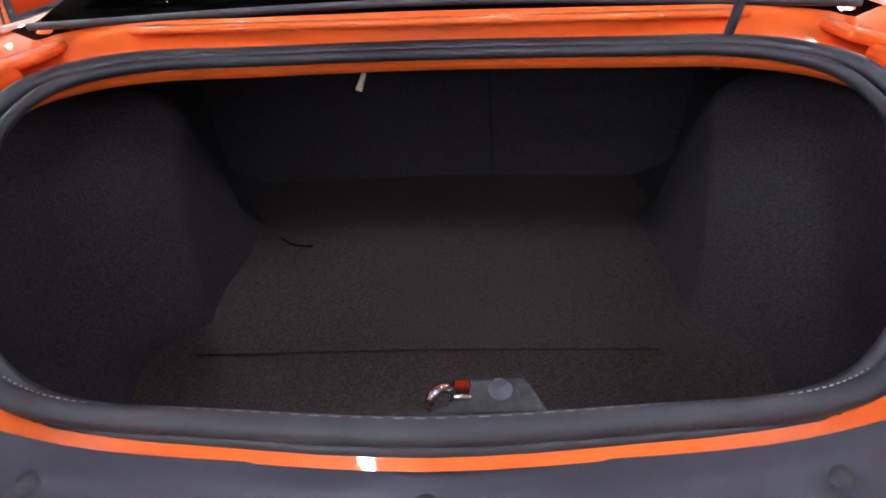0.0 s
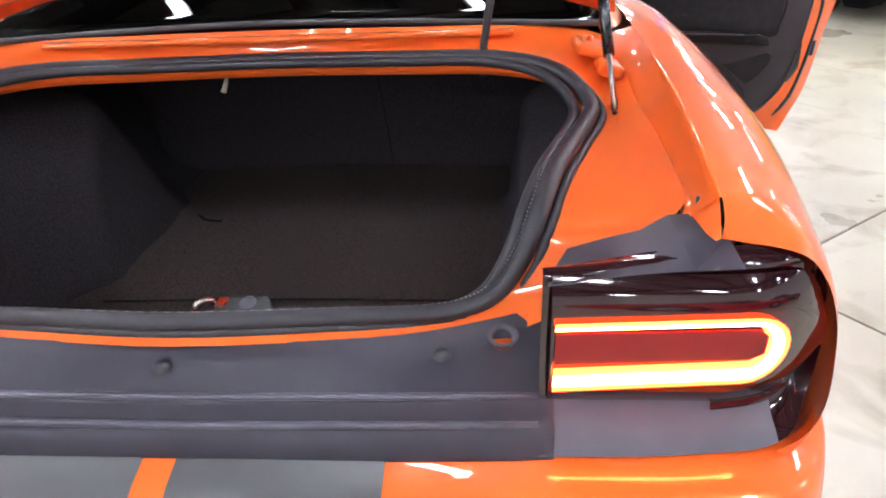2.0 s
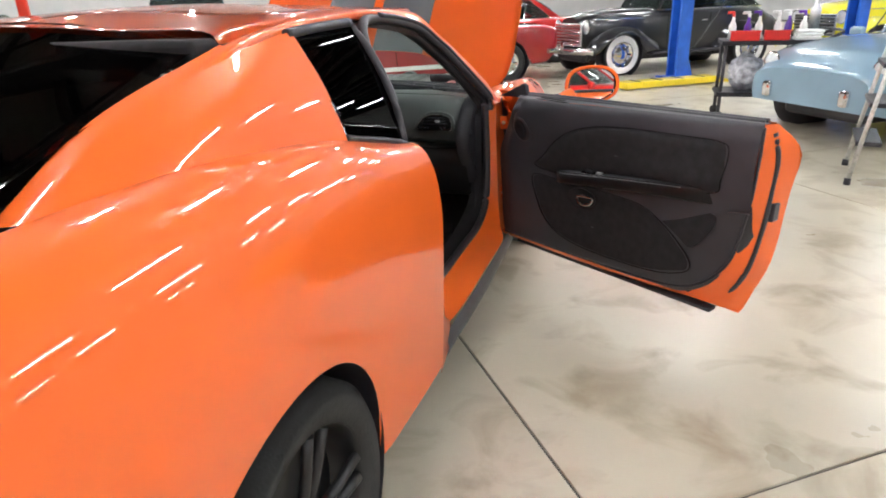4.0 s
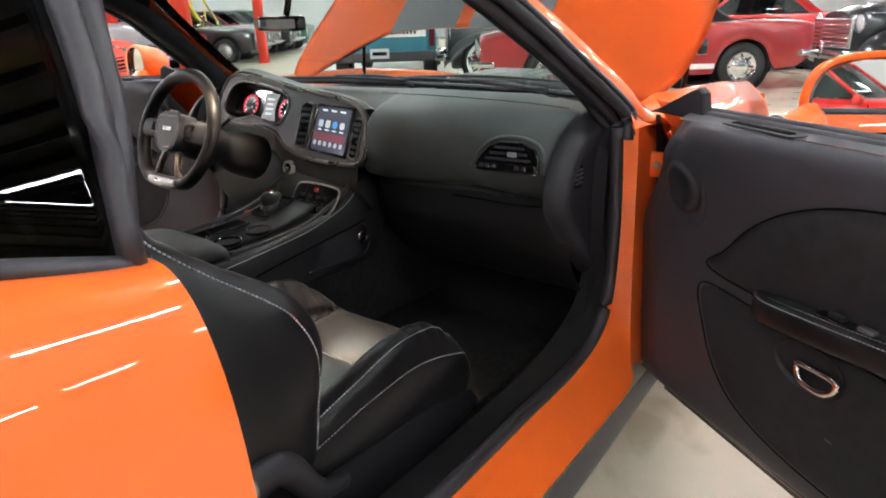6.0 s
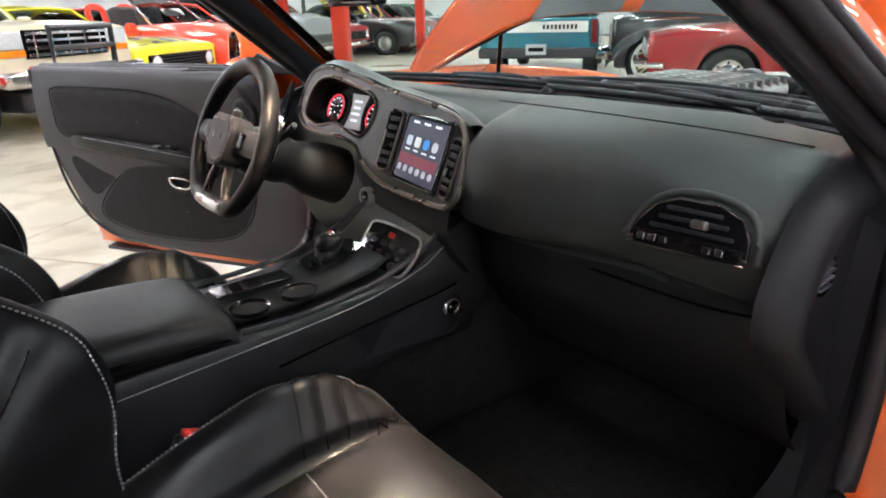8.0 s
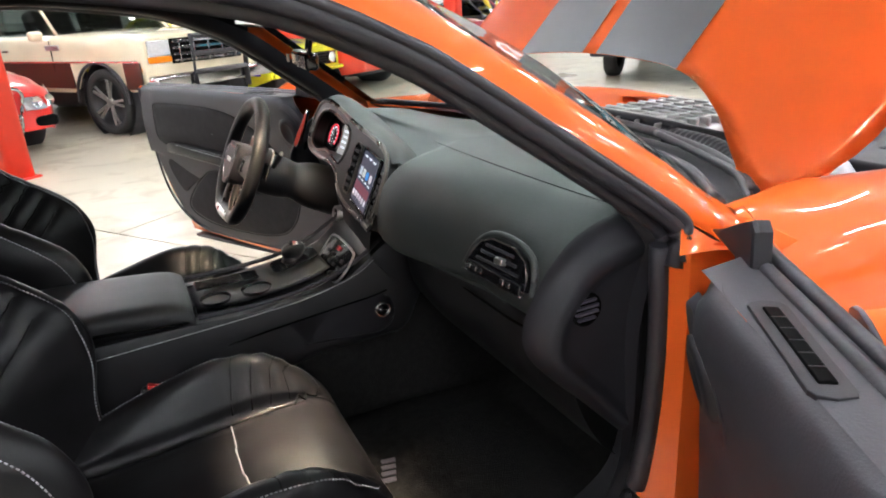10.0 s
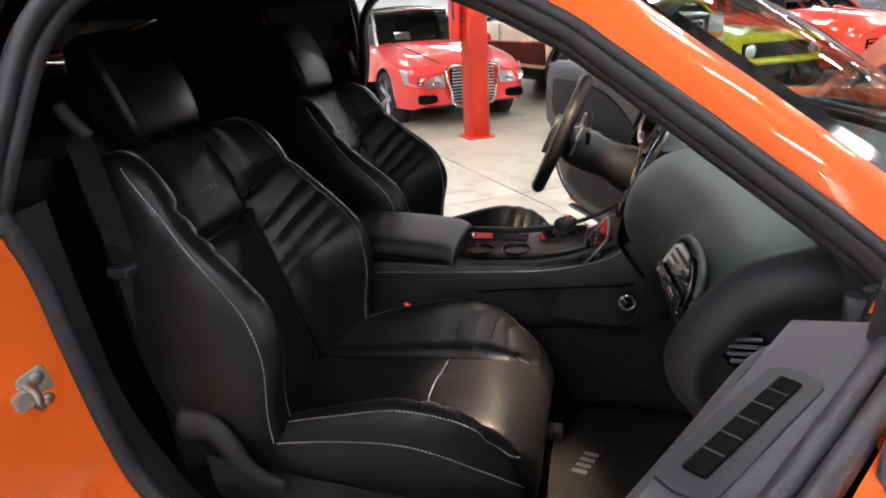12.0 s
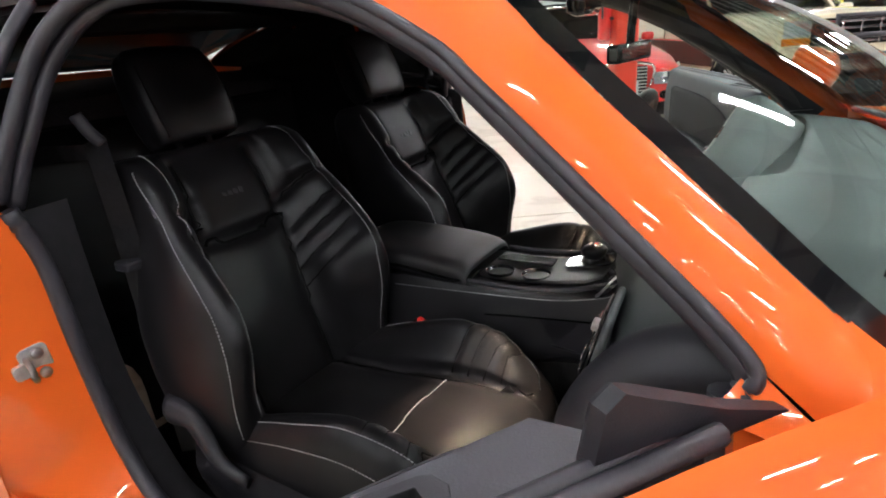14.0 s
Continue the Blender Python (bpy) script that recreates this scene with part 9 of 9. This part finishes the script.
for s in (1, -1):
    part("rocker_stripe", box((0, s * 0.872, 0.36), (1.9, 0.02, 0.07), 0.006), M_WHITEP, c, "white rocker stripe", local=True)
    lamp(c, 2.31, s * 0.68, 0.66, 0.09)
    part("side_scoop", box((-0.75, s * 0.885, 0.62), (0.14, 0.02, 0.20), 0.008), M_CHROME, c, local=True)
grille_bars(c, 2.32, 1.0, 0.54, 0.76, 6, M_STEEL)
part("front_bumper", tube([(2.10, -0.88, 0.47), (2.38, -0.70, 0.47), (2.42, 0, 0.47), (2.38, 0.70, 0.47), (2.10, 0.88, 0.47)], 0.045, 8, 24), M_CHROME, c, local=True)
part("rear_bumper", tube([(-2.10, -0.88, 0.50), (-2.36, -0.70, 0.50), (-2.38, 0, 0.50), (-2.36, 0.70, 0.50), (-2.10, 0.88, 0.50)], 0.045, 8, 24), M_CHROME, c, local=True)
k = plain_coupe("red_hardtop", "red hardtop coupe behind the convertible", (-2.6, 13.6), -1, P_RED, 0.0, 1)


def old_car(name, label, at, pm, white, spokes, side=1, tall=0.0):
    """A forties or older car: narrow body, separate fenders, running boards."""
    sp = dict(xf=1.45, xr=-1.42, track=0.74, R=0.37, tw=0.18, rim=M_CREAMW if spokes else M_CHROME, style="spoke" if spokes else "disc", white=white, paint=pm, noarch=True,
              st=[(-2.3, 0.50, 0.45, 0.85, 0.95), (-1.8, 0.64, 0.40, 1.02, 1.12), (-0.9, 0.72, 0.40, 1.08, 1.12), (0.3, 0.70, 0.40, 1.08, 1.14), (1.0, 0.56, 0.42, 1.05, 1.16), (1.8, 0.44, 0.45, 0.98, 1.10), (2.1, 0.34, 0.48, 0.90, 1.02)], doors=(0.45, -0.5), doorz=(0.48, 1.02, 0.715))
    k = base_car(name, label, at, -1, sp, side)
    cabin(k, (0.62, -1.75, 0.62, 1.10), (0.30, -0.9, 0.55, 1.62 + tall), pm, M_CARGLASS)
    for s in (1, -1):
        for x, l0, l1 in ((1.45, 0.80, 0.72), (-1.42, 0.62, 0.85)):
            secs = []
            for j in range(9):
                t = j / 8
                xx = x - l0 + (l0 + l1) * t
                h = 0.38 + 0.47 * math.sin(math.pi * min(1, max(0.05, t))) ** 0.6
                w = 0.17 * math.sin(math.pi * min(0.93, max(0.07, t))) ** 0.5
                lo_ = 0.42
                if abs(xx - x) < 0.41:
                    lo_ = max(lo_, 0.37 + math.sqrt(0.41 ** 2 - (xx - x) ** 2))
                secs.append([(xx, s * 0.60, h - 0.02), (xx, s * 0.72, h), (xx, s * (0.74 + w), h - 0.12), (xx, s * (0.75 + w), max(lo_, h - 0.30)), (xx, s * (0.74 + w), min(lo_, h - 0.05))])
            part("fender", loft(secs, 16, 30), pm, k, "rounded separate fender", local=True)
        part("running_board", box((0.0, s * 0.80, 0.36), (1.7, 0.20, 0.05), 0.02), M_SEAL, k, local=True)
        lamp(k, 2.05, s * 0.52, 0.86, 0.11)
        part("side_trim", box((1.2, s * 0.50, 0.98), (1.3, 0.03, 0.02), 0.006, Matrix.Rotation(radians(s * -10), 4, "Z")), M_CHROME, k, local=True)
    g = grille_bars(k, 2.13, 0.95 if not spokes else 0.5, 0.52, 0.92, 7, M_CHROME, M_STEEL, spokes)
    part("front_bumper", tube([(2.10, -0.92, 0.46), (2.34, -0.6, 0.46), (2.40, 0, 0.46), (2.34, 0.6, 0.46), (2.10, 0.92, 0.46)], 0.06, 10, 24), M_CHROME, k, local=True)
    for y in (-0.35, 0.35):
        part("bumper_guard", box((2.42, y, 0.52), (0.06, 0.08, 0.24), 0.025), M_CHROME, k, local=True)
    return k


old_car("black_vintage_sedan", "black forties sedan with whitewall tyres and chrome grille", (1.09, 12.7), P_BLK, 0.62, False)
old_car("black_vintage_roadster", "black vintage car with cream-spoked wheels", (-4.75, 11.2), P_BLK, 0.74, True)
old_car("yellow_vintage_coupe", "yellow vintage coupe behind the work cart", (5.6, 14.6), P_YEL, 0.0, False)

# blue-grey fifties sports car
SPEC = dict(xf=1.30, xr=-1.25, track=0.74, R=0.33, tw=0.18, rim=M_STEEL, style="disc", paint=P_BLUE,
            st=[(-2.15, 0.62, 0.42, 0.70, 0.80), (-1.8, 0.80, 0.28, 0.86, 0.94), (-1.2, 0.86, 0.24, 0.90, 0.96), (-0.3, 0.83, 0.22, 0.85, 0.89), (0.6, 0.84, 0.22, 0.88, 0.95), (1.25, 0.87, 0.24, 0.88, 0.92), (1.8, 0.82, 0.28, 0.78, 0.84), (2.15, 0.66, 0.34, 0.62, 0.68)], doors=(0.55, -0.4), doorz=(0.30, 0.86, 0.835))
c = base_car("blue_sports_car", "pale blue-grey fifties open sports car", (4.17, 7.15), -1, SPEC, 1)
cabin(c, (0.5, -0.9, 0.62, 0.92), (0.18, -0.5, 0.55, 1.28), P_BLUE, M_CARGLASS, False)
for s in (1, -1):
    lamp(c, 1.98, s * 0.62, 0.70, 0.09)
    part("front_guard", box((2.16, s * 0.45, 0.46), (0.08, 0.10, 0.16), 0.03), M_CHROME, c, local=True)
part("windshield_strip", box((0.30, 0.1, 1.20), (0.01, 0.5, 0.05), 0, Matrix.Rotation(radians(-40), 4, "Y")), M_REDBTN, c, local=True)

# yellow sports car nose
SPEC = dict(xf=1.25, xr=-1.25, track=0.78, R=0.34, tw=0.24, rim=M_RIM, style="spoke", paint=P_YEL,
            st=[(-2.2, 0.80, 0.45, 0.84, 0.86), (-1.3, 0.91, 0.26, 0.92, 0.93), (-0.3, 0.84, 0.22, 0.84, 0.88), (0.6, 0.86, 0.22, 0.86, 0.90), (1.25, 0.90, 0.24, 0.88, 0.84), (1.9, 0.84, 0.34, 0.76, 0.78), (2.25, 0.66, 0.46, 0.62, 0.66)], doors=(0.5, -0.5), doorz=(0.3, 0.84, 0.86))
c = base_car("yellow_sports_car", "bright yellow low sports car with black front grille", (5.75, 6.25), -1, SPEC, 1)
cabin(c, (0.45, -1.2, 0.66, 0.88), (-0.1, -0.6, 0.52, 1.22), P_YEL, M_CARGLASS)
for s in (1, -1):
    part("grille", box((2.10, s * 0.42, 0.50), (0.18, 0.46, 0.09), 0.02, Matrix.Rotation(radians(-s * 16), 4, "Z")), M_SEAM, c, "black nose grille", local=True)
    part("front_lamp", box((2.12, s * 0.60, 0.50), (0.10, 0.12, 0.05), 0.012), M_LENS, c, local=True)
part("front_bumper", tube([(1.98, -0.78, 0.56), (2.24, -0.5, 0.56), (2.30, 0, 0.57), (2.24, 0.5, 0.56), (1.98, 0.78, 0.56)], 0.03, 8, 24, flat=1.4), P_YEL, c, local=True)

# ---- posts, lifts, stairs, workshop things ----
for k, (px_, py_) in enumerate(((-5.25, 1.62), (-7.70, 7.46), (-13.4, 13.3), (-14.2, 9.7))):
    p = thing("red_column", "red painted steel column standing on the floor", "column", (px_, py_, 0), "red columns of the hall")
    part("shaft", prism(rrect(0.235, 0.235, 0.05), 5.8, HALL, 0.0, smooth=True), M_POSTRED, p, local=True)
    part("base_plate", prism(rrect(0.30, 0.30, 0.02), 0.016, HALL, 0.003), M_POSTRED, p, local=True)
fe = thing("fire_extinguisher", "red fire extinguisher with a white tag on the column", "extinguisher", (-5.19, 1.44, 1.02))
part("cylinder", lathe([(0.0, 0.0), (0.055, 0.0), (0.065, 0.02), (0.065, 0.36), (0.045, 0.42), (0.02, 0.44), (0.02, 0.47), (0, 0.47)], 24), P_RED, fe, local=True)
part("valve", box((0, 0, 0.50), (0.05, 0.04, 0.05), 0.01), M_STEEL, fe, local=True)
part("lever", box((0.04, 0, 0.54), (0.13, 0.02, 0.012), 0.004), M_SEAL, fe, local=True)
part("hose", tube([(0.02, 0, 0.49), (0.09, 0.0, 0.44), (0.08, 0.0, 0.20)], 0.011, 8, 14), M_SEAL, fe, local=True)
part("tag", box((0.035, -0.068, 0.30), (0.07, 0.004, 0.12), 0.001), M_WHITEP, fe, "white inspection tag", local=True)
part("bracket", box((-0.02, 0.07, 0.2), (0.10, 0.05, 0.03), 0.005), M_SEAL, fe, local=True)

for k, (px_, py_) in enumerate(((2.08, 12.38), (5.1, 13.9))):
    lf = thing("lift_column", "blue car lift column bolted to the floor", "car lift", (px_, py_, 0), "blue lift columns")
    part("mast", prism([(-0.13, -0.12), (0.13, -0.12), (0.13, 0.12), (0.09, 0.12), (0.09, -0.08), (-0.09, -0.08), (-0.09, 0.12), (-0.13, 0.12)], 3.4, HALL @ Matrix.Rotation(math.pi / 2, 4, "Z")), M_BLUEP, lf, local=True)
    part("foot_plate", box((0, 0, 0.015), (0.5, 0.5, 0.03), 0.005, HALL), M_BLUEP, lf, local=True)
    for s in (1, -1):
        part("gusset", prism([(0.12, 0.03), (0.25, 0.03), (0.12, 0.35)], 0.02, HALL @ basis((0, s * 0.1, 0), (1, 0, 0), (0, 0, 1))), M_BLUEP, lf, local=True)
    part("cable", tube([(0.1, 0, 0.25), (0.9, 0.6, 1.6), (1.1, 0.8, 2.6)], 0.012, 6, 12), M_SEAL, lf, local=True)
yr = thing("yellow_ramp", "yellow steel ramp lying on the floor", "ramp", (1.9, 11.25, 0))
part("deck", box((0, 0, 0.07), (1.7, 0.30, 0.10), 0.012, HALL), M_YELP, yr, local=True)
part("ramp_tip", prism([(0.85, 0.02), (1.25, 0.0), (0.85, 0.12)], 0.28, HALL @ basis((0, 0.14, 0), (1, 0, 0), (0, 0, 1))), M_YELP, yr, local=True)
for k in range(4):
    part("tread", box(tuple(HALL @ Vector((-0.6 + 0.4 * k, 0, 0.124))), (0.04, 0.27, 0.012), 0.003, HALL), M_SEAL, yr, local=True)

# work cart with bottles
wc = thing("work_cart", "dark work cart with two shelves beside the ladder", "cart", (2.88, 8.5, 0))
for z in (0.30, 0.86):
    part("shelf", box((0, 0, z), (1.05, 0.55, 0.05), 0.012), M_PLAST, wc, local=True)
for sx in (-1, 1):
    for sy in (-1, 1):
        part("leg", tube([(sx * 0.48, sy * 0.23, 0.06), (sx * 0.48, sy * 0.23, 0.86)], 0.02, 8, 2, smooth=False), M_SEAL, wc, local=True)
        part("caster", lathe([(0, -0.015), (0.05, -0.015), (0.055, 0), (0.05, 0.015), (0, 0.015)], 16, basis((sx * 0.48, sy * 0.23, 0.056), (1, 0, 0), (0, 0, 1))), M_TYRE, wc, local=True)
part("push_handle", tube([(0.50, -0.23, 0.88), (0.66, -0.23, 0.96), (0.66, 0.23, 0.96), (0.50, 0.23, 0.88)], 0.016, 8, 16), M_SEAL, wc, local=True)


def bottle(at, m, cap, r=0.04, h=0.24):
    b = thing("spray_bottle", "plastic detailing bottle on the work cart", "bottle", at, "bottles on the cart")
    part("flask", lathe([(0, 0), (r, 0), (r, h * 0.6), (r * 0.5, h * 0.8), (r * 0.35, h), (0, h)], 18), m, b, local=True)
    part("cap", lathe([(r * 0.4, h), (r * 0.42, h + 0.04), (0, h + 0.045)], 14), cap, b, local=True)
    part("trigger", box((-0.03, 0, h + 0.045), (0.08, 0.022, 0.03), 0.006), cap, b, local=True)


for dx, dy, m_, k_ in ((-0.40, 0.10, M_WHITEP, M_REDBTN), (-0.26, -0.08, P_PURPLE, M_WHITEP), (-0.12, 0.12, M_WHITEP, P_PURPLE), (0.05, -0.05, M_WHITEP, M_WHITEP), (0.18, 0.10, P_PURPLE, M_WHITEP), (0.30, -0.08, M_WHITEP, P_PURPLE)):
    bottle((2.88 + dx, 8.5 + dy, 0.885), m_, k_)
fk = thing("steel_flask", "tall brushed steel flask on the work cart", "flask", (3.30, 8.55, 0.885))
part("vessel", lathe([(0, 0), (0.055, 0), (0.055, 0.30), (0.03, 0.36), (0.03, 0.42), (0, 0.42)], 20), M_STEEL, fk, local=True)
part("collar", lathe([(0.032, 0.40), (0.036, 0.41), (0.036, 0.43), (0, 0.435)], 20), M_SEAL, fk, local=True)
for dx, w in ((-0.30, 0.30), (0.02, 0.26)):
    rb = thing("red_tray", "red plastic tray on the work cart", "tray", (2.88 + dx, 8.24, 0.885), "red trays on the cart")
    part("pan", box((0, 0, 0.05), (w, 0.05, 0.10), 0.012), M_REDBTN, rb, local=True)
    part("rim", tube([(p[0], p[1], 0.10) for p in rrect(w, 0.055, 0.012)], 0.006, 6, 40, True), M_REDBTN, rb, local=True)
tw_ = thing("folded_towel", "white folded towel on the work cart", "towel", (3.20, 8.28, 0.885))
for k in range(3):
    part("fold", box((0.01 * k, 0, 0.02 + 0.035 * k), (0.26, 0.18, 0.034), 0.015), M_WHITEP, tw_, local=True)
for dx, sc in ((-0.22, 0.30), (0.18, 0.34)):
    bg = thing("clear_bag", "shiny clear plastic bag on the lower cart shelf", "bag", (2.88 + dx, 8.45, 0.325), "bags on the lower shelf")
    bm = bmesh.new()
    bmesh.ops.create_icosphere(bm, subdivisions=3, radius=0.2)
    for v in bm.verts:
        n_ = noise.noise(v.co * 9.0 + Vector((dx * 9, 0, 0)))
        v.co = Vector((v.co.x * 0.95, v.co.y * 0.85, max(0.0, v.co.z * 1.1 + 0.2))) * (1 + 0.18 * n_)
    part("film", bm, mat("clear_film", (0.45, 0.47, 0.52), 0.15, 0.2, 0.5, 14, bump=0.8, bscale=25, dist=0.02), bg, local=True)
    part("knot", tube([(0, 0, 0.42), (0.01, 0, 0.46), (0.03, 0.02, 0.49)], 0.014, 6, 6), M_WHITEP, bg, local=True)

# step ladder
ld = thing("step_ladder", "aluminium folding step ladder standing on the floor", "ladder", (3.33, 6.03, 0))
top1, top2 = Vector((3.36, 5.87, 1.36)), Vector((3.44, 6.30, 1.36))
for f1, r1, tp in (((3.10, 5.62), (3.58, 5.92), top1), ((3.24, 6.26), (3.62, 6.42), top2)):
    part("front_rail", tube([(f1[0], f1[1], 0.02), tp], 0.017, 8, 2, smooth=False), M_ZINC, ld)
    part("rear_leg", tube([(r1[0], r1[1], 0.02), tp + Vector((0.02, 0, -0.18))], 0.014, 8, 2, smooth=False), M_ZINC, ld)
    for q in (f1, r1):
        part("foot", lathe([(0, 0), (0.026, 0), (0.024, 0.05), (0, 0.05)], 12, Matrix.Translation((q[0], q[1], 0))), M_SEAL, ld)
part("hand_loop", tube([top1, top1 + Vector((0.02, 0.06, 0.06)), (top1 + top2) / 2 + Vector((0.02, 0, 0.08)), top2 + Vector((0.02, -0.06, 0.06)), top2], 0.017, 8, 20), M_ZINC, ld)
for z in (0.30, 0.58, 0.86):
    t_ = z / 1.36
    a_, b_ = Vector((3.10, 5.62, 0)).lerp(top1, t_), Vector((3.24, 6.26, 0)).lerp(top2, t_)
    m_ = (a_ + b_) / 2
    d_ = (b_ - a_)
    part("step", box((m_.x + 0.05, m_.y, m_.z), (0.17, d_.length, 0.035), 0.008, Matrix.Rotation(math.atan2(-d_.x, d_.y), 4, "Z")), M_SEAL, ld, "black ribbed step")
part("brace", tube([(3.58, 5.92, 0.30), (3.62, 6.42, 0.30)], 0.010, 6, 2, smooth=False), M_ZINC, ld)

# far stairs with yellow rail
sx_, sy_ = -17.2, 14.0
stt = thing("steel_stairs", "grey steel stairs with a yellow handrail by the far wall", "stairs", (sx_, sy_, 0))
for k in range(14):
    part("tread", box(tuple(HALL @ Vector((0, -0.27 * k, 0.19 * (k + 1)))), (1.0, 0.28, 0.04), 0.006, HALL), M_BEAM, stt, local=True)
for s in (-0.52, 0.52):
    part("stringer", tube([tuple(HALL @ Vector((s, 0.1, 0.05))), tuple(HALL @ Vector((s, -3.7, 2.7)))], 0.07, 6, 2, smooth=False), M_YELP, stt, local=True)
    part("handrail", tube([tuple(HALL @ Vector((s, 0.1, 1.05))), tuple(HALL @ Vector((s, -3.7, 3.7)))], 0.03, 8, 2, smooth=False), M_YELP, stt, local=True)
    for k in range(5):
        part("baluster", tube([tuple(HALL @ Vector((s, -0.9 * k, 0.63 * k + 0.1))), tuple(HALL @ Vector((s, -0.9 * k, 0.63 * k + 1.1)))], 0.02, 6, 2, smooth=False), M_YELP, stt, local=True)
part("landing", box(tuple(HALL @ Vector((0, -4.6, 2.68))), (1.2, 1.7, 0.10), 0.01, HALL), M_BEAM, stt, local=True)
for s in (-0.5, 0.5):
    part("landing_post", tube([tuple(HALL @ Vector((s, -5.3, 0))), tuple(HALL @ Vector((s, -5.3, 2.65)))], 0.05, 8, 2, smooth=False), M_BEAM, stt, local=True)

# cars behind the walk, seen in the door mirror
plain_coupe("red_coupe", "red coupe across the hall, seen in the door mirror", (5.2, -4.6), 1, P_RED)
plain_coupe("black_coupe", "black coupe across the hall behind the red one", (8.2, -4.2), 1, P_BLK)
